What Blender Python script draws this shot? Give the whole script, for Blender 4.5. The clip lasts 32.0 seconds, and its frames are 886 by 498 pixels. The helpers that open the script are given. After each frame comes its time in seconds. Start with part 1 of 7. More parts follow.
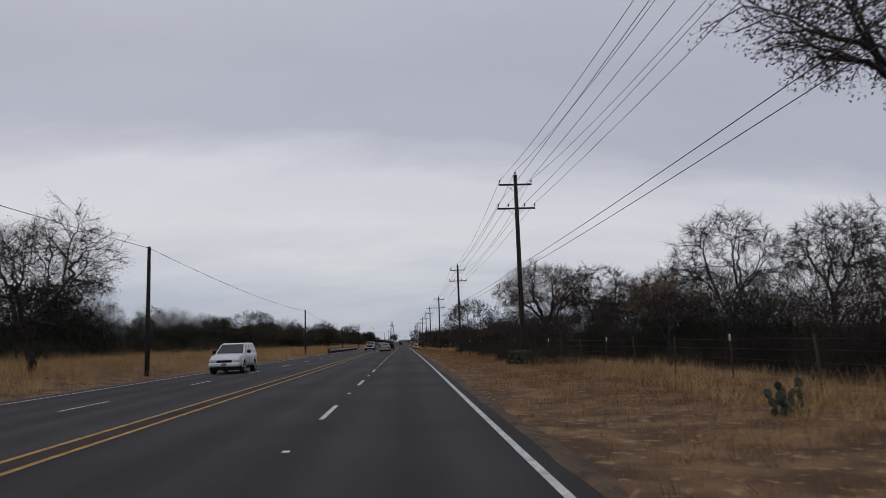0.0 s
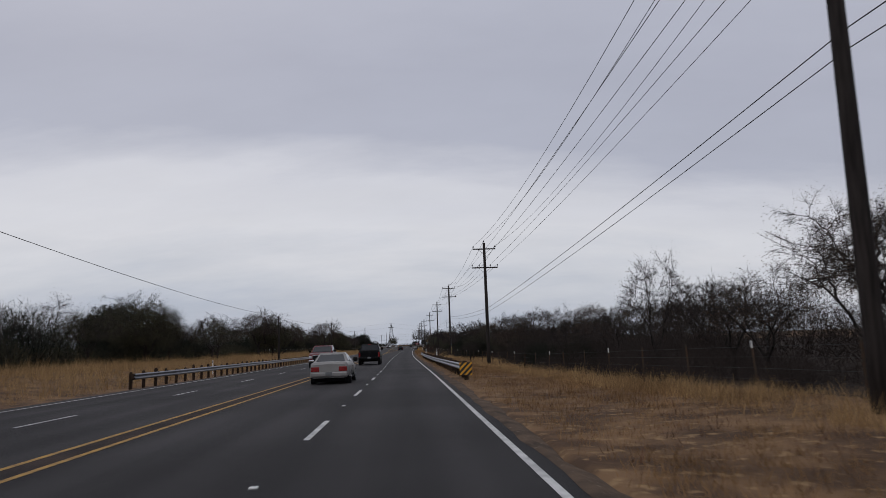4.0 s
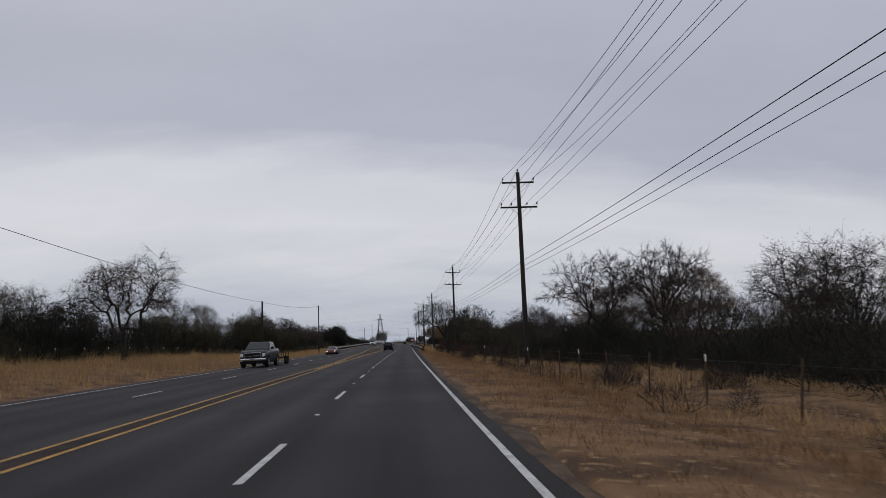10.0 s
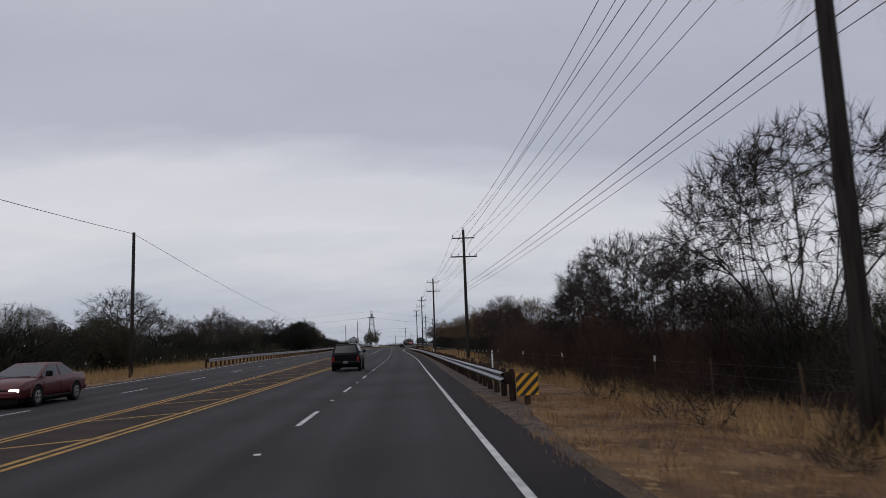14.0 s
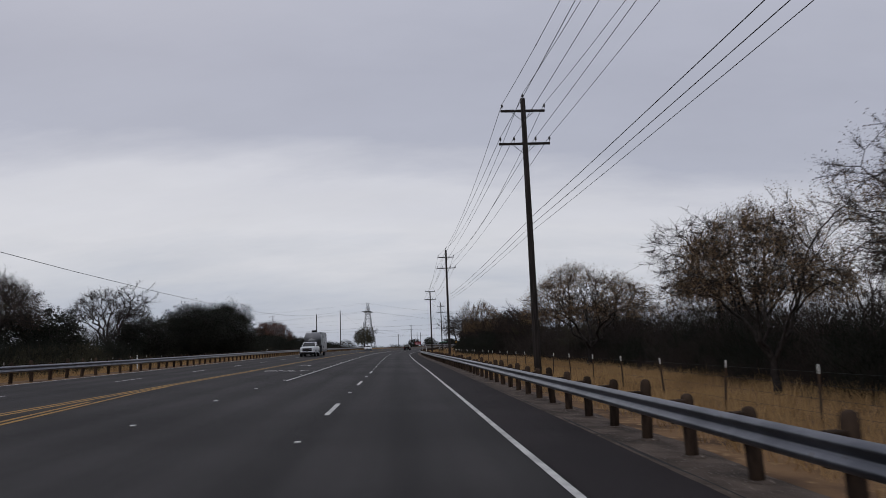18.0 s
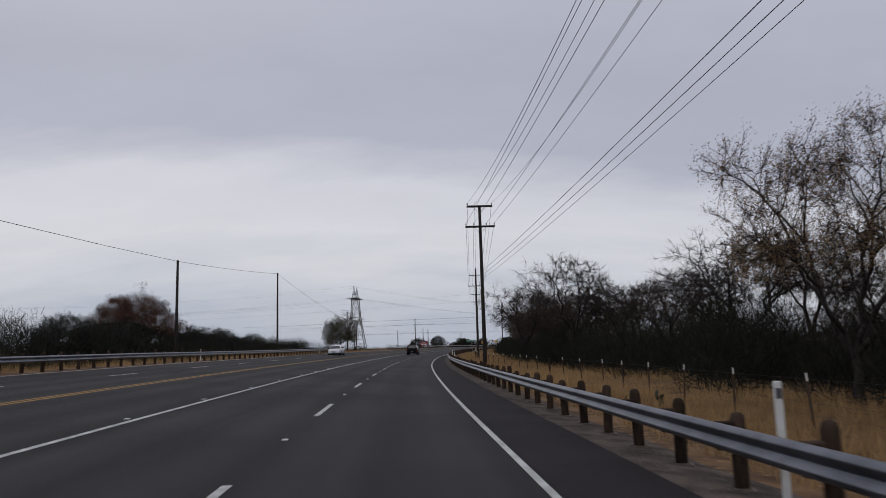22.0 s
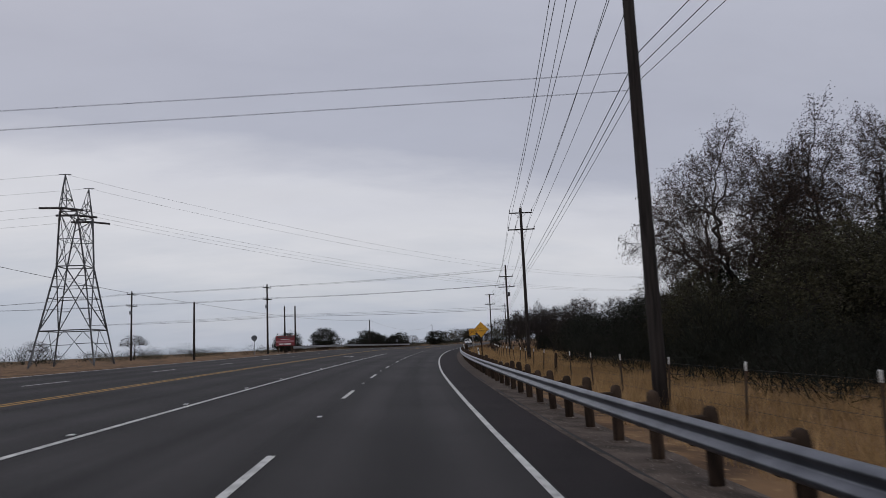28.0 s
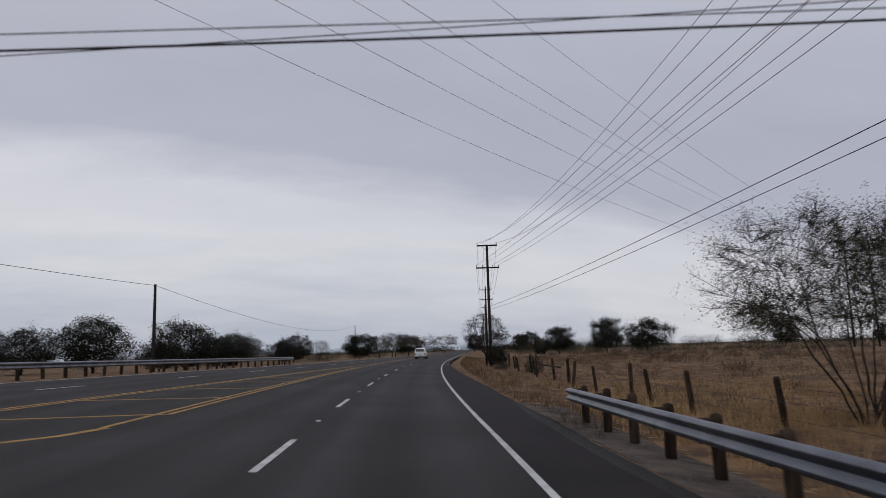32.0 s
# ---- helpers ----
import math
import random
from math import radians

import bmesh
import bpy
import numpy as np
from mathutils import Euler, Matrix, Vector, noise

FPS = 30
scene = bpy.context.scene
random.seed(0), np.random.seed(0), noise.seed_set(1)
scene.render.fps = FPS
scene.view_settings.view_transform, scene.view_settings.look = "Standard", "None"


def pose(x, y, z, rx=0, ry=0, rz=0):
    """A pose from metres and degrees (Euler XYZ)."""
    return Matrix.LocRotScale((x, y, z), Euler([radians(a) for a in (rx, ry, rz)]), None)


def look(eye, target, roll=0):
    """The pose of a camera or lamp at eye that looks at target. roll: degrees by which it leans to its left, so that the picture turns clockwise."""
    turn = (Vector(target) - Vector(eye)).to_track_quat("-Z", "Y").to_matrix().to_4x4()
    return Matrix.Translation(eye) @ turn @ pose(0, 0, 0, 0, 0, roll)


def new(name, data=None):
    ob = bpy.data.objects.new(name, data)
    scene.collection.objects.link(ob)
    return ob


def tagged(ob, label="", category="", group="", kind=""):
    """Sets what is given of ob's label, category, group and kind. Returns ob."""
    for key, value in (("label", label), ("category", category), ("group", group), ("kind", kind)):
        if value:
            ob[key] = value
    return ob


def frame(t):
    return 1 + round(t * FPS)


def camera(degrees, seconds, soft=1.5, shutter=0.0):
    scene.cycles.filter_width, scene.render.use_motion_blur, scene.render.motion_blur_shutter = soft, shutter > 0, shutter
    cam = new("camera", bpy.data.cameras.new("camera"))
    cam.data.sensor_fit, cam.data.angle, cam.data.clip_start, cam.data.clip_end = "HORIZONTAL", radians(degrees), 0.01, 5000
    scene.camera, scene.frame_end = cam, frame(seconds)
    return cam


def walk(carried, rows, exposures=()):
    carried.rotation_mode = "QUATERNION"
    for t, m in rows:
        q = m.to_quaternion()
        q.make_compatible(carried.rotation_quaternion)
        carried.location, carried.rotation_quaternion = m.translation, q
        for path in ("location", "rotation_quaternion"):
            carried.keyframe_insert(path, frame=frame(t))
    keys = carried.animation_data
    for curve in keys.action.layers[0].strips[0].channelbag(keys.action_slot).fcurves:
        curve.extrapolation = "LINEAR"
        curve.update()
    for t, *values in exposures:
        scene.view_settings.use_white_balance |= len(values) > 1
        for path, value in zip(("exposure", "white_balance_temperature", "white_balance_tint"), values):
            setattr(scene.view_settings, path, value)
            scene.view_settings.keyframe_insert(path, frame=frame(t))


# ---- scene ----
cam = camera(64.3, 32.0, soft=0.85, shutter=0.1)
PATH = [
    (0, (0.00, 0.00, 1.600), (0.324, 9.915, 2.858), -1.98),
    (0.5, (-0.34, 12.41, 1.558), (0.017, 22.317, 2.859), -2.00),
    (1, (-0.64, 24.80, 1.522), (-0.274, 34.707, 2.824), -2.46),
    (1.5, (-0.94, 37.18, 1.491), (-0.578, 47.094, 2.766), -2.22),
    (2, (-1.24, 49.55, 1.462), (-0.867, 59.463, 2.752), -2.33),
    (2.5, (-1.54, 61.90, 1.432), (-1.168, 71.809, 2.742), -2.00),
    (3, (-1.85, 74.25, 1.396), (-1.512, 84.155, 2.716), -1.95),
    (3.5, (-2.20, 86.63, 1.356), (-1.890, 96.534, 2.673), -1.99),
    (4, (-2.57, 99.04, 1.311), (-2.253, 108.952, 2.629), -2.14),
    (4.5, (-2.93, 111.50, 1.261), (-2.604, 121.404, 2.578), -2.14),
    (5, (-3.28, 123.98, 1.203), (-2.957, 133.892, 2.520), -2.14),
    (5.5, (-3.65, 136.50, 1.135), (-3.326, 146.424, 2.368), -1.94),
    (6, (-4.02, 149.06, 1.059), (-3.712, 158.983, 2.279), -1.79),
    (6.5, (-4.41, 161.65, 0.985), (-4.108, 171.572, 2.218), -1.78),
    (7, (-4.79, 174.26, 0.917), (-4.471, 184.170, 2.200), -2.03),
    (7.5, (-5.14, 186.85, 0.855), (-4.790, 196.764, 2.156), -2.09),
    (8, (-5.45, 199.43, 0.798), (-5.085, 209.338, 2.066), -1.93),
    (8.5, (-5.74, 212.01, 0.745), (-5.338, 221.915, 2.028), -2.18),
    (9, (-5.99, 224.69, 0.697), (-5.567, 234.593, 1.982), -2.13),
    (9.5, (-6.23, 237.52, 0.654), (-5.797, 247.427, 1.929), -2.21),
    (10, (-6.46, 250.51, 0.614), (-6.041, 260.419, 1.890), -2.13),
    (10.5, (-6.70, 263.62, 0.577), (-6.268, 273.529, 1.846), -2.71),
    (11, (-6.94, 276.79, 0.548), (-6.507, 286.694, 1.847), -2.11),
    (11.5, (-7.16, 290.01, 0.525), (-6.698, 299.914, 1.837), -2.24),
    (12, (-7.33, 303.30, 0.506), (-6.823, 313.209, 1.793), -2.60),
    (12.5, (-7.45, 316.65, 0.482), (-6.911, 326.547, 1.789), -2.29),
    (13, (-7.56, 329.99, 0.453), (-7.053, 339.891, 1.729), -2.08),
    (13.5, (-7.72, 343.27, 0.416), (-7.255, 353.176, 1.707), -1.92),
    (14, (-7.91, 356.51, 0.373), (-7.452, 366.409, 1.689), -2.11),
    (14.5, (-8.12, 369.74, 0.325), (-7.669, 379.640, 1.649), -1.93),
    (15, (-8.34, 383.00, 0.275), (-7.896, 392.899, 1.592), -2.14),
    (15.5, (-8.56, 396.26, 0.226), (-8.123, 406.163, 1.543), -2.14),
    (16, (-8.79, 409.48, 0.183), (-8.344, 419.385, 1.500), -2.14),
    (16.5, (-9.01, 422.62, 0.149), (-8.564, 432.514, 1.515), -2.17),
    (17, (-9.24, 435.64, 0.126), (-8.812, 445.537, 1.507), -2.06),
    (17.5, (-9.49, 448.60, 0.115), (-9.089, 458.499, 1.466), -2.19),
    (18, (-9.77, 461.60, 0.112), (-9.369, 471.507, 1.454), -2.31),
    (18.5, (-10.07, 474.77, 0.113), (-9.701, 484.674, 1.460), -2.29),
    (19, (-10.41, 488.12, 0.116), (-10.075, 498.027, 1.461), -2.18),
    (19.5, (-10.79, 501.62, 0.119), (-10.461, 511.517, 1.486), -2.06),
    (20, (-11.17, 515.20, 0.122), (-10.845, 525.106, 1.485), -2.01),
    (20.5, (-11.55, 528.85, 0.126), (-11.220, 538.752, 1.504), -1.90),
    (21, (-11.92, 542.52, 0.132), (-11.563, 552.423, 1.504), -1.91),
    (21.5, (-12.26, 556.18, 0.136), (-11.887, 566.080, 1.508), -1.85),
    (22, (-12.57, 569.83, 0.134), (-12.178, 579.726, 1.496), -1.71),
    (22.5, (-12.82, 583.51, 0.124), (-12.361, 593.406, 1.461), -2.13),
    (23, (-12.96, 597.25, 0.105), (-12.410, 607.150, 1.413), -1.95),
    (23.5, (-12.98, 611.11, 0.080), (-12.339, 620.998, 1.397), -2.37),
    (24, (-12.87, 625.14, 0.051), (-12.151, 635.029, 1.350), -2.36),
    (24.5, (-12.65, 639.35, 0.026), (-11.847, 649.232, 1.362), -2.38),
    (25, (-12.30, 653.71, 0.011), (-11.406, 663.572, 1.371), -2.06),
    (25.5, (-11.79, 668.18, 0.009), (-10.763, 678.029, 1.377), -1.70),
    (26, (-11.04, 682.76, 0.014), (-9.840, 692.604, 1.331), -2.14),
    (26.5, (-10.02, 697.44, 0.022), (-8.634, 707.253, 1.339), -2.14),
    (27, (-8.73, 712.14, 0.032), (-7.170, 721.933, 1.349), -2.14),
    (27.5, (-7.19, 726.83, 0.041), (-5.476, 736.596, 1.320), -2.44),
    (28, (-5.43, 741.42, 0.047), (-3.569, 751.159, 1.352), -2.57),
    (28.5, (-3.50, 755.87, 0.051), (-1.543, 765.594, 1.338), -2.25),
    (29, (-1.43, 770.20, 0.059), (0.637, 779.895, 1.343), -2.14),
    (29.5, (0.83, 784.44, 0.075), (3.056, 794.104, 1.379), -2.86),
    (30, (3.29, 798.65, 0.105), (5.636, 808.280, 1.454), -2.74),
    (30.5, (5.92, 812.79, 0.145), (8.384, 822.387, 1.510), -2.57),
    (31, (8.70, 826.78, 0.191), (11.270, 836.342, 1.575), -2.19),
    (31.5, (11.62, 840.60, 0.237), (14.337, 850.117, 1.644), -1.69),
    (32, (14.73, 854.31, 0.283), (17.566, 863.791, 1.696), -1.71),
]
walk(cam, [(t, look(eye, target, roll)) for t, eye, target, roll in PATH])

# ---- world and light: an overcast winter day ----
world = bpy.data.worlds.new("overcast_sky")
scene.world = world
world.use_nodes = True


def overcast(nt):
    nt.nodes.clear()
    n, li = nt.nodes.new, nt.links.new
    out, bg = n("ShaderNodeOutputWorld"), n("ShaderNodeBackground")
    sky = n("ShaderNodeTexSky")
    sky.sky_type, sky.sun_disc = "NISHITA", False
    sky.sun_elevation, sky.sun_rotation = radians(38), radians(-25)
    co = n("ShaderNodeTexCoord")
    sep = n("ShaderNodeSeparateXYZ")
    li(co.outputs["Generated"], sep.inputs[0])
    # the cloud deck is a flat sheet overhead: divide by height
    def calc(op, x, y):
        q = n("ShaderNodeMath"); q.operation = op
        for i, v in enumerate((x, y)):
            if isinstance(v, (int, float)):
                q.inputs[i].default_value = v
            else:
                li(v, q.inputs[i])
        return q.outputs[0]
    up = calc("MAXIMUM", sep.outputs[2], 0.0)
    high = calc("ADD", up, 0.30)
    com = n("ShaderNodeCombineXYZ")
    li(calc("DIVIDE", sep.outputs[0], high), com.inputs[0]); li(calc("DIVIDE", sep.outputs[1], high), com.inputs[1])

    def cloud(scale, detail, rough, stretch):
        mp = n("ShaderNodeMapping"); mp.inputs["Scale"].default_value = stretch; mp.inputs["Rotation"].default_value = (0, 0, radians(24))
        t = n("ShaderNodeTexNoise"); t.inputs["Scale"].default_value, t.inputs["Detail"].default_value, t.inputs["Roughness"].default_value = scale, detail, rough
        li(com.outputs[0], mp.inputs[0]); li(mp.outputs[0], t.inputs["Vector"])
        return calc("SUBTRACT", t.outputs[0], 0.5)
    drift = calc("MULTIPLY", cloud(0.9, 3, 0.45, (0.8, 1.1, 1)), 0.16)
    wisp = calc("MULTIPLY", cloud(2.6, 7, 0.6, (0.6, 1.5, 1)), 0.13)
    east = calc("ADD", sep.outputs[0], 0.2)
    lean = calc("MULTIPLY", calc("MULTIPLY", east, east), 0.16)
    where = calc("ADD", calc("ADD", up, lean), calc("ADD", drift, wisp))
    low = n("ShaderNodeValToRGB")
    lo = low.color_ramp.elements
    lo[0].position, lo[0].color = 0.0, (0.325, 0.368, 0.450, 1)
    lo[1].position, lo[1].color = 1.0, (0.48, 0.49, 0.545, 1)
    for pos, c in ((0.05, (0.36, 0.392, 0.47)), (0.10, (0.455, 0.472, 0.525)), (0.155, (0.55, 0.553, 0.59)), (0.215, (0.52, 0.525, 0.572)), (0.285, (0.365, 0.378, 0.447)), (0.38, (0.352, 0.363, 0.432)), (0.55, (0.42, 0.43, 0.50))):
        el = lo.new(pos); el.color = (*c, 1)
    li(where, low.inputs[0])
    fine = calc("ADD", calc("MULTIPLY", cloud(3.4, 6, 0.6, (0.7, 1.3, 1)), 0.14), 1.0)
    mul = n("ShaderNodeMix"); mul.data_type, mul.blend_type = "RGBA", "MULTIPLY"
    mul.inputs[0].default_value = 1.0
    li(low.outputs[0], mul.inputs[6]); li(fine, mul.inputs[7])
    thin = n("ShaderNodeMix"); thin.data_type = "RGBA"; thin.inputs[0].default_value = 0.004
    li(mul.outputs[2], thin.inputs[6]); li(sky.outputs[0], thin.inputs[7])
    li(thin.outputs[2], bg.inputs[0])
    bg.inputs[1].default_value = 1.13
    li(bg.outputs[0], out.inputs[0])


overcast(world.node_tree)
sun = new("sun", bpy.data.lights.new("sun", "SUN"))
sun.data.energy, sun.data.angle, sun.data.color = 0.4, radians(40), (1.0, 0.97, 0.93)
sun.matrix_world = look((-40, -60, 80), (0, 0, 0))


# ---- materials ----
def material(name, base, second=None, scale=6.0, detail=5.0, rough=0.8, metal=0.0, bump=0.0, bump_scale=40.0, speck=None, contrast=(0.35, 0.65), stretch=(1, 1, 1), rand=0.0, coat=0.0, use_object=True):
    m = bpy.data.materials.new(name)
    m.use_nodes = True
    nt = m.node_tree
    b = nt.nodes["Principled BSDF"]
    b.inputs["Roughness"].default_value, b.inputs["Metallic"].default_value = rough, metal
    b.inputs["Coat Weight"].default_value = coat
    b.inputs["Specular IOR Level"].default_value = 0.12 if rough >= 0.7 else 0.5      # rough, porous surfaces barely shine
    n, li = nt.nodes.new, nt.links.new
    co = n("ShaderNodeTexCoord")
    mp = n("ShaderNodeMapping"); mp.inputs["Scale"].default_value = stretch
    li(co.outputs["Object"], mp.inputs[0])
    col = None
    if second is None:
        second = tuple(c * 0.8 for c in base)
    t = n("ShaderNodeTexNoise"); t.inputs["Scale"].default_value = scale; t.inputs["Detail"].default_value = detail
    li(mp.outputs[0], t.inputs["Vector"])
    r = n("ShaderNodeValToRGB")
    r.color_ramp.elements[0].position, r.color_ramp.elements[1].position = contrast
    r.color_ramp.elements[0].color, r.color_ramp.elements[1].color = (*second, 1), (*base, 1)
    li(t.outputs[0], r.inputs[0])
    col = r.outputs[0]
    if speck:
        t2 = n("ShaderNodeTexNoise"); t2.inputs["Scale"].default_value = speck[1]; t2.inputs["Detail"].default_value = 2
        li(mp.outputs[0], t2.inputs["Vector"])
        r2 = n("ShaderNodeValToRGB")
        r2.color_ramp.elements[0].position, r2.color_ramp.elements[1].position = speck[2], speck[2] + 0.12
        li(t2.outputs[0], r2.inputs[0])
        mx = n("ShaderNodeMix"); mx.data_type = "RGBA"
        li(r2.outputs[0], mx.inputs[0]); li(col, mx.inputs[6])
        mx.inputs[7].default_value = (*speck[0], 1)
        col = mx.outputs[2]
    if rand:
        oi = n("ShaderNodeObjectInfo") if use_object else n("ShaderNodeNewGeometry")
        hsv = n("ShaderNodeHueSaturation")
        mr = n("ShaderNodeMapRange"); mr.inputs[3].default_value, mr.inputs[4].default_value = 1 - rand, 1 + rand
        li(oi.outputs["Random" if use_object else "Random Per Island"], mr.inputs[0])
        li(mr.outputs[0], hsv.inputs["Value"]); li(col, hsv.inputs["Color"])
        col = hsv.outputs[0]
    li(col, b.inputs["Base Color"])
    if bump:
        t3 = n("ShaderNodeTexNoise"); t3.inputs["Scale"].default_value = bump_scale; t3.inputs["Detail"].default_value = 4
        li(mp.outputs[0], t3.inputs["Vector"])
        bp = n("ShaderNodeBump"); bp.inputs["Strength"].default_value = bump; bp.inputs["Distance"].default_value = 0.02
        li(t3.outputs[0], bp.inputs["Height"]); li(bp.outputs[0], b.inputs["Normal"])
    return m


def glow(name, colour, strength):
    m = bpy.data.materials.new(name)
    m.use_nodes = True
    b = m.node_tree.nodes["Principled BSDF"]
    b.inputs["Base Color"].default_value = (*colour, 1)
    b.inputs["Emission Color"].default_value, b.inputs["Emission Strength"].default_value = (*colour, 1), strength
    return m


ASPHALT = material("asphalt", (0.034, 0.0315, 0.032), (0.0185, 0.0168, 0.0172), 0.16, 9, 0.80, bump=0.5, bump_scale=90, speck=((0.062, 0.059, 0.059), 70, 0.62))
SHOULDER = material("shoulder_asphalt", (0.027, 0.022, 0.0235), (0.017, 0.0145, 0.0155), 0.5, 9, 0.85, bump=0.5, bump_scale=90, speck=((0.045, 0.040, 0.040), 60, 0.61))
WHITE_LINE = material("white_road_paint", (0.62, 0.62, 0.60), (0.38, 0.38, 0.37), 3.0, 8, 0.7, speck=((0.12, 0.12, 0.12), 14, 0.62))
GUARD_YELLOW = material("yellow_guard_plastic", (0.55, 0.42, 0.12), (0.40, 0.30, 0.10), 3.0, 6, 0.55)
YELLOW_LINE = material("yellow_road_paint", (0.45, 0.27, 0.075), (0.28, 0.17, 0.06), 2.4, 9, 0.75, speck=((0.08, 0.07, 0.06), 12, 0.58))
SOIL = material("dry_grass_ground", (0.195, 0.116, 0.061), (0.078, 0.047, 0.029), 0.7, 12, 0.95, bump=1.0, bump_scale=9, speck=((0.27, 0.175, 0.09), 3.6, 0.58), contrast=(0.40, 0.62))
STRAW = material("dry_grass_blades", (0.325, 0.198, 0.096), (0.195, 0.116, 0.057), 0.25, 4, 0.9, rand=0.35, use_object=False)
TALL_STRAW = material("tall_pale_grass", (0.43, 0.282, 0.135), (0.27, 0.172, 0.082), 0.2, 5, 0.9, rand=0.35, use_object=False)
WEED = material("dead_weed_stems", (0.150, 0.078, 0.045), (0.075, 0.042, 0.028), 0.6, 4, 0.9, rand=0.4, use_object=False)
MEDIAN_DUST = material("dusty_asphalt", (0.050, 0.036, 0.030), (0.027, 0.022, 0.021), 0.9, 9, 0.9, bump=0.5, bump_scale=60, speck=((0.14, 0.12, 0.10), 26, 0.66))
DIRT = material("roadside_dirt", (0.125, 0.086, 0.058), (0.058, 0.042, 0.032), 1.6, 9, 0.95, bump=0.8, bump_scale=30, speck=((0.20, 0.155, 0.115), 14, 0.62))
FIELD_STRAW = material("dull_field_grass", (0.160, 0.100, 0.052), (0.085, 0.055, 0.032), 0.15, 5, 0.95, rand=0.35, use_object=False)
WOODS_FLOOR = material("dark_woods_floor", (0.040, 0.028, 0.020), (0.020, 0.015, 0.012), 0.8, 9, 0.95, bump=0.8, bump_scale=14, speck=((0.075, 0.05, 0.033), 6, 0.62))
GRAVEL = material("gravel_strip", (0.125, 0.098, 0.082), (0.050, 0.040, 0.034), 1.6, 10, 0.95, bump=1.0, bump_scale=30, speck=((0.26, 0.23, 0.20), 20, 0.62))
POLE_WOOD = material("weathered_pole_wood", (0.044, 0.037, 0.034), (0.020, 0.017, 0.016), 3.0, 8, 0.9, bump=0.6, bump_scale=30, stretch=(4, 4, 0.3))
POST_WOOD = material("creosote_post_wood", (0.060, 0.040, 0.028), (0.026, 0.018, 0.014), 5.0, 8, 0.9, bump=0.6, bump_scale=40, stretch=(2, 2, 0.5), rand=0.35)
GALV = material("galvanised_steel", (0.185, 0.193, 0.215), (0.105, 0.111, 0.128), 1.6, 9, 0.38, metal=0.85, bump=0.12, bump_scale=25, speck=((0.10, 0.085, 0.075), 9, 0.66))
STEEL_GREY = material("grey_lattice_steel", (0.22, 0.23, 0.25), (0.15, 0.155, 0.17), 2.0, 5, 0.55, metal=0.5)
CERAMIC = material("insulator_ceramic", (0.06, 0.055, 0.058), (0.03, 0.03, 0.03), 8, 3, 0.25)
WIRE = material("wire_dark", (0.025, 0.026, 0.030), (0.018, 0.018, 0.02), 2, 2, 0.6)
TPOST = material("fence_post_dark_steel", (0.055, 0.050, 0.042), (0.09, 0.05, 0.03), 6, 6, 0.7)
WHITE_PAINT = material("white_paint", (0.74, 0.74, 0.72), (0.58, 0.58, 0.56), 4, 6, 0.6)
BARK = material("bare_bark", (0.040, 0.034, 0.031), (0.018, 0.0155, 0.0145), 5, 6, 0.95, bump=0.5, bump_scale=18, rand=0.25)
TWIG = material("bare_twigs", (0.046, 0.038, 0.035), (0.025, 0.021, 0.0195), 1.2, 4, 0.95, rand=0.25)
LEAF_BROWN = material("winter_leaves_brown", (0.100, 0.068, 0.048), (0.052, 0.038, 0.029), 0.8, 4, 0.85, rand=0.3, use_object=False)
LEAF_RED = material("rust_red_leaves", (0.120, 0.056, 0.040), (0.060, 0.031, 0.024), 0.8, 4, 0.85, rand=0.3, use_object=False)
LEAF_UMBER = material("winter_leaves_umber", (0.062, 0.042, 0.032), (0.032, 0.023, 0.019), 0.8, 4, 0.85, rand=0.35, use_object=False)
LEAF_RUSTY = material("winter_leaves_rusty", (0.15, 0.083, 0.062), (0.078, 0.047, 0.038), 0.8, 4, 0.85, rand=0.3, use_object=False)
LEAF_AMBER = material("winter_leaves_amber", (0.22, 0.145, 0.078), (0.125, 0.083, 0.048), 0.8, 4, 0.85, rand=0.3, use_object=False)
LEAF_OLIVE = material("winter_leaves_olive", (0.074, 0.068, 0.040), (0.036, 0.034, 0.022), 0.8, 4, 0.8, rand=0.35, use_object=False)
LEAF_GREY = material("mesquite_leaves", (0.105, 0.102, 0.066), (0.055, 0.053, 0.036), 0.8, 4, 0.9, rand=0.35, use_object=False)
LEAF_RUST = material("young_reddish_brush", (0.070, 0.040, 0.028), (0.035, 0.022, 0.017), 0.6, 4, 0.9, rand=0.35, use_object=False)
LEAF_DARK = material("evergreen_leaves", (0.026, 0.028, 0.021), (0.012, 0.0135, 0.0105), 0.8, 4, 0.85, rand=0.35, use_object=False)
BRUSH = material("bare_brush", (0.054, 0.043, 0.038), (0.027, 0.022, 0.0195), 0.35, 5, 0.95, rand=0.25, use_object=False)


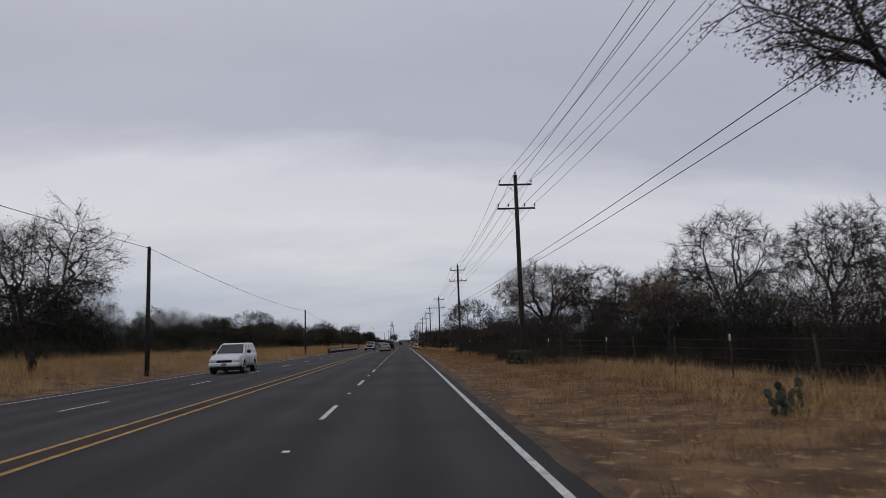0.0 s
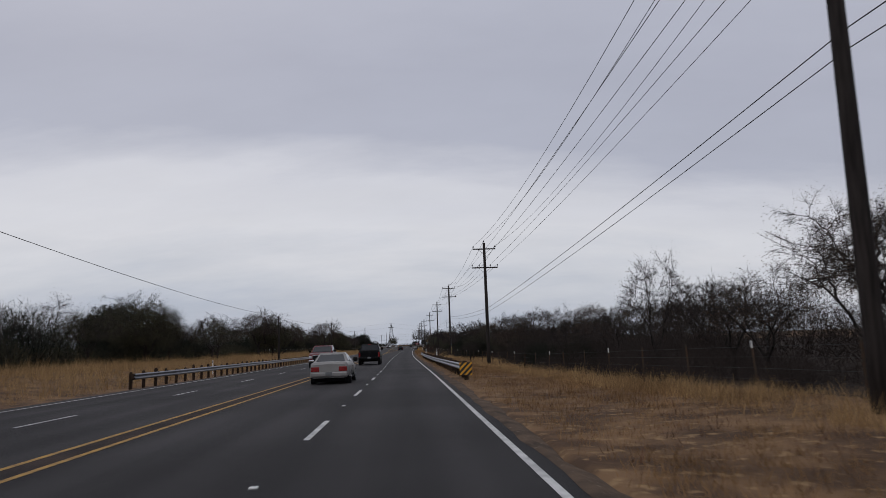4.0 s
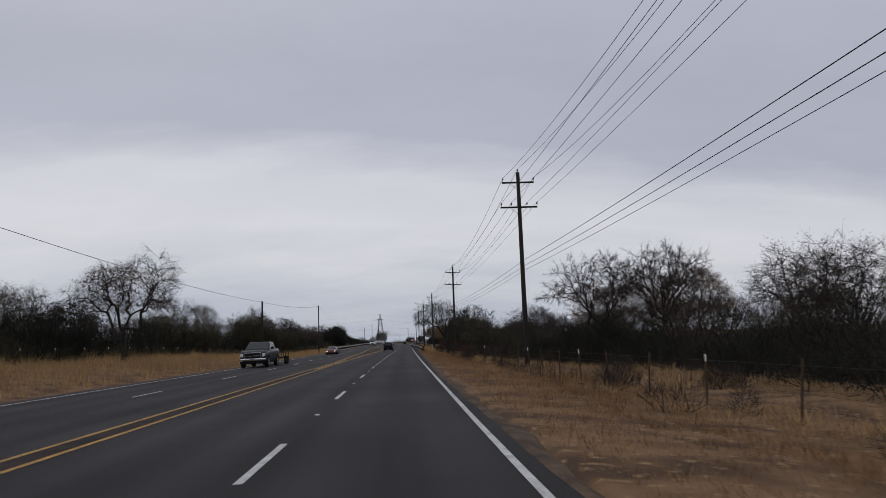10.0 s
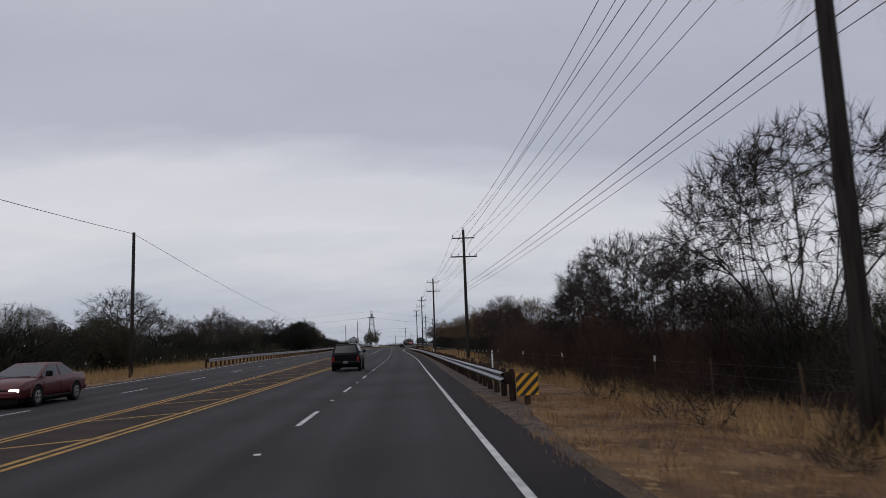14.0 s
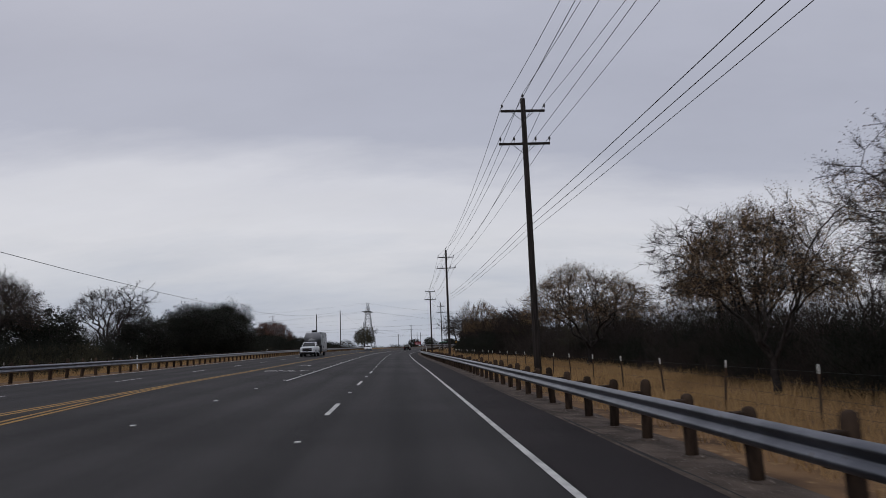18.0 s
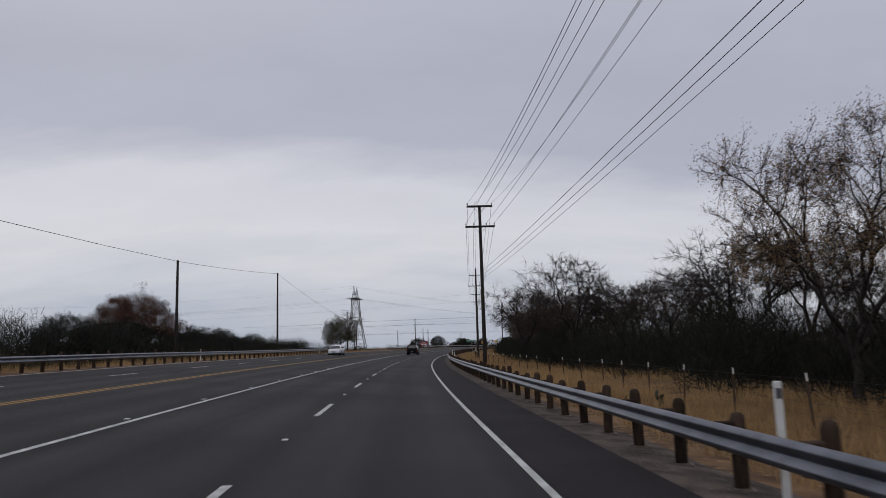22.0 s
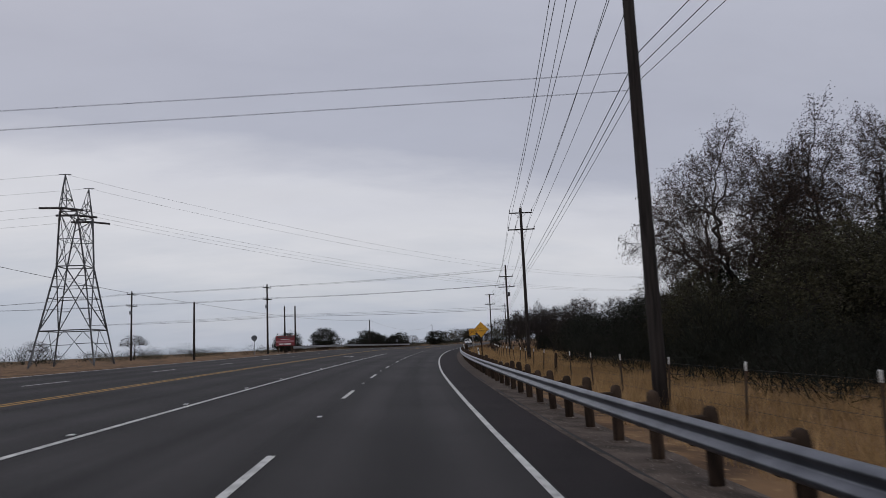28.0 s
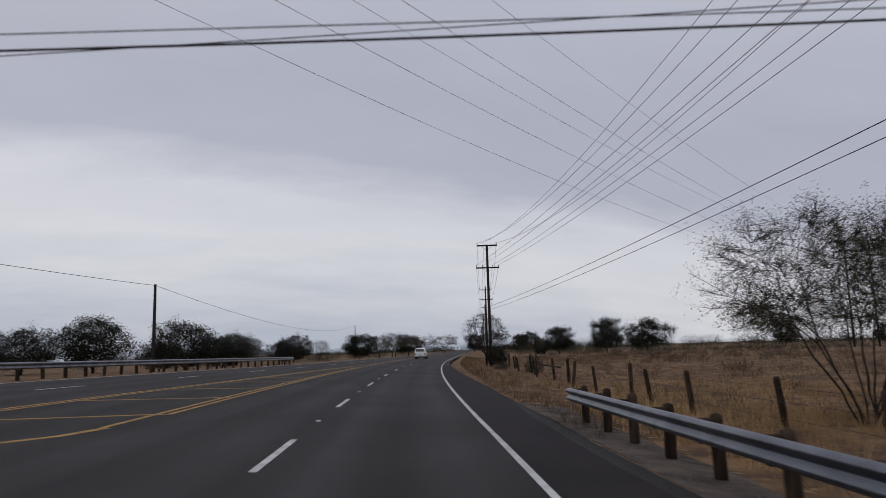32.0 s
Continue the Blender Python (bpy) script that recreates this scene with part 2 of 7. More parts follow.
def lane_wear(m):
    """Paler wheel tracks, darker oil strips and long streaks, laid along the lanes by the road's own coordinates."""
    nt = m.node_tree
    n, li = nt.nodes.new, nt.links.new
    b = nt.nodes["Principled BSDF"]
    b.inputs["Specular IOR Level"].default_value = 0.20
    old = b.inputs["Base Color"].links[0].from_socket
    uv = n("ShaderNodeUVMap"); uv.uv_map = "lanes"
    sep = n("ShaderNodeSeparateXYZ"); li(uv.outputs[0], sep.inputs[0])

    def calc(op, x, y=0.0):
        q = n("ShaderNodeMath"); q.operation = op
        for i, v in enumerate((x, y)):
            if isinstance(v, (int, float)):
                q.inputs[i].default_value = v
            else:
                li(v, q.inputs[i])
        return q.outputs[0]
    track = calc("COSINE", calc("MULTIPLY", calc("ADD", sep.outputs[0], 0.95), 4 * math.pi / 3.62))
    com = n("ShaderNodeCombineXYZ")
    li(calc("MULTIPLY", sep.outputs[0], 2.2), com.inputs[0]); li(calc("MULTIPLY", sep.outputs[1], 0.035), com.inputs[1])
    t = n("ShaderNodeTexNoise"); t.inputs["Scale"].default_value, t.inputs["Detail"].default_value = 1.0, 6.0
    li(com.outputs[0], t.inputs["Vector"])
    worn = calc("ADD", calc("MULTIPLY", track, 0.24), calc("MULTIPLY", calc("SUBTRACT", t.outputs[0], 0.5), 0.9))
    hsv = n("ShaderNodeHueSaturation")
    li(old, hsv.inputs["Color"]); li(calc("ADD", worn, 1.0), hsv.inputs["Value"])
    li(hsv.outputs[0], b.inputs["Base Color"])


lane_wear(ASPHALT)


# ---- mesh helpers ----
def raw_mesh(name, verts, faces, mat, smooth=False):
    """A mesh from arrays: verts n x 3, faces m x k (all with k corners)."""
    verts, faces = np.asarray(verts, np.float32), np.asarray(faces, np.int32)
    me = bpy.data.meshes.new(name)
    k = faces.shape[1]
    me.vertices.add(len(verts)); me.vertices.foreach_set("co", verts.ravel())
    me.loops.add(faces.size); me.loops.foreach_set("vertex_index", faces.ravel())
    me.polygons.add(len(faces))
    me.polygons.foreach_set("loop_start", np.arange(0, faces.size, k, dtype=np.int32))
    me.polygons.foreach_set("loop_total", np.full(len(faces), k, np.int32))
    if smooth:
        me.polygons.foreach_set("use_smooth", np.ones(len(faces), bool))
    me.materials.append(mat)
    me.update(calc_edges=True)
    return me


def put(name, me, parent=None, m=None, label=""):
    ob = new(name, me)
    if parent is not None:
        ob.parent = parent
    if m is not None:
        ob.matrix_basis = m
    if label:
        ob["label"] = label
    return ob


def part(name, bm, mat, parent, label="", smooth=False):
    me = bpy.data.meshes.new(name)
    bm.to_mesh(me); bm.free()
    me.materials.append(mat)
    if smooth:
        for p in me.polygons:
            p.use_smooth = True
    return put(name, me, parent, None, label)


def box(bm, size, m=None, bevel=0.0):
    r = bmesh.ops.create_cube(bm, size=1.0, matrix=(m or Matrix()) @ Matrix.Diagonal((*size, 1)))
    if bevel:
        edges = list({e for v in r["verts"] for e in v.link_edges})
        bmesh.ops.bevel(bm, geom=edges, offset=bevel, segments=1, affect="EDGES")
    return bm


def rod(bm, a, b, r0, r1=None, sides=8):
    a, b = Vector(a), Vector(b)
    d = b - a
    m = Matrix.Translation((a + b) / 2) @ d.to_track_quat("Z", "Y").to_matrix().to_4x4()
    bmesh.ops.create_cone(bm, cap_ends=True, segments=sides, radius1=r0, radius2=r0 if r1 is None else r1, depth=d.length, matrix=m)
    return bm


def lathe(bm, profile, m=None, sides=10):
    """Turn (radius, height) rows about z."""
    rings = []
    for r, z in profile:
        rings.append([bm.verts.new((m or Matrix()) @ Vector((r * math.cos(2 * math.pi * i / sides), r * math.sin(2 * math.pi * i / sides), z))) for i in range(sides)])
    for a, b in zip(rings, rings[1:]):
        for i in range(sides):
            bm.faces.new((a[i], a[(i + 1) % sides], b[(i + 1) % sides], b[i]))
    bm.faces.new(rings[0][::-1]); bm.faces.new(rings[-1])
    return bm


def tubes(p0, p1, r0, r1, k):
    """Frustums with k sides from arrays of ends and radii: verts, quads."""
    p0, p1 = np.asarray(p0, float), np.asarray(p1, float)
    d = p1 - p0
    d /= np.linalg.norm(d, axis=1)[:, None] + 1e-9
    ref = np.where(np.abs(d[:, 2:3]) > 0.9, [[1.0, 0, 0]], [[0, 0, 1.0]])
    x = np.cross(d, ref); x /= np.linalg.norm(x, axis=1)[:, None] + 1e-9
    y = np.cross(d, x)
    a = 2 * math.pi * np.arange(k) / k
    ring = np.cos(a)[None, :, None] * x[:, None] + np.sin(a)[None, :, None] * y[:, None]
    v = np.concatenate([p0[:, None] + ring * np.asarray(r0)[:, None, None], p1[:, None] + ring * np.asarray(r1)[:, None, None]], 1)
    i = np.arange(k); j = (i + 1) % k
    f = np.stack([i, j, j + k, i + k], 1)
    return v.reshape(-1, 3), (f[None] + (2 * k * np.arange(len(p0)))[:, None, None]).reshape(-1, 4)


def line_tube(pts, r, k=4):
    """One joined tube along points: verts, quads."""
    pts = np.asarray(pts, float)
    d = np.gradient(pts, axis=0); d /= np.linalg.norm(d, axis=1)[:, None]
    x = np.cross(d, [0, 0, 1.0]); x /= np.linalg.norm(x, axis=1)[:, None] + 1e-9
    y = np.cross(d, x)
    a = 2 * math.pi * np.arange(k) / k
    v = (pts[:, None] + r * (np.cos(a)[None, :, None] * x[:, None] + np.sin(a)[None, :, None] * y[:, None])).reshape(-1, 3)
    i = np.arange(k); j = (i + 1) % k
    f = np.stack([i, j, j + k, i + k], 1)
    return v, (f[None] + (k * np.arange(len(pts) - 1))[:, None, None]).reshape(-1, 4)


# ---- the line of the road: stations every 50 m from -50 m: x, y, z of the driven lane ----
STATIONS = np.array([
    (1.46, -49.98, 0.0), (0.03, 0.0, 0.0), (-1.24, 49.98, -0.14), (-2.6, 99.97, -0.29), (-3.82, 149.95, -0.55), (-5.4, 199.93, -0.8), (-6.58, 249.91, -0.98),
    (-7.62, 299.9, -1.09), (-8.35, 349.9, -1.21), (-8.89, 399.89, -1.39), (-9.47, 449.89, -1.49), (-10.71, 499.88, -1.48), (-12.22, 549.85, -1.47), (-13.27, 599.85, -1.5),
    (-12.73, 649.85, -1.58), (-10.1, 699.79, -1.58), (-4.49, 749.48, -1.55), (3.22, 798.88, -1.49), (13.09, 847.9, -1.34), (25.21, 896.41, -1.32), (39.5, 944.33, -1.32),
    (55.67, 991.65, -1.32), (72.14, 1038.86, -1.32), (88.6, 1086.07, -1.32), (105.07, 1133.28, -1.32)])
BANK = ((0, 0.0), (380, 0.0), (450, 0.03), (510, 0.035), (620, 0.056), (690, 0.06), (765, 0.05), (880, 0.05), (1000, 0.02), (1100, 0.0))
MEDIAN = ((0, 0.0), (315, 0.0), (440, 3.9), (840, 4.0), (868, 4.0), (935, 0.0))   # width added between the carriageways
BANK_S, BANK_V = np.array(BANK).T
MED_S, MED_V = np.array(MEDIAN).T
RIGHT_EDGE_S, RIGHT_EDGE_V = np.array(((0, 1.98), (285, 1.98), (315, 2.30), (341, 2.46), (375, 3.0), (470, 3.5), (600, 3.6), (667, 3.3), (755, 3.05), (890, 3.7), (940, 2.6), (1100, 2.2))).T


def centre(s):
    """Place and tangent of the driven lane at s metres along it (arrays)."""
    s = np.asarray(s, float)
    q = np.clip((s + 50) / 50, 0, len(STATIONS) - 1.000001)
    i = q.astype(int); f = (q - i)[..., None]
    tan = np.gradient(STATIONS, axis=0)
    a, b, ta, tb = STATIONS[i], STATIONS[i + 1], tan[i], tan[i + 1]
    p = (2 * f**3 - 3 * f**2 + 1) * a + (f**3 - 2 * f**2 + f) * ta + (3 * f**2 - 2 * f**3) * b + (f**3 - f**2) * tb
    d = (6 * f**2 - 6 * f) * a + (3 * f**2 - 4 * f + 1) * ta + (6 * f - 6 * f**2) * b + (3 * f**2 - 2 * f) * tb
    d[..., 2] = 0
    d /= np.linalg.norm(d, axis=-1)[..., None]
    over = np.where(s < -50, s + 50, np.where(s > 1150, s - 1150, 0.0))[..., None]
    return p + over * d, d


def left_edge(s):
    return -14.0 + 0.6 * np.interp(s, (380, 460), (0, 1)) - np.interp(s, MED_S, MED_V)


def rise(s, u):
    """Height of the finished ground over the lane's line."""
    s, u = np.broadcast_arrays(np.asarray(s, float), np.asarray(u, float))
    b = np.interp(s, BANK_S, BANK_V)
    re, le = np.interp(s, RIGHT_EDGE_S, RIGHT_EDGE_V), left_edge(s)
    z = -b * np.clip(u, le - 2.5, re + 2)
    over_r, over_l = u - re, le - u
    zr = np.interp(over_r, (0, 0.3, 2.0, 5.5, 9, 30), (0, -0.04, -0.10, -0.42, -0.55, -0.35))
    early = np.interp(s, (115, 150), (1, 0))
    zr = zr * (1 - early) + early * np.interp(over_r, (0, 0.3, 2.0, 5.0, 9, 30), (0, -0.04, -0.10, 0.02, 0.05, 0.1))
    zl_a = np.interp(over_l, (0, 0.3, 1.5, 4.0, 9, 40), (0, -0.05, -0.10, 0.30, 0.75, 1.0))
    zl_b = np.interp(over_l, (0, 0.3, 2.5, 7.0, 12, 60), (0, -0.03, -0.08, -0.45, -0.60, -0.5))
    k = np.interp(s, (330, 420), (0, 1))
    zl = zl_a * (1 - k) + zl_b * k
    return z + np.where(over_r > 0, zr, 0) + np.where(over_l > 0, zl, 0)


def at(s, u, z=0.0):
    """World places at s along, u to the right, z over the ground there (arrays)."""
    p, d = centre(s)
    s, u, z = np.broadcast_arrays(np.asarray(s, float), np.asarray(u, float), np.asarray(z, float))
    out = np.stack([p[..., 0] + d[..., 1] * u, p[..., 1] - d[..., 0] * u, p[..., 2] + rise(s, u) + z], -1)
    return out


def over(s, u, z):
    """World places at z over the lane's own line."""
    q = at(s, u, 0.0)
    q[..., 2] = centre(s)[0][..., 2] + z
    return q


def yaw_at(s):
    d = centre(np.array([float(s)]))[1][0]
    return math.degrees(math.atan2(-d[0], d[1]))


def stand(s, u, dz=0.0, turn=0.0):
    """A pose on the ground, facing along the road."""
    p = at(np.array([float(s)]), np.array([float(u)]), dz)[0]
    return pose(*p, 0, 0, yaw_at(s) + turn)


def sheet(name, ss, uu, mat, dz=0.0, parent=None):
    """A strip of ground: rows at ss, with columns uu (m x n)."""
    uu = np.asarray(uu, float)
    if uu.ndim == 1:
        uu = np.tile(uu, (len(ss), 1))
    v = at(np.repeat(np.asarray(ss, float)[:, None], uu.shape[1], 1), uu, dz)
    n = uu.shape[1]
    i = (np.arange(len(ss) - 1)[:, None] * n + np.arange(n - 1)[None]).ravel()
    f = np.stack([i, i + 1, i + n + 1, i + n], 1)
    me = raw_mesh(name, v.reshape(-1, 3), f, mat, True)
    lanes = np.stack([uu, np.repeat(np.asarray(ss, float)[:, None], n, 1)], -1).reshape(-1, 2)
    me.uv_layers.new(name="lanes").data.foreach_set("uv", lanes[f.ravel()].astype(np.float32).ravel())
    return put(name, me, parent)


# ---- ground, road and markings ----
# where the brush begins on the right-hand side
FRONT_S, FRONT_U = np.array(((-60, 12), (20, 11.5), (42, 10.6), (47, 10), (51, 8.4), (60, 7.9), (72, 7.0), (80, 7.8), (87, 9.4), (94, 11.3), (100, 11.3), (105, 10.6), (111, 9.8), (132, 9.2), (166, 9.4), (178, 10.8), (186, 12.2), (192, 11.6), (199, 12.8), (206, 13.2), (212, 12.4), (217, 10.4), (222, 10.2), (227, 11.4), (236, 13), (246, 14), (268, 15), (292, 15), (305, 12.4), (318, 9.8), (336, 8.6), (350, 9.6), (385, 10.2), (408, 9.3), (420, 10.0), (450, 12.4), (490, 14.2), (521, 16.2), (595, 17.4), (620, 18.5), (660, 16.5), (680, 15), (720, 15), (765, 15.8), (800, 16.5), (838, 17.5), (862, 17))).T
GS = np.r_[-900, -600, -400, -250, -150, np.arange(-100, 1151, 5.0), np.arange(1180, 1500, 40), 1700, 2100, 2600, 3200]
GU = np.array([-1600, -900, -500, -300, -180, -120, -90, -70, -55, -45, -38, -33, -29, -26, -23.5, -21.5, -20, -19, -18, -17, -16, -15, -14, -8, 0, 1.8, 2.4, 3, 3.6, 4.2, 5, 6, 7, 8, 9, 10, 12, 14, 17, 20, 25, 30, 38, 50, 70, 95, 130, 180, 280, 450, 700, 1000.0])
gs, gu = np.meshgrid(GS, GU, indexing="ij")
gv = at(gs, gu)
inside = (gu > left_edge(gs) + 0.05) & (gu < np.interp(gs, RIGHT_EDGE_S, RIGHT_EDGE_V) - 0.02)
bumps = np.array([noise.noise(Vector((a * 0.35, b * 0.6, 0))) * 0.10 + noise.noise(Vector((a * 0.05, b * 0.08, 3))) * 0.22 for a, b in zip(gs.ravel(), gu.ravel())]).reshape(gs.shape)
away = np.clip(np.maximum(gu - 5.0, -21.5 - gu) / 4.0, 0, 1)
gv[..., 2] += np.where(inside, -0.35, bumps * away)
n = len(GU)
fu = 0.25 * (gu[1:, 1:] + gu[:-1, 1:] + gu[1:, :-1] + gu[:-1, :-1])
fs = 0.5 * (gs[1:, 1:] + gs[:-1, :-1])
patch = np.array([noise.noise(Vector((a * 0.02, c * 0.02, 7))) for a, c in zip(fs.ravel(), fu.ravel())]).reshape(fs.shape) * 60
# the woods floor is coloured darker brown so gaps in the brush come out dark
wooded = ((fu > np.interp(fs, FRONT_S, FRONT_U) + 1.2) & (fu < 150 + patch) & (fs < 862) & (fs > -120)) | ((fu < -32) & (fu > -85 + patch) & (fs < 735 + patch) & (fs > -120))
gi = (np.arange(len(GS) - 1)[:, None] * n + np.arange(n - 1)[None]).ravel()
ground = tagged(put("ground", raw_mesh("ground", gv.reshape(-1, 3), np.stack([gi, gi + 1, gi + n + 1, gi + n], 1), SOIL, True)), "dry winter grassland with darker brown ground under the woods", "ground", kind="structure")
ground.data.materials.append(WOODS_FLOOR)
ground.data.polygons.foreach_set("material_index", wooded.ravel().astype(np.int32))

RS = np.r_[-800, -400, -200, np.arange(-100, 1151, 5.0), 1300, 1600, 2200]
cols = np.linspace(0, 1, 17)
le, re = left_edge(RS), np.interp(RS, RIGHT_EDGE_S, RIGHT_EDGE_V)
road = tagged(sheet("road", RS, le[:, None] + (re - le)[:, None] * cols, ASPHALT, 0.0), "dark worn asphalt highway with two lanes each way", "road", kind="structure")
def rail_u(s):
    return np.interp(s, (376, 475, 585, 667, 755, 872), (3.42, 4.05, 4.25, 3.85, 3.55, 4.4))


EDGE_S, EDGE_V = np.array(((-100, 1.6), (11, 1.57), (61, 1.64), (98, 1.64), (160, 1.52), (186, 1.63), (211, 1.60), (262, 1.58), (288, 1.70), (315, 1.77), (368, 1.78), (448, 1.85), (474, 1.77), (527, 1.78), (555, 1.83), (582, 1.88), (609, 1.81), (637, 1.76), (666, 1.80), (681, 1.85), (739, 1.70), (768, 1.61), (782, 1.54), (812, 1.57), (841, 1.69), (855, 1.80), (870, 1.88), (1150, 1.7))).T
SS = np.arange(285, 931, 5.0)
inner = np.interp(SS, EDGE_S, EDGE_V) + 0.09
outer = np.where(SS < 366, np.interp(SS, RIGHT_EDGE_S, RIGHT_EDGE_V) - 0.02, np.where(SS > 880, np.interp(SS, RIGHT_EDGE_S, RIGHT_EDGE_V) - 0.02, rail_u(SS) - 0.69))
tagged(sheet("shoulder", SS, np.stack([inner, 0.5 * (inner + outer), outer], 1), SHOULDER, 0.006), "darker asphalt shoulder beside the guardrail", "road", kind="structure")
def skirt(ob, cols):
    """Let the inner and outer edges of a lifted strip run down into what lies beneath."""
    for i, v in enumerate(ob.data.vertices):
        if i % cols == 0:
            v.co.z -= 0.026
        elif i % cols == cols - 1:
            v.co.z -= 0.05


def ragged(ss, seed, size):
    """A wandering offset for the crumbled edge of a strip."""
    return np.array([size * (noise.noise(Vector((s * 0.45, seed, 0))) + 0.6 * noise.noise(Vector((s * 1.3, seed, 5)))) for s in ss])


SS = np.arange(366, 881, 1.0)
skirt(tagged(sheet("gravel_strip", SS, rail_u(SS)[:, None] - 0.7 + np.clip((SS - 364) / 16, 0, 1)[:, None] * np.stack([-0.02 + ragged(SS, 1.5, 0.10), 0.5 + 0 * SS, 1.0 + 0 * SS, 1.5 + ragged(SS, 2.5, 0.30)], 1), GRAVEL, 0.03), "pale gravel strip under the guardrail", "ground", kind="structure"), 4)
SS = np.arange(-100, 368, 1.0)
re = np.interp(SS, RIGHT_EDGE_S, RIGHT_EDGE_V)
skirt(tagged(sheet("gravel_edge", SS, np.stack([re - 0.10 + ragged(SS, 3.5, 0.08), re + 0.04, re + 0.34 + ragged(SS, 4.5, 0.24)], 1), DIRT, 0.03), "strip of brown dirt and gravel beside the pavement", "ground", kind="structure"), 3)


def stripe(name, s0, s1, u, width, mat, label="", step=5.0, dz=0.006):
    ss = np.arange(s0, s1 + 0.01, min(step, (s1 - s0)))
    uc = u(ss) if callable(u) else np.full(len(ss), u)
    ob = sheet(name, ss, uc[:, None] + np.array([-width / 2, width / 2]), mat, dz, road)
    if label:
        ob["label"] = label
    return ob


def med(s):
    return np.interp(s, MED_S, MED_V)


stripe("edge_line", -100, 1150, lambda s: np.interp(s, EDGE_S, EDGE_V), 0.115, WHITE_LINE, "worn white edge line")
# rust-brown dust and debris gathered between the yellow lines
SS = np.r_[np.arange(-100, 463, 5.0)]
tagged(sheet("median_strip", SS, np.stack([-5.42 + 0 * SS, -5.75 - 0.45 * med(SS), -6.2 - med(SS)], 1), MEDIAN_DUST, 0.003), "dusty brown strip between the yellow lines", "road", kind="structure")
stripe("edge_line", -100, 1150, lambda s: -13.25 - med(s), 0.12, WHITE_LINE)
closing = lambda s: np.interp(s, (440, 490, 500), (0, 4.15, 4.2))  # noqa: E731
stripe("centre_line", -100, 494, lambda s: -5.5 - closing(s), 0.135, YELLOW_LINE, "worn yellow centre line", 4.0)
stripe("centre_line", -100, 1150, lambda s: -6.12 - med(s), 0.135, YELLOW_LINE)
stripe("centre_line", 300, 486, lambda s: -5.78 - closing(s), 0.135, YELLOW_LINE, "", 4.0)
stripe("centre_line", 300, 925, lambda s: -5.86 - med(s), 0.135, YELLOW_LINE)
stripe("centre_line", 874, 1150, -5.5, 0.135, YELLOW_LINE)
stripe("centre_line", 871, 925, -5.78, 0.135, YELLOW_LINE)
nose = np.array(((867.6, -9.75), (867.9, -8.3), (868.3, -6.7), (869.6, -6.05), (871.0, -5.78)))
sheet("median_nose", nose[:, 0], nose[:, 1:2] + np.array([-0.0, 0.2]), YELLOW_LINE, 0.006, road)
stripe("turn_lane_line", 496, 832, -5.45, 0.13, WHITE_LINE, "solid white turn lane line")
for s in np.arange(338, 476, 5.6):      # hatching of the painted median
    w, c = float(med(s)), float(closing(s))
    if w - c < 0.6:
        continue
    ss = np.linspace(s, s - 0.9 * (w - c) - 0.1, 4)
    q = np.linspace(-5.75 - c, -6.1 - w, 4)
    sheet("median_hatch", ss, q[:, None] + np.array([-0.0, 0.26]), YELLOW_LINE, 0.006, road)
for s in np.arange(874, 925, 6.0):
    w = float(med(s))
    ss = np.linspace(s, s - 0.7 * w - 0.1, 4)
    q = np.linspace(-5.75, -6.1 - w, 4)
    sheet("median_hatch", ss, q[:, None] + np.array([0.0, 0.34]), YELLOW_LINE, 0.006, road)
DASH_N, DASH_S = np.array(((-8, -81.6), (0, 15.5), (7, 100.3), (11, 148.2), (19, 246.5), (27, 349.6), (35, 440.4), (40, 504.4), (49, 610.5), (55, 679.8), (61, 762.7), (67, 834.3), (71, 876.9), (93, 1144))).T
for i in range(-8, 93):
    s = float(np.interp(i, DASH_N, DASH_S))
    stripe("lane_dash", s, s + 3.4, -1.85, 0.12, WHITE_LINE)
    stripe("lane_dash", s + 5, s + 8.3, lambda q: -9.65 - med(q), 0.12, WHITE_LINE)


# ---- guardrails ----
W_BEAM = np.array([(0.0, 0.825), (0.03, 0.815), (0.085, 0.78), (0.085, 0.73), (0.005, 0.685), (0.005, 0.645), (0.085, 0.60), (0.085, 0.55), (0.03, 0.515), (0.0, 0.505)])


def post_mesh():
    bm = bmesh.new()
    lathe(bm, [(0.09, -0.35), (0.095, 0.3), (0.093, 0.86), (0.075, 0.925), (0.035, 0.95)], None, 8)
    me = bpy.data.meshes.new("guardrail_post"); bm.to_mesh(me); bm.free()
    me.materials.append(POST_WOOD)
    for p in me.polygons:
        p.use_smooth = True
    return me


RAIL_POST = post_mesh()
BLOCK = bpy.data.meshes.new("spacer_block")
_bm = box(bmesh.new(), (0.22, 0.14, 0.34), pose(0, 0, 0.67), 0.012)
_bm.to_mesh(BLOCK); _bm.free(); BLOCK.materials.append(POST_WOOD)


FOOTING = bpy.data.meshes.new("footing")
_bm = lathe(bmesh.new(), [(0.20, -0.06), (0.19, 0.01), (0.16, 0.025), (0.09, 0.03)], None, 9)
_bm.to_mesh(FOOTING); _bm.free(); FOOTING.materials.append(GRAVEL)


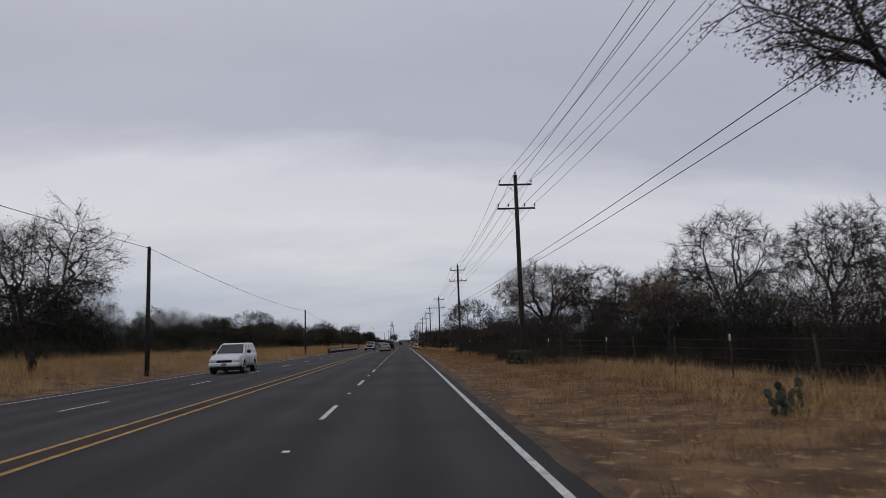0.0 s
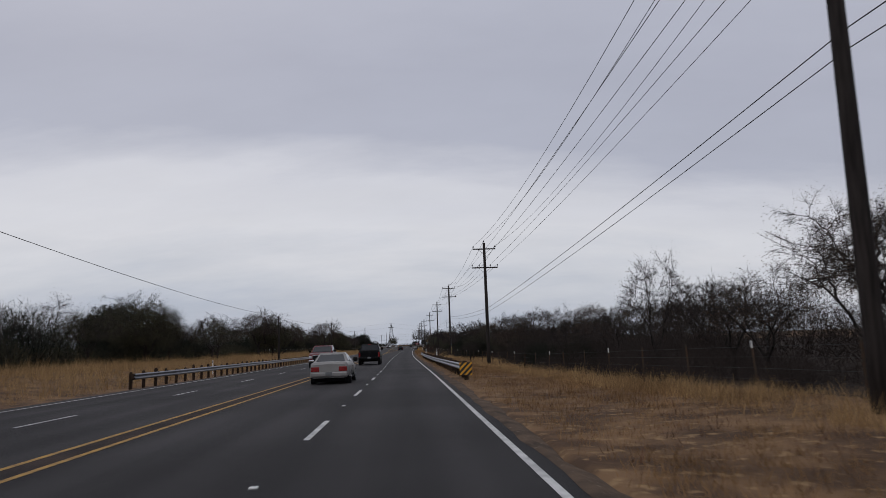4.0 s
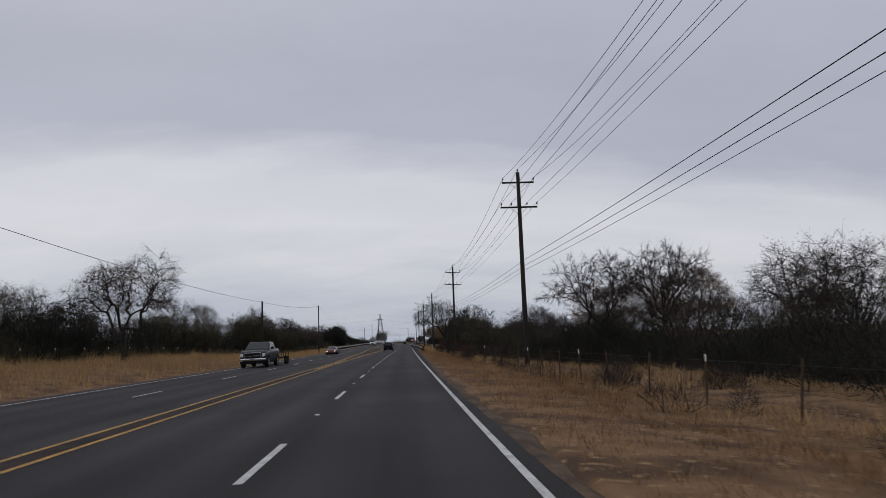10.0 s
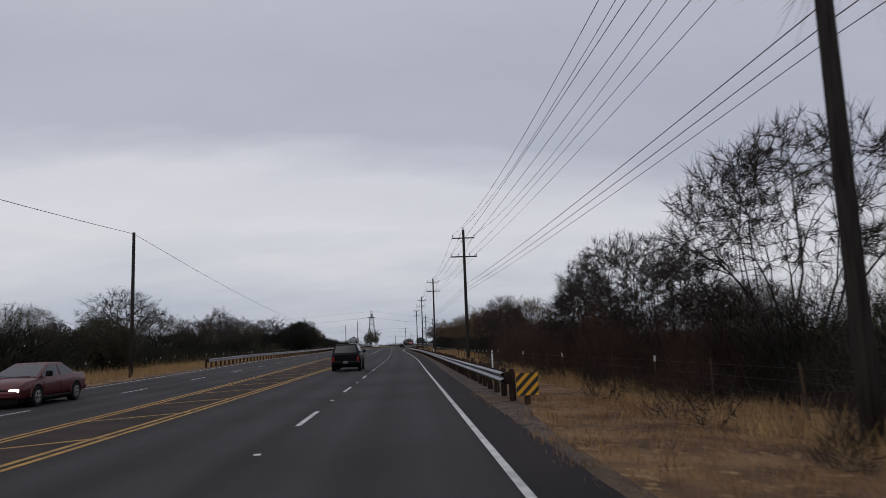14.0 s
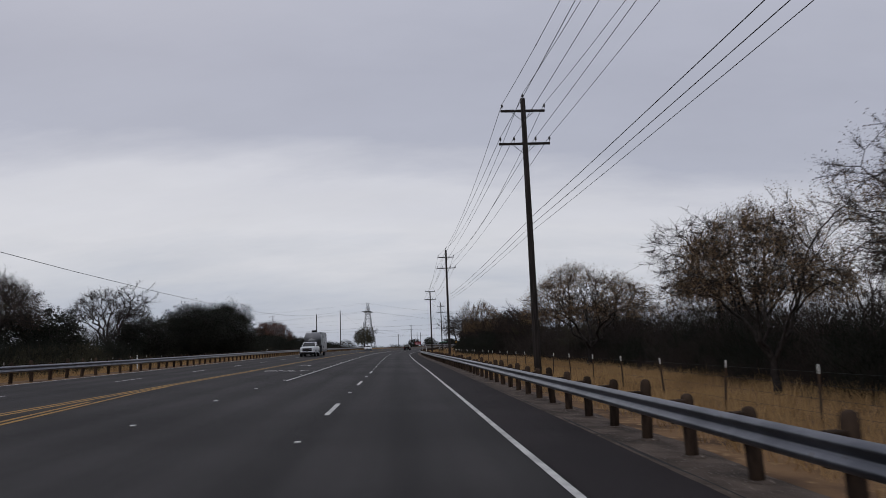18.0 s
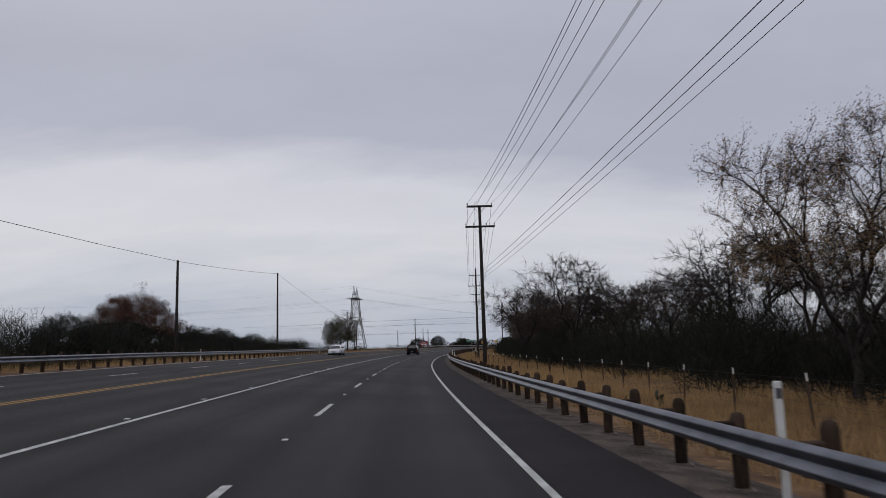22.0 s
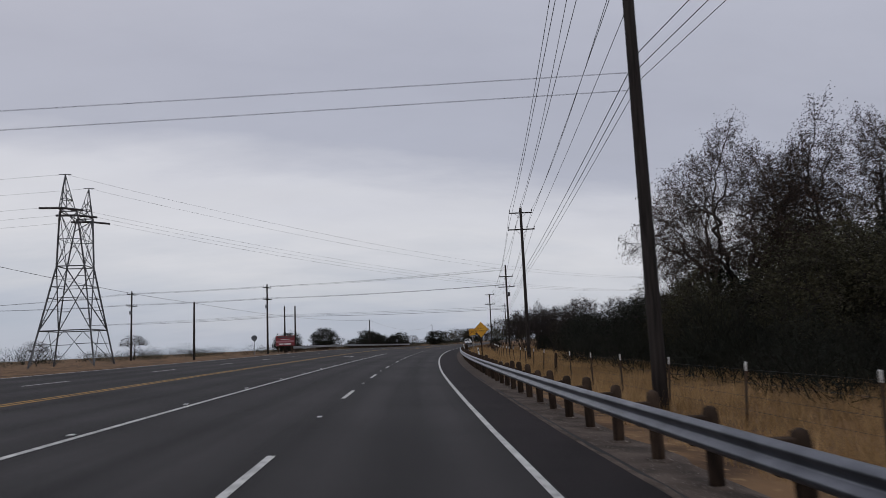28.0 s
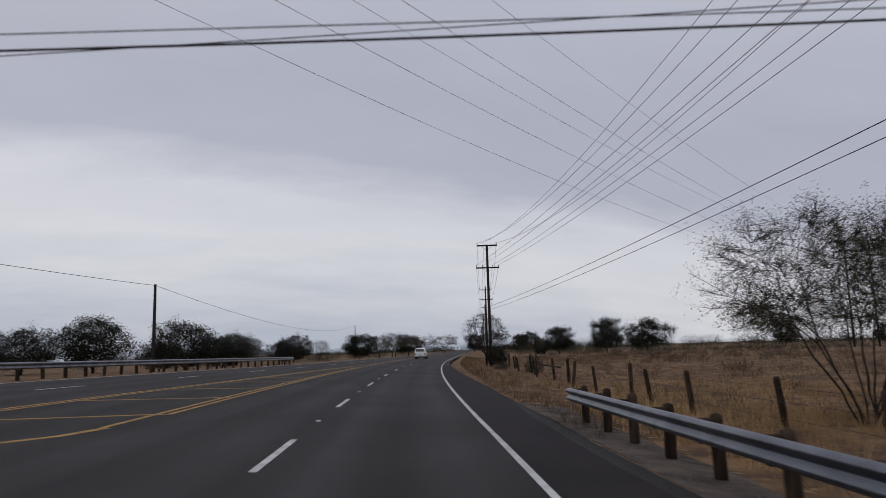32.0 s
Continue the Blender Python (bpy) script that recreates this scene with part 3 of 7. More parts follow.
def guardrail(label, s0, s1, u, side, tall=1.0, sink=lambda s: 0 * s):
    """u(s): line of the posts; side: -1 when the road lies to the left of the rail."""
    root = tagged(new("guardrail"), label, "guardrail")
    root.matrix_basis = Matrix.Translation(at(np.array([s0]), u(np.array([s0])))[0])
    base = np.array(root.matrix_basis.translation)
    rng = random.Random(int(s0))
    for a in np.arange(s0, s1 - 0.5, 7.62):
        b = min(a + 7.66, s1)
        ss = np.linspace(a, b, 5)
        rows = [at(ss, u(ss) + side * (0.20 + d), 0.0) + np.array([0, 0, z]) for d, z in W_BEAM]
        rows += [at(ss, u(ss) + side * (0.192 + d), 0.0) + np.array([0, 0, z]) for d, z in W_BEAM[::-1]]
        v = np.stack(rows, 1)            # 5 x 20 x 3
        v[..., 2] -= sink(ss)[:, None]
        k = v.shape[1]
        i = np.arange(k); j = (i + 1) % k
        f = (np.stack([i, j, j + k, i + k], 1)[None] + (k * np.arange(4))[:, None, None]).reshape(-1, 4)
        put("rail_panel", raw_mesh("rail_panel", v.reshape(-1, 3) - base, f, GALV), root)
    for s in np.arange(s0 + 0.25, s1, 1.905):
        uu = float(u(np.array([s]))[0])
        p = at(np.array([s]), np.array([uu - side * 0.07]))[0] - base
        tilt = (rng.uniform(-2.5, 2.5), rng.uniform(-2.5, 2.5))
        put("post", RAIL_POST, root, pose(*p, *tilt, rng.uniform(0, 360)) @ Matrix.Scale(rng.uniform(0.95, 1.12) * tall, 4, (0, 0, 1)))
        if side < 0 and 460 < s < 770:
            put("footing", FOOTING, root, pose(p[0], p[1], p[2] + 0.03, 0, 0, rng.uniform(0, 90)))
        q = at(np.array([s]), np.array([uu + side * 0.09]))[0] - base
        put("spacer_block", BLOCK, root, pose(q[0], q[1], q[2] - float(sink(s)), 0, 0, yaw_at(s)))
    return root


rail_a = guardrail("galvanised steel guardrail on round timber posts, rising at its end", 134, 209.3, lambda s: 2.84 + 0 * s, -1, 0.87, lambda s: np.interp(s, (134, 150, 165, 190, 209), (0.02, 0.10, 0.14, 0.09, 0.02)))
# the flared shoe that closes the first rail
ss = np.linspace(209.2, 210.0, 7)
k = np.linspace(0, 1, 7)
rows = [at(ss, 2.84 - 0.20 - d * (1 - 0.6 * k) - lift + 0.30 * k ** 2.2, 0.0) + np.stack([0 * k, 0 * k, 0.645 + (z - 0.665) * (1 + 0.55 * k)], 1) for lift, prof in ((0.006, W_BEAM), (-0.004, W_BEAM[::-1])) for d, z in prof]
v = np.stack(rows, 1)
i = np.arange(20); j = (i + 1) % 20
f = (np.stack([i, j, j + 20, i + 20], 1)[None] + (20 * np.arange(6))[:, None, None]).reshape(-1, 4)
put("end_shoe", raw_mesh("end_shoe", v.reshape(-1, 3) - np.array(rail_a.matrix_basis.translation), f, GALV), rail_a, label="flared steel end piece")
guardrail("long galvanised steel guardrail on round timber posts", 376.5, 874.5, rail_u, -1)
guardrail("galvanised guardrail beside the oncoming lanes", 138, 226, lambda s: left_edge(s) - 0.75, 1)
guardrail("long galvanised guardrail beside the oncoming lanes", 424, 708, lambda s: left_edge(s) - 1.0, 1)
guardrail("galvanised guardrail beyond the turn bay", 838, 936, lambda s: left_edge(s) - 1.6, 1)


def marker_board(s, u):
    """Black and yellow striped end marker on a short post."""
    root = tagged(new("object_marker"), "black and yellow striped marker board at the guardrail end", "road sign")
    root.matrix_basis = stand(s, u)
    part("post", rod(bmesh.new(), (0, 0.04, -0.2), (0, 0.04, 0.62), 0.085, 0.08), POST_WOOD, root)
    part("board", box(bmesh.new(), (0.60, 0.012, 0.60), pose(0, -0.06, 0.55), 0.004), SIGN_BLACK, root, "black board")
    for k in range(-2, 3):
        bm = bmesh.new()
        c = k * 0.27
        poly = [(-0.3, c - 0.3 - 0.065), (0.3, c + 0.3 - 0.065), (0.3, c + 0.3 + 0.065), (-0.3, c - 0.3 + 0.065)]
        # clip the slanted stripe to the board
        for lo in (-0.298, 0.298):
            out = []
            for (x0, z0), (x1, z1) in zip(poly, poly[1:] + poly[:1]):
                ins0, ins1 = (z0 - lo) * (1 if lo < 0 else -1) >= 0, (z1 - lo) * (1 if lo < 0 else -1) >= 0
                if ins0:
                    out.append((x0, z0))
                if ins0 != ins1:
                    f = (lo - z0) / (z1 - z0)
                    out.append((x0 + f * (x1 - x0), lo))
            poly = out
            if not poly:
                break
        if len(poly) > 2:
            bm.faces.new([bm.verts.new((x, -0.0705, 0.55 + z)) for x, z in poly])
            part("stripe", bm, SIGN_YELLOW, root, "reflective yellow stripe")
        else:
            bm.free()
    return root


SIGN_YELLOW = material("sign_yellow", (0.72, 0.36, 0.02), (0.62, 0.30, 0.02), 3, 4, 0.45)
SIGN_BLACK = material("sign_black", (0.015, 0.015, 0.016), (0.02, 0.02, 0.02), 3, 4, 0.5)
SIGN_GREEN = material("sign_green", (0.0, 0.13, 0.075), (0.0, 0.11, 0.065), 3, 4, 0.45)
SIGN_RED = material("sign_red", (0.22, 0.025, 0.035), (0.17, 0.02, 0.028), 3, 4, 0.5)
marker_board(375.8, 3.75)
marker_board(133.4, 2.8)


# ---- utility poles and their lines ----
def insulator(bm, x, z):
    lathe(bm, [(0.018, 0), (0.018, 0.10), (0.06, 0.11), (0.065, 0.15), (0.035, 0.17), (0.06, 0.19), (0.055, 0.23), (0.02, 0.27)], pose(x, 0, z), 8)


def utility_pole(s, u, top, arms, style, turn=0.0):
    """arms: (height, half length) over the lane; style 'pin': a pin on top; 'double': paired arms."""
    root = tagged(new("utility_pole"), "weathered timber utility pole with two crossarms" if style == "pin" else "timber utility pole with paired crossarms and strain insulators", "utility pole", "utility poles")
    root.matrix_basis = stand(s, u, 0, turn)
    zb = root.matrix_basis.translation.z - centre(np.array([float(s)]))[0][0][2]
    bm = bmesh.new()
    lathe(bm, [(0.20, -0.5), (0.19, 1.5), (0.175, 5), (0.155, 9), (0.135, top - zb - 0.03), (0.11, top - zb)], None, 12)
    part("pole", bm, POLE_WOOD, root, smooth=True)
    for h, half in arms:
        z = h - zb
        for dy in ((0.17,) if style == "pin" else (0.19, -0.19)):
            part("crossarm", box(bmesh.new(), (2 * half, 0.10, 0.125), pose(0, dy, z), 0.012), POLE_WOOD, root)
        for sx in (-1, 1):
            part("brace", rod(bmesh.new(), (sx * 0.62, 0.23, z - 0.04), (sx * 0.04, 0.20, z - 0.55), 0.016, sides=6), STEEL_GREY, root)
        xs = (-half + 0.06, half - 0.06) if (h, half) == arms[0] else (-half + 0.06, -half * 0.42, half * 0.42, half - 0.06)
        for x in xs:
            bm = bmesh.new(); insulator(bm, x, z + 0.06)
            part("insulator", bm, CERAMIC, root, smooth=True)
    if style == "pin":
        bm = bmesh.new(); insulator(bm, 0, top - zb - 0.02)
        part("insulator", bm, CERAMIC, root, smooth=True)
    # step of the ground wire and a pole tag
    part("ground_wire", rod(bmesh.new(), (0.17, -0.08, 0.0), (0.13, -0.06, arms[-1][0] - zb - 0.6), 0.008, sides=4), WIRE, root)
    return root


# s, u, top, upper arm, lower arm, style
POLES = [
    (-12, 8.5, 13.4, 12.8, 11.0, 0), (50.4, 8.4, 13.5, 12.8, 11.02, 0), (112, 8.8, 13.5, 12.72, 10.98, 0), (173.2, 8.75, 12.4, 11.75, 9.75, 0), (236, 8.9, 13.2, 12.7, 11.05, 0),
    (302.3, 9.25, 14.05, 13.3, 11.4, 0), (368.8, 8.6, 14.1, 13.1, 11.06, 0), (432.5, 7.1, 14.0, 13.1, 11.05, 0), (498.3, 7.05, 14.7, 14.05, 12.2, 0), (566, 7.5, 15.6, 14.5, 12.86, 0),
    (635.8, 6.7, 14.75, 14.75, 12.8, 1), (697, 8.55, 15.4, 14.2, 12.26, 0), (760, 6.5, 15.5, 15.1, 13.1, 1), (815, 10.7, 15.1, 14.6, 12.83, 0), (866.5, 12.0, 14.35, 12.3, 10.46, 1),
    (941, 7.5, 14.0, 13.9, 11.2, 1), (1000, 8.5, 14, 13.4, 11.4, 0), (1062, 9.0, 14, 13.4, 11.4, 0), (1125, 9.0, 14, 13.4, 11.4, 0), (1190, 9.0, 14, 13.4, 11.4, 0), (1260, 9.0, 14, 13.4, 11.4, 0)]
for s, u, top, a, c, st in POLES:
    utility_pole(s, u, top, ((a, 1.22), (c, 1.40)), "double" if st else "pin")


def span_line(name, label, pts, sag, r, steps=14, most=50.0):
    """A hanging line through the points; sag in metres for a 60 m span."""
    pts = [np.array(p, float) for p in pts]
    out = []
    for a, b in zip(pts, pts[1:]):
        t = np.linspace(0, 1, steps, endpoint=False)[:, None]
        drop = min(sag * (np.linalg.norm(b - a) / 60) ** 2, most)
        q = a + (b - a) * t
        q[:, 2] -= (4 * drop * t * (1 - t))[:, 0]
        out.append(q)
    out = np.concatenate(out + [pts[-1][None]])
    v, f = line_tube(out, r)
    return tagged(put(name, raw_mesh(name, v, f, WIRE, True)), label, "cable", kind="")


def hang(row, x, z):
    s, u = row[0], row[1]
    p, d = centre(np.array([float(s)]))
    return p[0] + np.array([d[0][1], -d[0][0], 0]) * (u + x) + np.array([0, 0, z])


for x in (-1.16, 1.16):
    span_line("power_line", "thin dark overhead conductor on the upper crossarms", [hang(q, x, q[3] + 0.31) for q in POLES], 1.2, 0.0145)
span_line("power_line", "thin dark overhead conductor on the pole tops", [hang(q, 0.0 if not q[5] else -0.45, q[2] + 0.26) for q in POLES], 1.2, 0.0145)
for x in (-1.34, -0.59, 0.59, 1.34):
    span_line("power_line", "thin dark overhead conductor on the lower crossarms", [hang(q, x, q[4] + 0.31) for q in POLES], 0.36, 0.0145)
COMM = [7.5, 6.9, 7.6, 5.5, 7.2, 7.4, 7.9, 8.1, 8.2, 8.8, 8.7, 8.8, 9.2, 8.8, 7.0, 6.6, 6.6, 6.6, 6.6, 6.6, 6.6]
for k, (dz, x, r) in enumerate(((0.0, 0.2, 0.016), (-0.42, 0.2, 0.014), (-0.75, 0.22, 0.011))):
    lo, hi = (0, len(POLES)) if k < 2 else (4, 15)
    span_line("telecom_cable", "black telephone cable strung low on the poles", [hang(q, x, c + dz) for q, c in list(zip(POLES, COMM))[lo:hi]], 0.22, r)


def cable_coil():
    """Spare loops of cable tied to the strand."""
    root = tagged(new("cable_coil"), "spare black cable coiled in loops on the strand", "cable")
    p = hang((238.0, 8.6), 0.0, 6.25)
    root.matrix_basis = Matrix.Translation(p) @ pose(0, 0, 0, 0, 0, yaw_at(240)) @ Matrix.Scale(1.15, 4)
    rng = random.Random(4)
    for i in range(6):
        a = np.linspace(0, 2 * math.pi, 30)
        rx, rz = 0.33 + rng.uniform(-0.03, 0.03), 0.52 + rng.uniform(-0.04, 0.04)
        pts = np.c_[rx * np.sin(a) + rng.uniform(-0.03, 0.03), 0.06 * np.sin(a) + rng.uniform(-0.03, 0.03), rz * np.cos(a) - 0.5]
        v, f = line_tube(pts, 0.011, 5)
        put("loop", raw_mesh("loop", v, f, WIRE, True), root)


cable_coil()


def guy_wire(s, u, pole_s, pole_u, high):
    """A stay from the ground to the pole, with a yellow guard over its foot."""
    root = tagged(new("guy_wire"), "thin steel guy wire with a yellow plastic guard", "cable")
    a, b = (Vector(at(np.array([q]), np.array([w]))[0]) for q, w in ((s, u), (pole_s, pole_u)))
    root.matrix_basis = Matrix.Translation(a)
    d = b + Vector((0, 0, high)) - a
    part("wire", rod(bmesh.new(), -0.02 * d, d, 0.007, sides=5), GALV, root)
    part("guard", rod(bmesh.new(), d.normalized() * 0.15, d.normalized() * 2.9, 0.022, sides=8), GUARD_YELLOW, root, "yellow plastic guard")


guy_wire(226.0, 8.45, 236, 8.9, 8.6)


# low service poles on the far side, with one line
LOW_POLES = [(-30, -16.3, 8.0), (45.7, -16.2, 8.2), (118.1, -16.3, 7.4), (194.5, -16.55, 6.45), (265.1, -17.0, 7.8), (341.7, -17.7, 7.5), (408.1, -18.9, 10.5), (633.9, -21.0, 10.1), (670.6, -20.5, 12.8), (760, -26.7, 8.8), (830.6, -29.5, 7.8), (913.4, -21, 7.5), (1064.3, -29.4, 9.5)]


def low_pole(s, u, top, r=0.14):
    root = tagged(new("service_pole"), "short plain timber service pole", "utility pole", "service poles")
    root.matrix_basis = stand(s, u)
    zb = root.matrix_basis.translation.z - centre(np.array([float(s)]))[0][0][2]
    bm = bmesh.new()
    lathe(bm, [(r * 1.15, -0.5), (r, 2.5), (r * 0.75, top - zb - 0.02), (r * 0.6, top - zb)], None, 10)
    part("pole", bm, POLE_WOOD, root, smooth=True)
    bm = bmesh.new(); rod(bm, (0, -0.05, top - zb - 0.12), (0, -0.22, top - zb - 0.12), 0.02, sides=6)
    part("bracket", bm, STEEL_GREY, root)
    return root


for s, u, top in LOW_POLES:
    low_pole(s, u, top)
for s, u, top in ((799, -39.3, 13.8), (864.1, -25.1, 8.75), (869.5, -28.5, 9.1)):
    low_pole(s, u, top, 0.16)
span_line("service_line", "single dark service line on the low poles", [hang(q, 0.0, q[2] - 0.1) for q in LOW_POLES], 0.38, 0.016, 14, 3.4)


# ---- wire fences ----
def tpost_mesh():
    bm = bmesh.new()
    box(bm, (0.065, 0.016, 1.75), pose(0, 0, 0.55), 0.003)
    box(bm, (0.014, 0.045, 1.75), pose(0, 0.02, 0.55), 0.003)
    me = bpy.data.meshes.new("steel_post"); bm.to_mesh(me); bm.free(); me.materials.append(TPOST)
    bm = box(bmesh.new(), (0.048, 0.05, 0.20), pose(0, 0.012, 1.34), 0.005)
    tip = bpy.data.meshes.new("white_tip"); bm.to_mesh(tip); bm.free(); tip.materials.append(WHITE_PAINT)
    return me, tip


TPOST_ME, TIP_ME = tpost_mesh()
WOODPOST = bpy.data.meshes.new("timber_post")
_bm = lathe(bmesh.new(), [(0.08, -0.3), (0.085, 0.6), (0.075, 1.25), (0.05, 1.3)], None, 8)
_bm.to_mesh(WOODPOST); _bm.free(); WOODPOST.materials.append(POST_WOOD)


def fence(label, s0, s1, u, gap, seed):
    root = tagged(new("wire_fence"), label, "fence")
    root.matrix_basis = Matrix.Translation(at(np.array([s0]), u(np.array([s0])))[0])
    base = np.array(root.matrix_basis.translation)
    rng = random.Random(seed)
    ss = np.arange(s0, s1, gap)
    for i, s in enumerate(ss):
        p = at(np.array([s]), u(np.array([s])))[0] - base
        m = pose(*p, rng.uniform(-4, 4), rng.uniform(-5, 5), yaw_at(s) + rng.uniform(-20, 20))
        if i % 17 == 4:
            put("timber_post", WOODPOST, root, m)
        else:
            q = put("steel_post", TPOST_ME, root, m)
            if s > 430 or i % 3 == 0 or u(np.array([s]))[0] < 0:
                put("white_tip", TIP_ME, q)
    for h in (0.4, 0.7, 1.0, 1.28):
        v, f = line_tube(at(ss, u(ss), h) - base, 0.004, 3)
        put("barbed_wire", raw_mesh("barbed_wire", v, f, WIRE), root)
    return root


FENCE_S, FENCE_V = np.array(((-20, 10.2), (60, 9.8), (200, 9.0), (250, 8.4), (420, 8.9), (484, 9.0), (560, 9.6), (590, 10.3), (610, 11.2), (640, 10.0), (672, 8.2), (765, 7.4), (868, 9.2))).T
fence("barbed wire fence on steel posts with white tips", -20, 868, lambda s: np.interp(s, FENCE_S, FENCE_V), 4.6, 11)
fence("barbed wire fence across the road on steel posts", 236, 720, lambda s: np.interp(s, (236, 400, 600, 720), (-26.5, -28.5, -30.0, -30.0)), 5.2, 12)


# ---- trees, brush and grass ----
def grow(seed, height, spread, trunk=0.22, tips=360, density=1.0, low=0.30, gnarl=0.10, hollow=0.45, stems=1, fan=3, thick=0.0145, under=-0.45, spray=0.065, twigs=11, lean=0.0, taper=0.48):
    """Segments (start, end, r0, r1, level) of a tree whose limbs fork again and again to fill a rounded crown."""
    rng = random.Random(seed)
    rg = np.random.RandomState(seed)
    segs = []
    # lobes make the outline uneven
    lobes = [(rg.uniform(0, 2 * math.pi), rg.uniform(-0.2, 1.0), rg.uniform(0.18, 0.34)) for _ in range(7)]
    pts = []
    while len(pts) < tips:
        d = rg.normal(0, 1, 3); d /= np.linalg.norm(d)
        if d[2] < under:
            continue
        a = math.atan2(d[1], d[0])
        out = 0.80 + sum(k * max(0.0, 1 - abs(((a - b + math.pi) % (2 * math.pi)) - math.pi) / 0.8 - abs(d[2] - c) / 0.7) for b, c, k in lobes)
        r = out * (hollow + (1 - hollow) * rg.uniform() ** 0.5)
        mid = height * (low + (1 - low) * 0.42)
        p = np.array([d[0] * spread * r, d[1] * spread * r, mid + d[2] * (height - mid) * r * (1.0 if d[2] > 0 else (mid - low * height) / (height - mid))])
        pts.append(p)
    pts = np.array(pts)
    pts[:, 2] *= height / pts[:, 2].max()
    pts[:, 0] -= lean                    # the crown reaches out to one side
    base_r = height * thick + 0.02

    def radius(n):
        return max(0.0075, base_r * (n / tips) ** taper)

    def run(p, q, n, steps):
        """A crooked limb from p to q."""
        last = p
        for i in range(1, steps + 1):
            f = i / steps
            t = p + (q - p) * f
            if i < steps:
                t = t + rg.normal(0, gnarl, 3) * np.linalg.norm(q - p) * 0.55
            r0, r1 = radius(n) * (1 - 0.18 * (i - 1) / steps), radius(n) * (1 - 0.18 * f)
            segs.append((Vector(last), Vector(t), r0, r1, 1 if n > tips * 0.10 else 2 if n > tips * 0.02 else 3))
            last = t
        return last

    def fork(p, mine):
        n = len(mine)
        if n <= 2:
            for t in mine:
                run(p, t, 1, 1)
                d = t - p
                d = d / (np.linalg.norm(d) + 1e-6)
                size = height * spray
                for _ in range(int(twigs * density)):
                    w = d * rg.uniform(0.3, 1.1) + rg.normal(0, 0.5, 3)
                    w /= np.linalg.norm(w)
                    s = p + (t - p) * rg.uniform(0.15, 1.0)
                    segs.append((Vector(s), Vector(s + w * size * rg.uniform(0.5, 1.3)), 0.0085, 0.0, 4))
            return
        c = mine.mean(0)
        q = p + (c - p) * rg.uniform(0.34, 0.5)
        q[2] += 0.03 * height * (n / tips) ** 0.5
        q = run(p, q, n, 3 if n > tips * 0.08 else 2 if n > 8 else 1)
        x = mine - c
        w, v = np.linalg.eigh(x.T @ x + 1e-6 * np.eye(3))
        axis = v[:, 2] + rg.normal(0, 0.35, 3)
        o = np.argsort(x @ axis)
        k = max(1, min(n - 1, int(n * rg.uniform(0.36, 0.64))))
        fork(q, mine[o[:k]]); fork(q, mine[o[k:]])

    for st in range(stems):
        mine = pts if stems == 1 else pts[np.argsort(np.arctan2(pts[:, 1], pts[:, 0]))[st * tips // stems:(st + 1) * tips // stems]]
        foot = np.array([rg.normal(0, 0.12) * (stems > 1), rg.normal(0, 0.12) * (stems > 1), -0.3])
        top = np.array([mine[:, 0].mean() * 0.25, mine[:, 1].mean() * 0.25, height * trunk])
        last = foot
        for i in (1, 2, 3):
            t = foot + (top - foot) * i / 3 + rg.normal(0, 0.03 * height * trunk, 3) * (i < 3)
            r = base_r / stems**0.5
            segs.append((Vector(last), Vector(t), r * (1.25, 1.0, 0.92)[i - 1], r * (1.0, 0.92, 0.86)[i - 1], 0))
            last = t
        if fan > 1:                      # main limbs part at the head of the trunk
            a = np.arctan2(mine[:, 1], mine[:, 0]) + rg.uniform(0, 6)
            o = np.argsort(a % (2 * math.pi))
            cut = np.linspace(0, len(mine), fan + 1).astype(int)
            for i0, i1 in zip(cut, cut[1:]):
                fork(last - np.array([0, 0, rg.uniform(0, 0.3) * height * trunk * (stems == 1)]), mine[o[i0:i1]])
        else:
            fork(last, mine)
    return segs


def leaf_cloud(points, per, size, radius, seed, flat=0.0):
    """Small leaf quads scattered round points: verts, quads."""
    rg = np.random.RandomState(seed)
    c = np.repeat(np.asarray(points, float), per, 0)
    c = c + rg.normal(0, radius, c.shape)
    a = rg.normal(0, 1, c.shape); a /= np.linalg.norm(a, axis=1)[:, None]
    b = np.cross(a, rg.normal(0, 1, c.shape)); b /= np.linalg.norm(b, axis=1)[:, None] + 1e-9
    sz = size * rg.uniform(0.6, 1.4, (len(c), 1))
    v = np.stack([c - a * sz, c + b * sz * 0.8, c + a * sz], 1).reshape(-1, 3)
    return v, np.arange(len(v)).reshape(-1, 3)


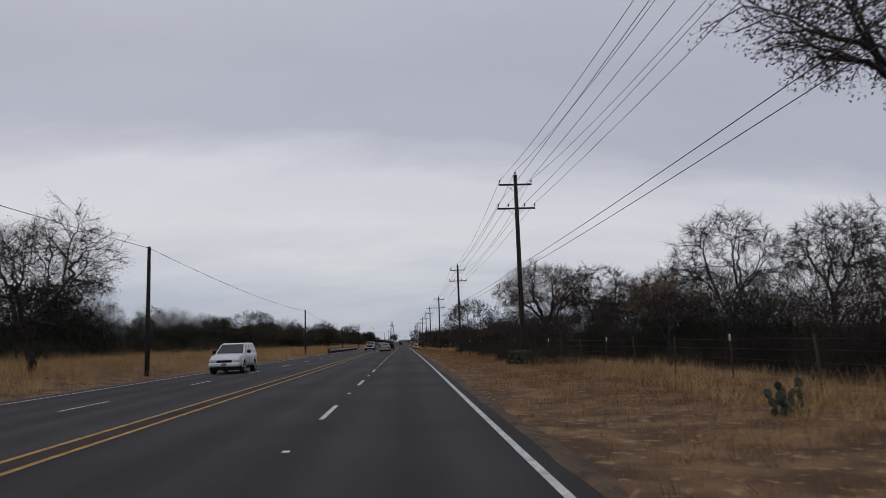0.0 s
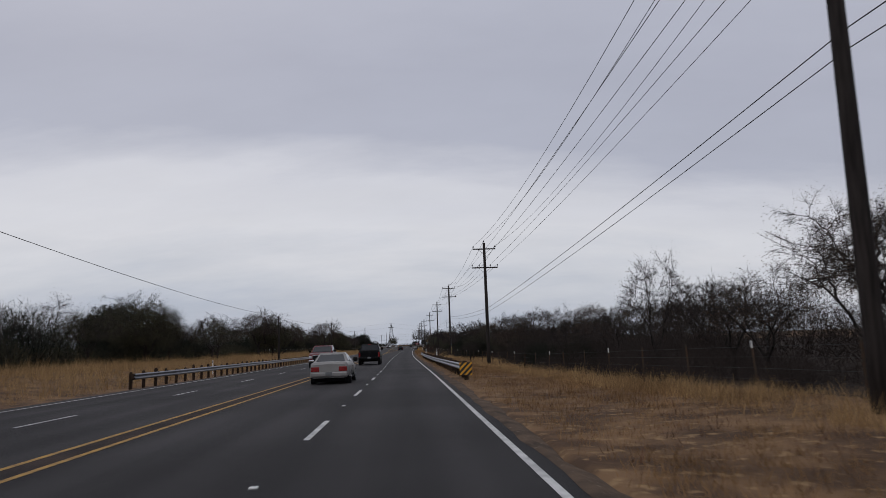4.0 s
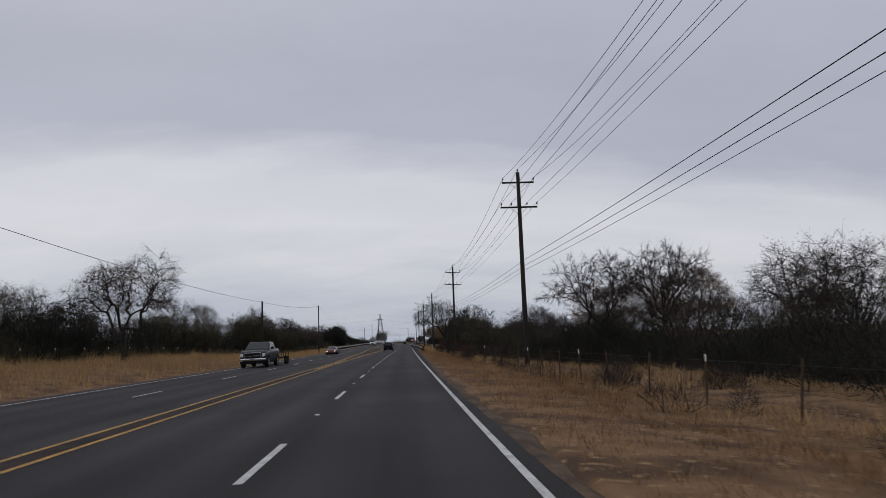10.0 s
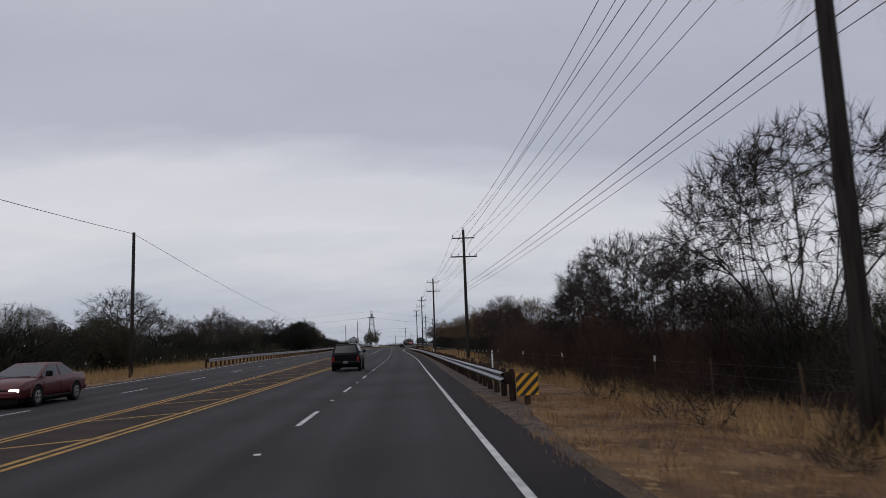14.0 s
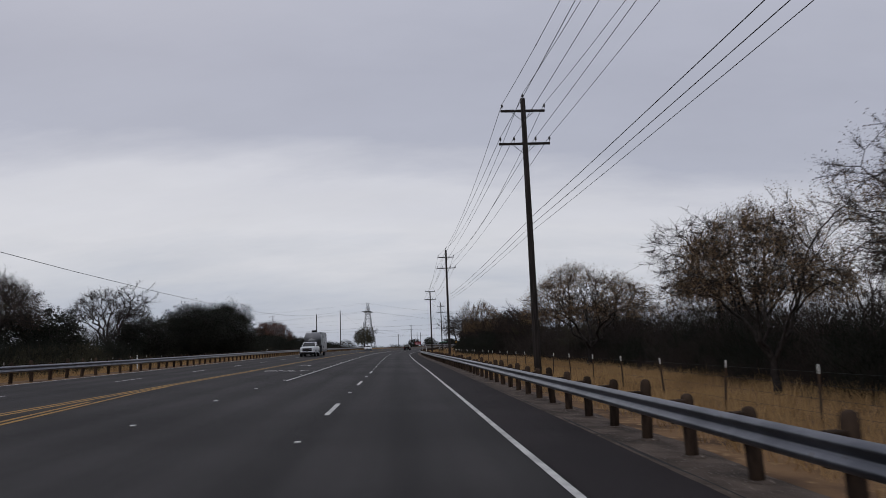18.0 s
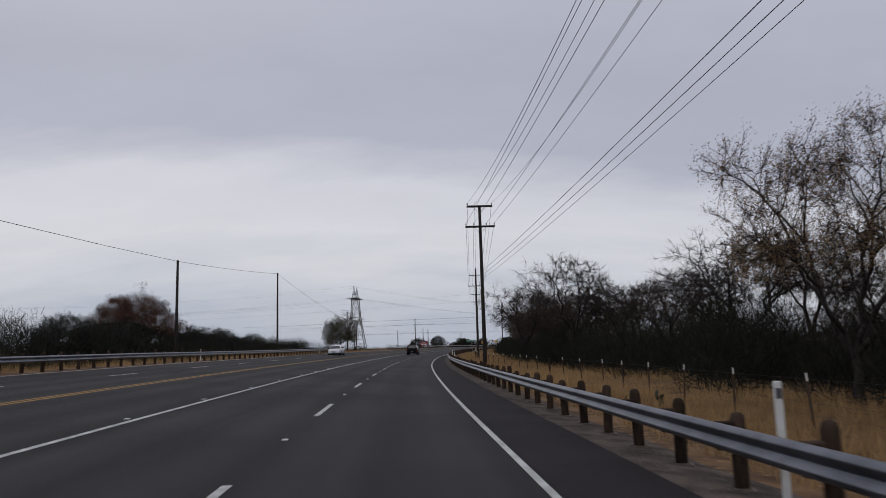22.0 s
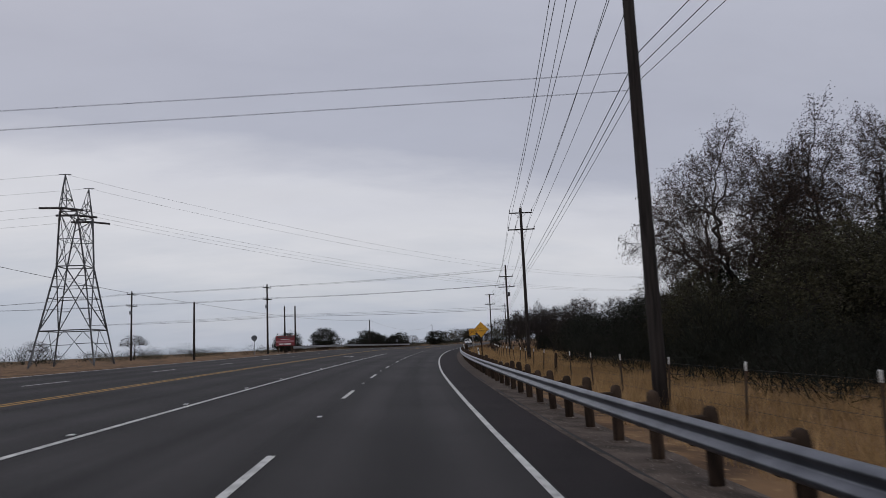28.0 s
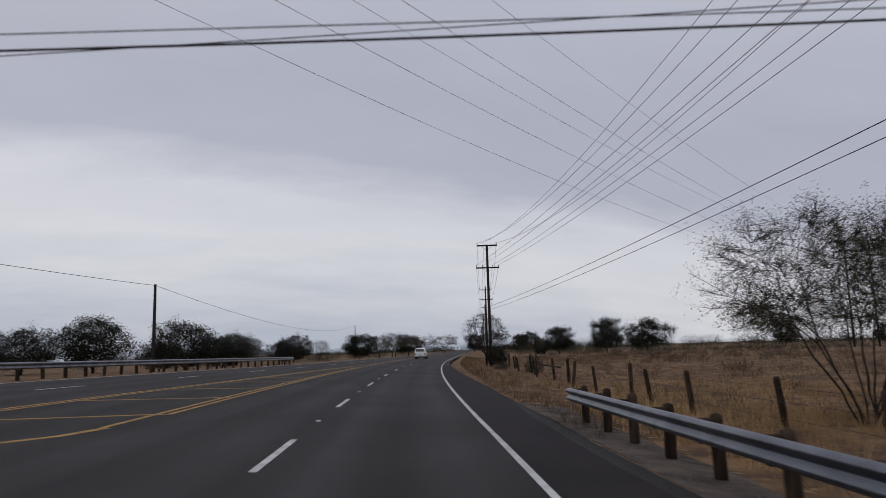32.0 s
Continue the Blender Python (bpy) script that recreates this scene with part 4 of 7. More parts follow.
def tree_meshes(seed, height, spread, leaves=None, per=2, size=0.09, radius=0.22, **kw):
    """Trunk, twig and leaf meshes of one grown tree."""
    segs = grow(seed, height, spread, **kw)

    def made(name, some, mat):
        v, f, off = [], [], 0
        for k, sel in ((7, [s for s in some if s[4] < 2]), (4, [s for s in some if s[4] == 2]), (3, [s for s in some if s[4] == 3])):
            if sel:
                a, b = tubes([s[0] for s in sel], [s[1] + (s[1] - s[0]).normalized() * s[3] * (0.8 if k == 7 else 0.0) for s in sel], [s[2] for s in sel], [s[3] for s in sel], k)
                v.append(a); f.append(b + off); off += len(a)
        f = np.concatenate(f)
        fine = [s for s in some if s[4] == 4]
        if fine:                         # twigs: slim three-cornered slivers
            f = np.concatenate([f[:, [0, 1, 2]], f[:, [0, 2, 3]]])
            p, q, w = (np.array([tuple(s[k]) for s in fine]) for k in (0, 1, 0))
            rg = np.random.RandomState(seed)
            side = np.cross(q - p, rg.normal(0, 1, p.shape))
            side *= 0.0085 / (np.linalg.norm(side, axis=1)[:, None] + 1e-9)
            v.append(np.stack([p - side, p + side, q], 1).reshape(-1, 3))
            f = np.concatenate([f, off + np.arange(3 * len(p)).reshape(-1, 3)])
        return raw_mesh(name, np.concatenate(v), f, mat, not fine)

    out = [("trunk", made("trunk", [s for s in segs if s[4] < 2], BARK)), ("crown", made("crown", [s for s in segs if s[4] >= 2], TWIG))]
    if leaves:
        v, f = leaf_cloud([s[1] for s in segs if s[4] == 4], per, size, radius, seed)
        out.append(("leaves", raw_mesh("leaves", v, f, leaves)))
    return out


TREES = {
    "bare": [tree_meshes(11 + i, 9, (4.2, 3.6, 3.0, 3.8)[i], low=(0.20, 0.24, 0.28, 0.20)[i], trunk=(0.22, 0.26, 0.30, 0.18)[i], tips=420, fan=(3, 4, 2, 4)[i], gnarl=0.08, taper=0.5, under=-0.45, twigs=16, spray=0.075) for i in range(4)],
    "brown": [tree_meshes(31 + i, 9, (4.4, 4.6, 3.8)[i], LEAF_BROWN, 1, 0.045, 0.10, tips=300, low=0.26, twigs=12) for i in range(3)],
    "olive": [tree_meshes(41 + i, 8, (4.0, 4.4)[i], LEAF_OLIVE, 5, 0.042, 0.09, tips=340, low=0.22, twigs=12) for i in range(2)],
    "evergreen": [tree_meshes(51 + i, 6, (2.8, 3.2)[i], LEAF_DARK, 4, 0.075, 0.16, tips=440, trunk=0.08, low=0.02, hollow=0.3, under=-0.95) for i in range(2)],
    "mesquite": [tree_meshes(61 + i, 6, (3.4, 3.0)[i], LEAF_GREY, 9, 0.024, 0.09, tips=440, trunk=0.16, low=0.18, stems=10, gnarl=0.04, fan=1, thick=0.010, twigs=15, spray=0.09) for i in range(2)],
    "shrub": [tree_meshes(66 + i, 6, (3.4, 3.0)[i], tips=520, trunk=0.14, low=0.14, stems=9, gnarl=0.05, fan=1, thick=0.0105, twigs=16, under=-0.3) for i in range(2)],
    "oak": [tree_meshes(71, 14, 8.2, LEAF_UMBER, 5, 0.055, 0.10, twigs=15, tips=900, low=0.12, trunk=0.22, gnarl=0.20, hollow=0.25, fan=4, thick=0.026, spray=0.045)],
    "round_oak": [tree_meshes(75, 9, 5.2, LEAF_BROWN, 2, 0.036, 0.085, tips=620, low=0.24, trunk=0.24, gnarl=0.20, hollow=0.4, fan=4, thick=0.024, spray=0.065, twigs=15)],
    "great_oak": [tree_meshes(173, 12, 7.6, LEAF_RUSTY, 3, 0.040, 0.09, tips=1000, low=0.25, trunk=0.30, gnarl=0.15, hollow=0.35, fan=6, thick=0.033, under=-0.5, spray=0.055, twigs=16)],
    "gnarled": [tree_meshes(85, 8, 4.6, tips=520, low=0.28, trunk=0.30, gnarl=0.17, hollow=0.3, fan=4, thick=0.018, under=-0.3, spray=0.07, twigs=13)],
    "spreading": [tree_meshes(81, 12, 6.2, tips=700, lean=2.0, low=0.26, trunk=0.36, gnarl=0.09, hollow=0.35, fan=5, thick=0.025, under=-0.4, spray=0.085, twigs=14)],
    "live_oak": [tree_meshes(99, 9, 4.9, LEAF_OLIVE, 7, 0.07, 0.17, tips=480, low=0.08, trunk=0.15, gnarl=0.16, hollow=0.2, fan=4, thick=0.022, under=-0.7)],
    "amber": [tree_meshes(92, 8, 5.4, LEAF_AMBER, 5, 0.034, 0.09, tips=560, low=0.24, trunk=0.17, gnarl=0.13, fan=5, thick=0.022, twigs=14)],
    "overhang": [tree_meshes(78, 12.5, 6.4, LEAF_BROWN, 3, 0.060, 0.10, twigs=13, tips=380, low=0.58, trunk=0.42, gnarl=0.16, hollow=0.2, fan=5, thick=0.024, spray=0.05, under=-0.7)],
    "spindly": [tree_meshes(187, 9, 4.2, tips=560, low=0.34, trunk=0.30, gnarl=0.18, hollow=0.35, fan=5, thick=0.022, under=-0.3, spray=0.06, twigs=14)],
    "rusty": [tree_meshes(191, 9, 4.4, LEAF_RED, 9, 0.065, 0.16, tips=460, low=0.10, trunk=0.16, gnarl=0.12, hollow=0.25, fan=4, thick=0.02, under=-0.6, spray=0.06, twigs=13)],
    "slim": [tree_meshes(95, 10, 2.5, tips=260, low=0.28, trunk=0.3, gnarl=0.05, hollow=0.1, fan=1, thick=0.011, under=-0.9, spray=0.08)],
}
SIZE = {"overhang": 12.5, "spindly": 9, "rusty": 9, "great_oak": 12, "live_oak": 9, "gnarled": 8, "shrub": 6, "round_oak": 9, "slim": 10, "bare": 9, "brown": 9, "olive": 8, "evergreen": 6, "mesquite": 6, "oak": 14, "spreading": 12, "amber": 8}
SAYS = {
    "overhang": ("tall oak whose leafy limbs overhang the verge", "tree"), "spindly": ("bare oak with upright crooked limbs", "tree"), "rusty": ("round oak in dense rust-red leaves", "tree"),
    "great_oak": ("great domed oak with wide low limbs and rusty leaves", "tree"),
    "live_oak": ("dense live oak with olive brown leaves", "tree"),
    "gnarled": ("bare old oak with twisted crooked limbs", "tree"),
    "shrub": ("large bare bush fanning out in many thin stems", "bush"), "round_oak": ("round oak with crooked limbs and rusty leaves", "tree"),
    "slim": ("slender bare tree above the brush", "tree"),
    "bare": ("bare winter oak with fine grey twigs", "tree"), "brown": ("winter oak keeping sparse brown leaves", "tree"), "olive": ("oak with thin olive green leaves", "tree"),
    "evergreen": ("dense dark evergreen juniper tree", "tree"), "oak": ("large gnarled oak keeping dark brown leaves", "tree"), "spreading": ("large bare tree with a spreading crown", "tree"), "amber": ("spreading oak with sparse amber leaves", "tree"),
    "mesquite": ("multi-stemmed mesquite with sparse foliage", "tree")}
# lighter growth for the trees that stand deeper in the woods
LITE = {
    "bare": [tree_meshes(111 + i, 9, (4.2, 3.6)[i], low=0.30, trunk=0.26, tips=180, fan=3, under=-0.3, spray=0.08, twigs=13) for i in range(2)],
    "brown": [tree_meshes(131 + i, 9, (4.4, 4.0)[i], LEAF_BROWN, 2, 0.058, 0.14, tips=170, low=0.24, spray=0.08, twigs=12) for i in range(2)],
    "olive": [tree_meshes(141 + i, 8, (4.0, 4.4)[i], LEAF_OLIVE, 3, 0.075, 0.2, tips=170, low=0.18, spray=0.08, twigs=12) for i in range(2)],
    "evergreen": [tree_meshes(151 + i, 6, (2.8, 3.2)[i], LEAF_DARK, 6, 0.12, 0.22, tips=180, trunk=0.08, low=0.02, hollow=0.3, under=-0.95, spray=0.08, twigs=9) for i in range(2)],
}


def tree(kind, i, s, u, height, rng, wide=1.0, lite=False):
    grown = (LITE if lite else TREES)[kind]
    i %= len(grown)
    k = height / SIZE[kind]
    m = stand(s, u, 0, 0 if kind == "spreading" else rng.uniform(0, 360)) @ Matrix.Diagonal((k * wide, k * wide, k, 1))
    root = new({"evergreen": "juniper_tree", "shrub": "bush", "mesquite": "mesquite_tree", "bare": "bare_tree", "slim": "bare_tree", "spreading": "bare_tree", "spindly": "bare_tree"}.get(kind, "oak_tree"))
    root.matrix_basis = m
    tagged(root, SAYS[kind][0], SAYS[kind][1], "roadside trees")
    for name, me in grown[i]:
        put(name, me, root)
    return root


rng = random.Random(77)
# trees that stand out by themselves: kind, growth, s, u, height, breadth
for kind, i, s, u, hgt, wide in (
        # from the start to the first guardrail
        ("overhang", 0, 15.0, 13.6, 12.0, 1.0), ("bare", 0, 46, 22.0, 10.4, 1.0), ("bare", 2, 43, 27.0, 9.4, 1.1), ("bare", 3, 34, 25.0, 8.6, 1.0),
        ("amber", 0, 65, 25.0, 7.8, 0.9), ("bare", 0, 77, 21.8, 10.0, 1.25), ("great_oak", 0, 91, 18.4, 12.0, 1.0), ("bare", 0, 84, 27.0, 8.6, 1.2), ("bare", 3, 97, 26.5, 8.0, 1.2), ("bare", 2, 88, 32.0, 9.0, 1.2), ("brown", 1, 71, 29.0, 9.0, 1.2), ("bare", 1, 104, 31.0, 8.0, 1.2), ("shrub", 0, 76.5, 7.2, 6.0, 1.05),
        ("bare", 1, 108, 24.5, 8.2, 1.0), ("gnarled", 0, 118, 22.0, 7.2, 1.2), ("brown", 0, 123, 16.0, 6.0, 1.1), ("round_oak", 0, 127, 20.5, 7.8, 1.05), ("brown", 2, 134, 12.4, 6.2, 0.8), ("gnarled", 0, 143, 19.0, 5.8, 1.1),
        # along the first guardrail
        ("gnarled", 0, 184.3, 7.9, 2.6, 1.0), ("round_oak", 0, 174, 14.8, 6.2, 1.15), ("bare", 1, 172, 22.0, 5.6, 1.1), ("brown", 1, 190, 14.8, 5.8, 1.0), ("gnarled", 0, 207, 19.8, 5.0, 1.2), ("round_oak", 0, 228, 19.3, 8.0, 0.9),
        ("olive", 0, 214, 11.4, 3.8, 1.1), ("brown", 1, 219, 11.4, 4.0, 1.1), ("live_oak", 0, 223, 13.0, 3.6, 1.0), ("brown", 2, 231, 14.5, 4.4, 1.2), ("olive", 1, 238, 17.0, 6.0, 1.1), ("slim", 0, 239.6, 9.2, 5.8, 1.15), ("brown", 0, 245, 12.8, 5.2, 1.2), ("gnarled", 0, 251, 13.6, 5.6, 1.2),
        # the long verge
        ("bare", 0, 267, 18.8, 7.4, 1.0), ("brown", 1, 279, 19.5, 5.8, 1.2), ("brown", 2, 288, 22.0, 7.2, 1.2), ("gnarled", 0, 305, 15.7, 8.8, 0.95), ("spindly", 0, 304, 20.3, 9.6, 0.9), ("brown", 0, 296, 18.0, 6.2, 1.1), ("amber", 0, 312, 25.5, 8.2, 0.9),
        ("bare", 3, 326, 23.0, 8.4, 1.0), ("amber", 0, 338, 25.5, 9.0, 0.8), ("mesquite", 1, 338.5, 9.4, 5.2, 1.0), ("gnarled", 0, 344, 17.5, 6.7, 1.15), ("bare", 1, 350, 19.5, 6.2, 1.1), ("brown", 0, 331, 14.0, 4.8, 1.1), ("spreading", 0, 358, 6.8, 8.5, 1.0), ("brown", 2, 368, 18.0, 5.2, 1.2),
        ("shrub", 0, 377, 12.2, 8.6, 0.95), ("shrub", 1, 383, 10.5, 6.0, 1.0), ("shrub", 0, 391, 11.7, 7.4, 1.05), ("shrub", 1, 399, 11.5, 6.4, 1.1), ("bare", 2, 404, 12.5, 7.5, 0.9),
        # along the long guardrail
        ("brown", 1, 447, 13.5, 7.2, 1.1), ("brown", 0, 455, 13.2, 6.8, 1.1), ("bare", 1, 462, 15.6, 9.2, 1.1), ("amber", 0, 469, 14.0, 8.2, 0.95), ("amber", 0, 464, 19.0, 9.2, 0.9), ("round_oak", 0, 478, 15.2, 8.2, 0.95), ("amber", 0, 487, 13.6, 7.6, 0.8), ("amber", 0, 481, 19.5, 9.2, 0.9),
        ("bare", 0, 507, 22.0, 11.0, 1.25), ("bare", 3, 497, 18.0, 9.0, 1.1), ("amber", 0, 522, 16.4, 8.9, 1.22), ("brown", 0, 515, 24.0, 7.0, 1.1), ("bare", 2, 541, 23.0, 7.0, 1.1), ("spindly", 0, 560, 27.0, 10.2, 0.95), ("bare", 0, 568, 24.6, 10.5, 0.95), ("round_oak", 0, 574, 19.4, 8.7, 0.95), ("live_oak", 0, 577, 21.5, 7.4, 0.9),
        ("amber", 0, 594, 15.8, 10.4, 0.72), ("gnarled", 0, 588, 20.5, 8.2, 1.1), ("bare", 3, 601, 22.5, 9.0, 1.1), ("spindly", 0, 615, 20.0, 7.8, 0.9), ("gnarled", 0, 609, 19.5, 8.8, 1.15), ("gnarled", 0, 633.5, 14.4, 10.7, 0.92), ("round_oak", 0, 632, 22.8, 9.0, 1.0), ("spindly", 0, 641, 21.0, 8.8, 1.05), ("round_oak", 0, 645, 18.0, 8.6, 1.0),
        ("round_oak", 0, 665, 14.2, 10.9, 0.95), ("oak", 0, 676, 18.6, 10.6, 0.9), ("spindly", 0, 686, 22.0, 9.0, 0.85), ("bare", 0, 652, 20.0, 8.4, 1.15), ("bare", 3, 659, 24.0, 9.0, 1.15), ("bare", 1, 647, 25.0, 8.6, 1.2), ("bare", 2, 611, 24.0, 8.8, 1.2), ("round_oak", 0, 697, 18.0, 9.6, 1.1), ("oak", 0, 702, 25.0, 11.5, 0.8), ("bare", 1, 716, 19.0, 7.0, 1.1), ("gnarled", 0, 727, 20.0, 6.8, 1.2),
        ("oak", 0, 783.5, 19.8, 14.6, 0.84), ("oak", 0, 779, 24.5, 14.6, 0.9), ("bare", 3, 793, 29.0, 11.0, 0.9), ("evergreen", 0, 772, 23, 7.5, 1.2), ("evergreen", 1, 780, 22, 7.0, 1.3), ("evergreen", 0, 762, 24, 6.5, 1.3), ("evergreen", 1, 752, 22, 5.5, 1.4), ("evergreen", 0, 790, 21, 7.0, 1.3), ("live_oak", 0, 771, 18.5, 7.5, 1.1), ("live_oak", 0, 781, 16.5, 6.0, 1.2),
        # about the side road and past it
        ("bare", 1, 823, 22, 6.4, 1.1), ("bare", 2, 829, 18.6, 6.8, 1.1), ("evergreen", 0, 819, 17.5, 4.6, 1.5), ("evergreen", 1, 797.5, 17.8, 5.8, 1.4), ("live_oak", 0, 801, 20.0, 6.2, 1.1), ("live_oak", 0, 837.5, 18.0, 4.3, 1.0), ("bare", 3, 835, 16, 5.8, 1.1), ("bare", 0, 838, 20.5, 7.8, 1.0), ("bare", 1, 843, 18, 6.6, 1.0), ("bare", 3, 846, 20.5, 6.6, 1.0), ("shrub", 0, 848, 13.2, 5.6, 1.0), ("bare", 2, 850, 15.5, 6.4, 1.1), ("evergreen", 1, 850, 19.5, 4.5, 1.2), ("brown", 2, 855, 19.0, 7.0, 1.0), ("evergreen", 0, 856, 21, 4.2, 1.2), ("shrub", 1, 856, 14.2, 6.4, 1.0),
        ("bare", 3, 859, 16.6, 8.4, 1.0), ("bare", 1, 861, 17.5, 6.5, 1.0), ("shrub", 0, 863, 14.0, 7.0, 1.0), ("bare", 0, 867, 18.9, 7.6, 1.0), ("mesquite", 0, 875.5, 12.6, 6.2, 1.15), ("shrub", 1, 939, 7.4, 4.6, 1.1), ("bare", 0, 942, 7.0, 6.8, 1.0), ("evergreen", 1, 941, 8.2, 2.6, 1.1)):
    tree(kind, i, s, u, hgt, rng, wide)
# trees across the road
for kind, i, s, u, hgt, wide in (
        ("round_oak", 0, 40, -20.5, 9.4, 0.95), ("olive", 0, 128, -26.5, 7.4, 1.3), ("live_oak", 0, 178, -28.0, 7.8, 1.15), ("olive", 1, 146, -30.5, 6.0, 1.2), ("brown", 1, 124, -32, 6.0, 1.2), ("olive", 1, 166, -29, 5.6, 1.2), ("brown", 2, 186, -28.0, 6.4, 1.2), ("round_oak", 0, 203, -27.5, 6.8, 1.2), ("olive", 1, 196, -25.0, 5.4, 1.2),
        ("live_oak", 0, 233, -24.5, 7.6, 1.0), ("round_oak", 0, 230, -26.5, 9.0, 1.0), ("live_oak", 0, 244, -28.0, 7.8, 1.0), ("brown", 0, 252, -31.5, 6.6, 1.1), ("live_oak", 0, 262, -31.0, 6.8, 1.1), ("round_oak", 0, 284, -30.0, 7.6, 1.1), ("live_oak", 0, 295, -31.1, 8.6, 1.15), ("round_oak", 0, 315, -24.6, 10.0, 1.0), ("brown", 2, 327, -31.0, 6.6, 1.2), ("live_oak", 0, 345, -32.0, 6.4, 1.1),
        ("round_oak", 0, 371, -34.4, 10.2, 0.85), ("live_oak", 0, 357, -30.0, 5.8, 1.2), ("live_oak", 0, 386, -28.6, 9.2, 1.1), ("round_oak", 0, 392, -29.5, 9.0, 1.1), ("brown", 1, 404, -31, 6.6, 1.2), ("olive", 0, 418, -31.5, 6.6, 1.1), ("gnarled", 0, 443, -32.9, 10.0, 1.0), ("live_oak", 0, 432, -30.5, 6.6, 1.2), ("olive", 1, 456, -33.6, 7.6, 1.15), ("round_oak", 0, 470, -32, 7.6, 1.1),
        ("bare", 0, 490, -33, 7.4, 1.2), ("brown", 0, 502, -31, 7.0, 1.2), ("live_oak", 0, 515, -34, 7.2, 1.2), ("round_oak", 0, 530, -38.0, 10.0, 1.0), ("oak", 0, 544, -46.0, 13.0, 0.9), ("spindly", 0, 550, -34.9, 10.6, 1.15), ("evergreen", 1, 556, -33, 7.0, 1.3), ("evergreen", 0, 566, -30, 8.5, 1.3), ("evergreen", 1, 575, -31, 9.4, 1.3), ("evergreen", 0, 585, -30, 9.6, 1.3), ("evergreen", 1, 595, -32.5, 11.2, 1.1), ("bare", 3, 560, -36, 9.0, 1.1), ("evergreen", 0, 604, -34, 6.5, 1.4),
        ("rusty", 0, 671, -41.2, 11.2, 1.25), ("evergreen", 0, 646, -37, 5.6, 1.6), ("evergreen", 1, 656, -38, 5.8, 1.6), ("evergreen", 0, 664, -38, 5.4, 1.6), ("evergreen", 0, 682, -38, 5.6, 1.5), ("evergreen", 1, 690, -39, 5.2, 1.6), ("evergreen", 0, 700, -39, 5.4, 1.5), ("evergreen", 1, 711, -40, 4.6, 1.7), ("evergreen", 0, 722, -41, 5.0, 1.6), ("brown", 1, 706, -45, 6.6, 1.1), ("brown", 2, 716, -47, 6.8, 1.1),
        ("live_oak", 0, 728, -22.8, 9.2, 1.05), ("gnarled", 0, 962, -112, 8.4, 1.2), ("brown", 1, 850, -62, 4.0, 1.2)):
    tree(kind, i, s, u, hgt, rng, wide)
# the woods behind the fence
for s in np.arange(-30, 800, 8.6):
    kind = rng.choices(("bare", "brown", "olive"), (5, 3, 1.2) if not 440 < s < 560 else (3, 5, 1))[0]
    tree(kind, rng.randrange(9), s + rng.uniform(-3, 3), rng.uniform(23, 33), rng.uniform(5.0, 7.4), rng, rng.uniform(0.9, 1.25), s % 3 > 1)
for s in np.arange(-20, 815, 19.0):
    tree(rng.choice(("bare", "brown", "olive")), rng.randrange(9), s + rng.uniform(-5, 5), rng.uniform(36, 52), rng.uniform(6.5, 8.5), rng, 1.2, True)
# young trees and tall bushes at the edge of the woods break the line of the brush
for s in np.arange(-30, 855, 8.5):
    f = float(np.interp(s, FRONT_S, FRONT_U))
    tree(rng.choices(("bare", "brown", "olive"), (4, 3, 1))[0], rng.randrange(9), s + rng.uniform(-4, 4), f + rng.uniform(1.5, 6.0), rng.uniform(2.6, 4.6), rng, rng.uniform(0.9, 1.4), True)
# low woods across the road
for s in np.arange(-10, 640, 7.5):
    kind = rng.choices(("bare", "brown", "olive", "evergreen"), (0.8, 3, 5, 2.5))[0]
    tree(kind, rng.randrange(9), s + rng.uniform(-4, 4), -rng.uniform(33, 46), rng.uniform(5.2, 7.9) * (0.6 if s > 600 else 1), rng, rng.uniform(1.0, 1.35), True)
for s, u, hgt in ((700, -48, 5), (716, -46, 4.5), (728, -44, 4), (770, -75, 5), (800, -85, 6), (952, -55.6, 6.8), (943, -40.9, 6.9), (940, -31.5, 3.8), (930, -24.6, 5.8), (933, -21.8, 4.0), (985, -37.5, 6.4), (992, -31, 4.4), (1008, -33, 6.5), (1020, -30, 5), (1040, -24, 6.5), (1062, -22, 7), (1085, -20, 8), (1110, -24, 8),
                  (1130, -14, 8), (1150, -22, 9), (1120, 22, 7), (1046, 28, 7.2), (1044, 40, 9.0), (1042, 50, 8.6), (1078, 100, 8), (1150, 60, 8), (1060, 120, 6), (1180, 30, 9), (1200, -10, 9), (1210, 5, 9), (1230, -30, 10), (1010, 20, 4.0), (975, 16, 4)):
    tree("evergreen" if 880 < s < 1000 and u < 0 or 1030 < s < 1100 and u > 20 else rng.choice(("evergreen", "evergreen", "olive", "brown")), rng.randrange(9), s, u, hgt, rng, rng.uniform(1.3, 1.8) if s > 900 and u < 0 else rng.uniform(1.0, 1.4), not (880 < s < 1020 and u < 0))


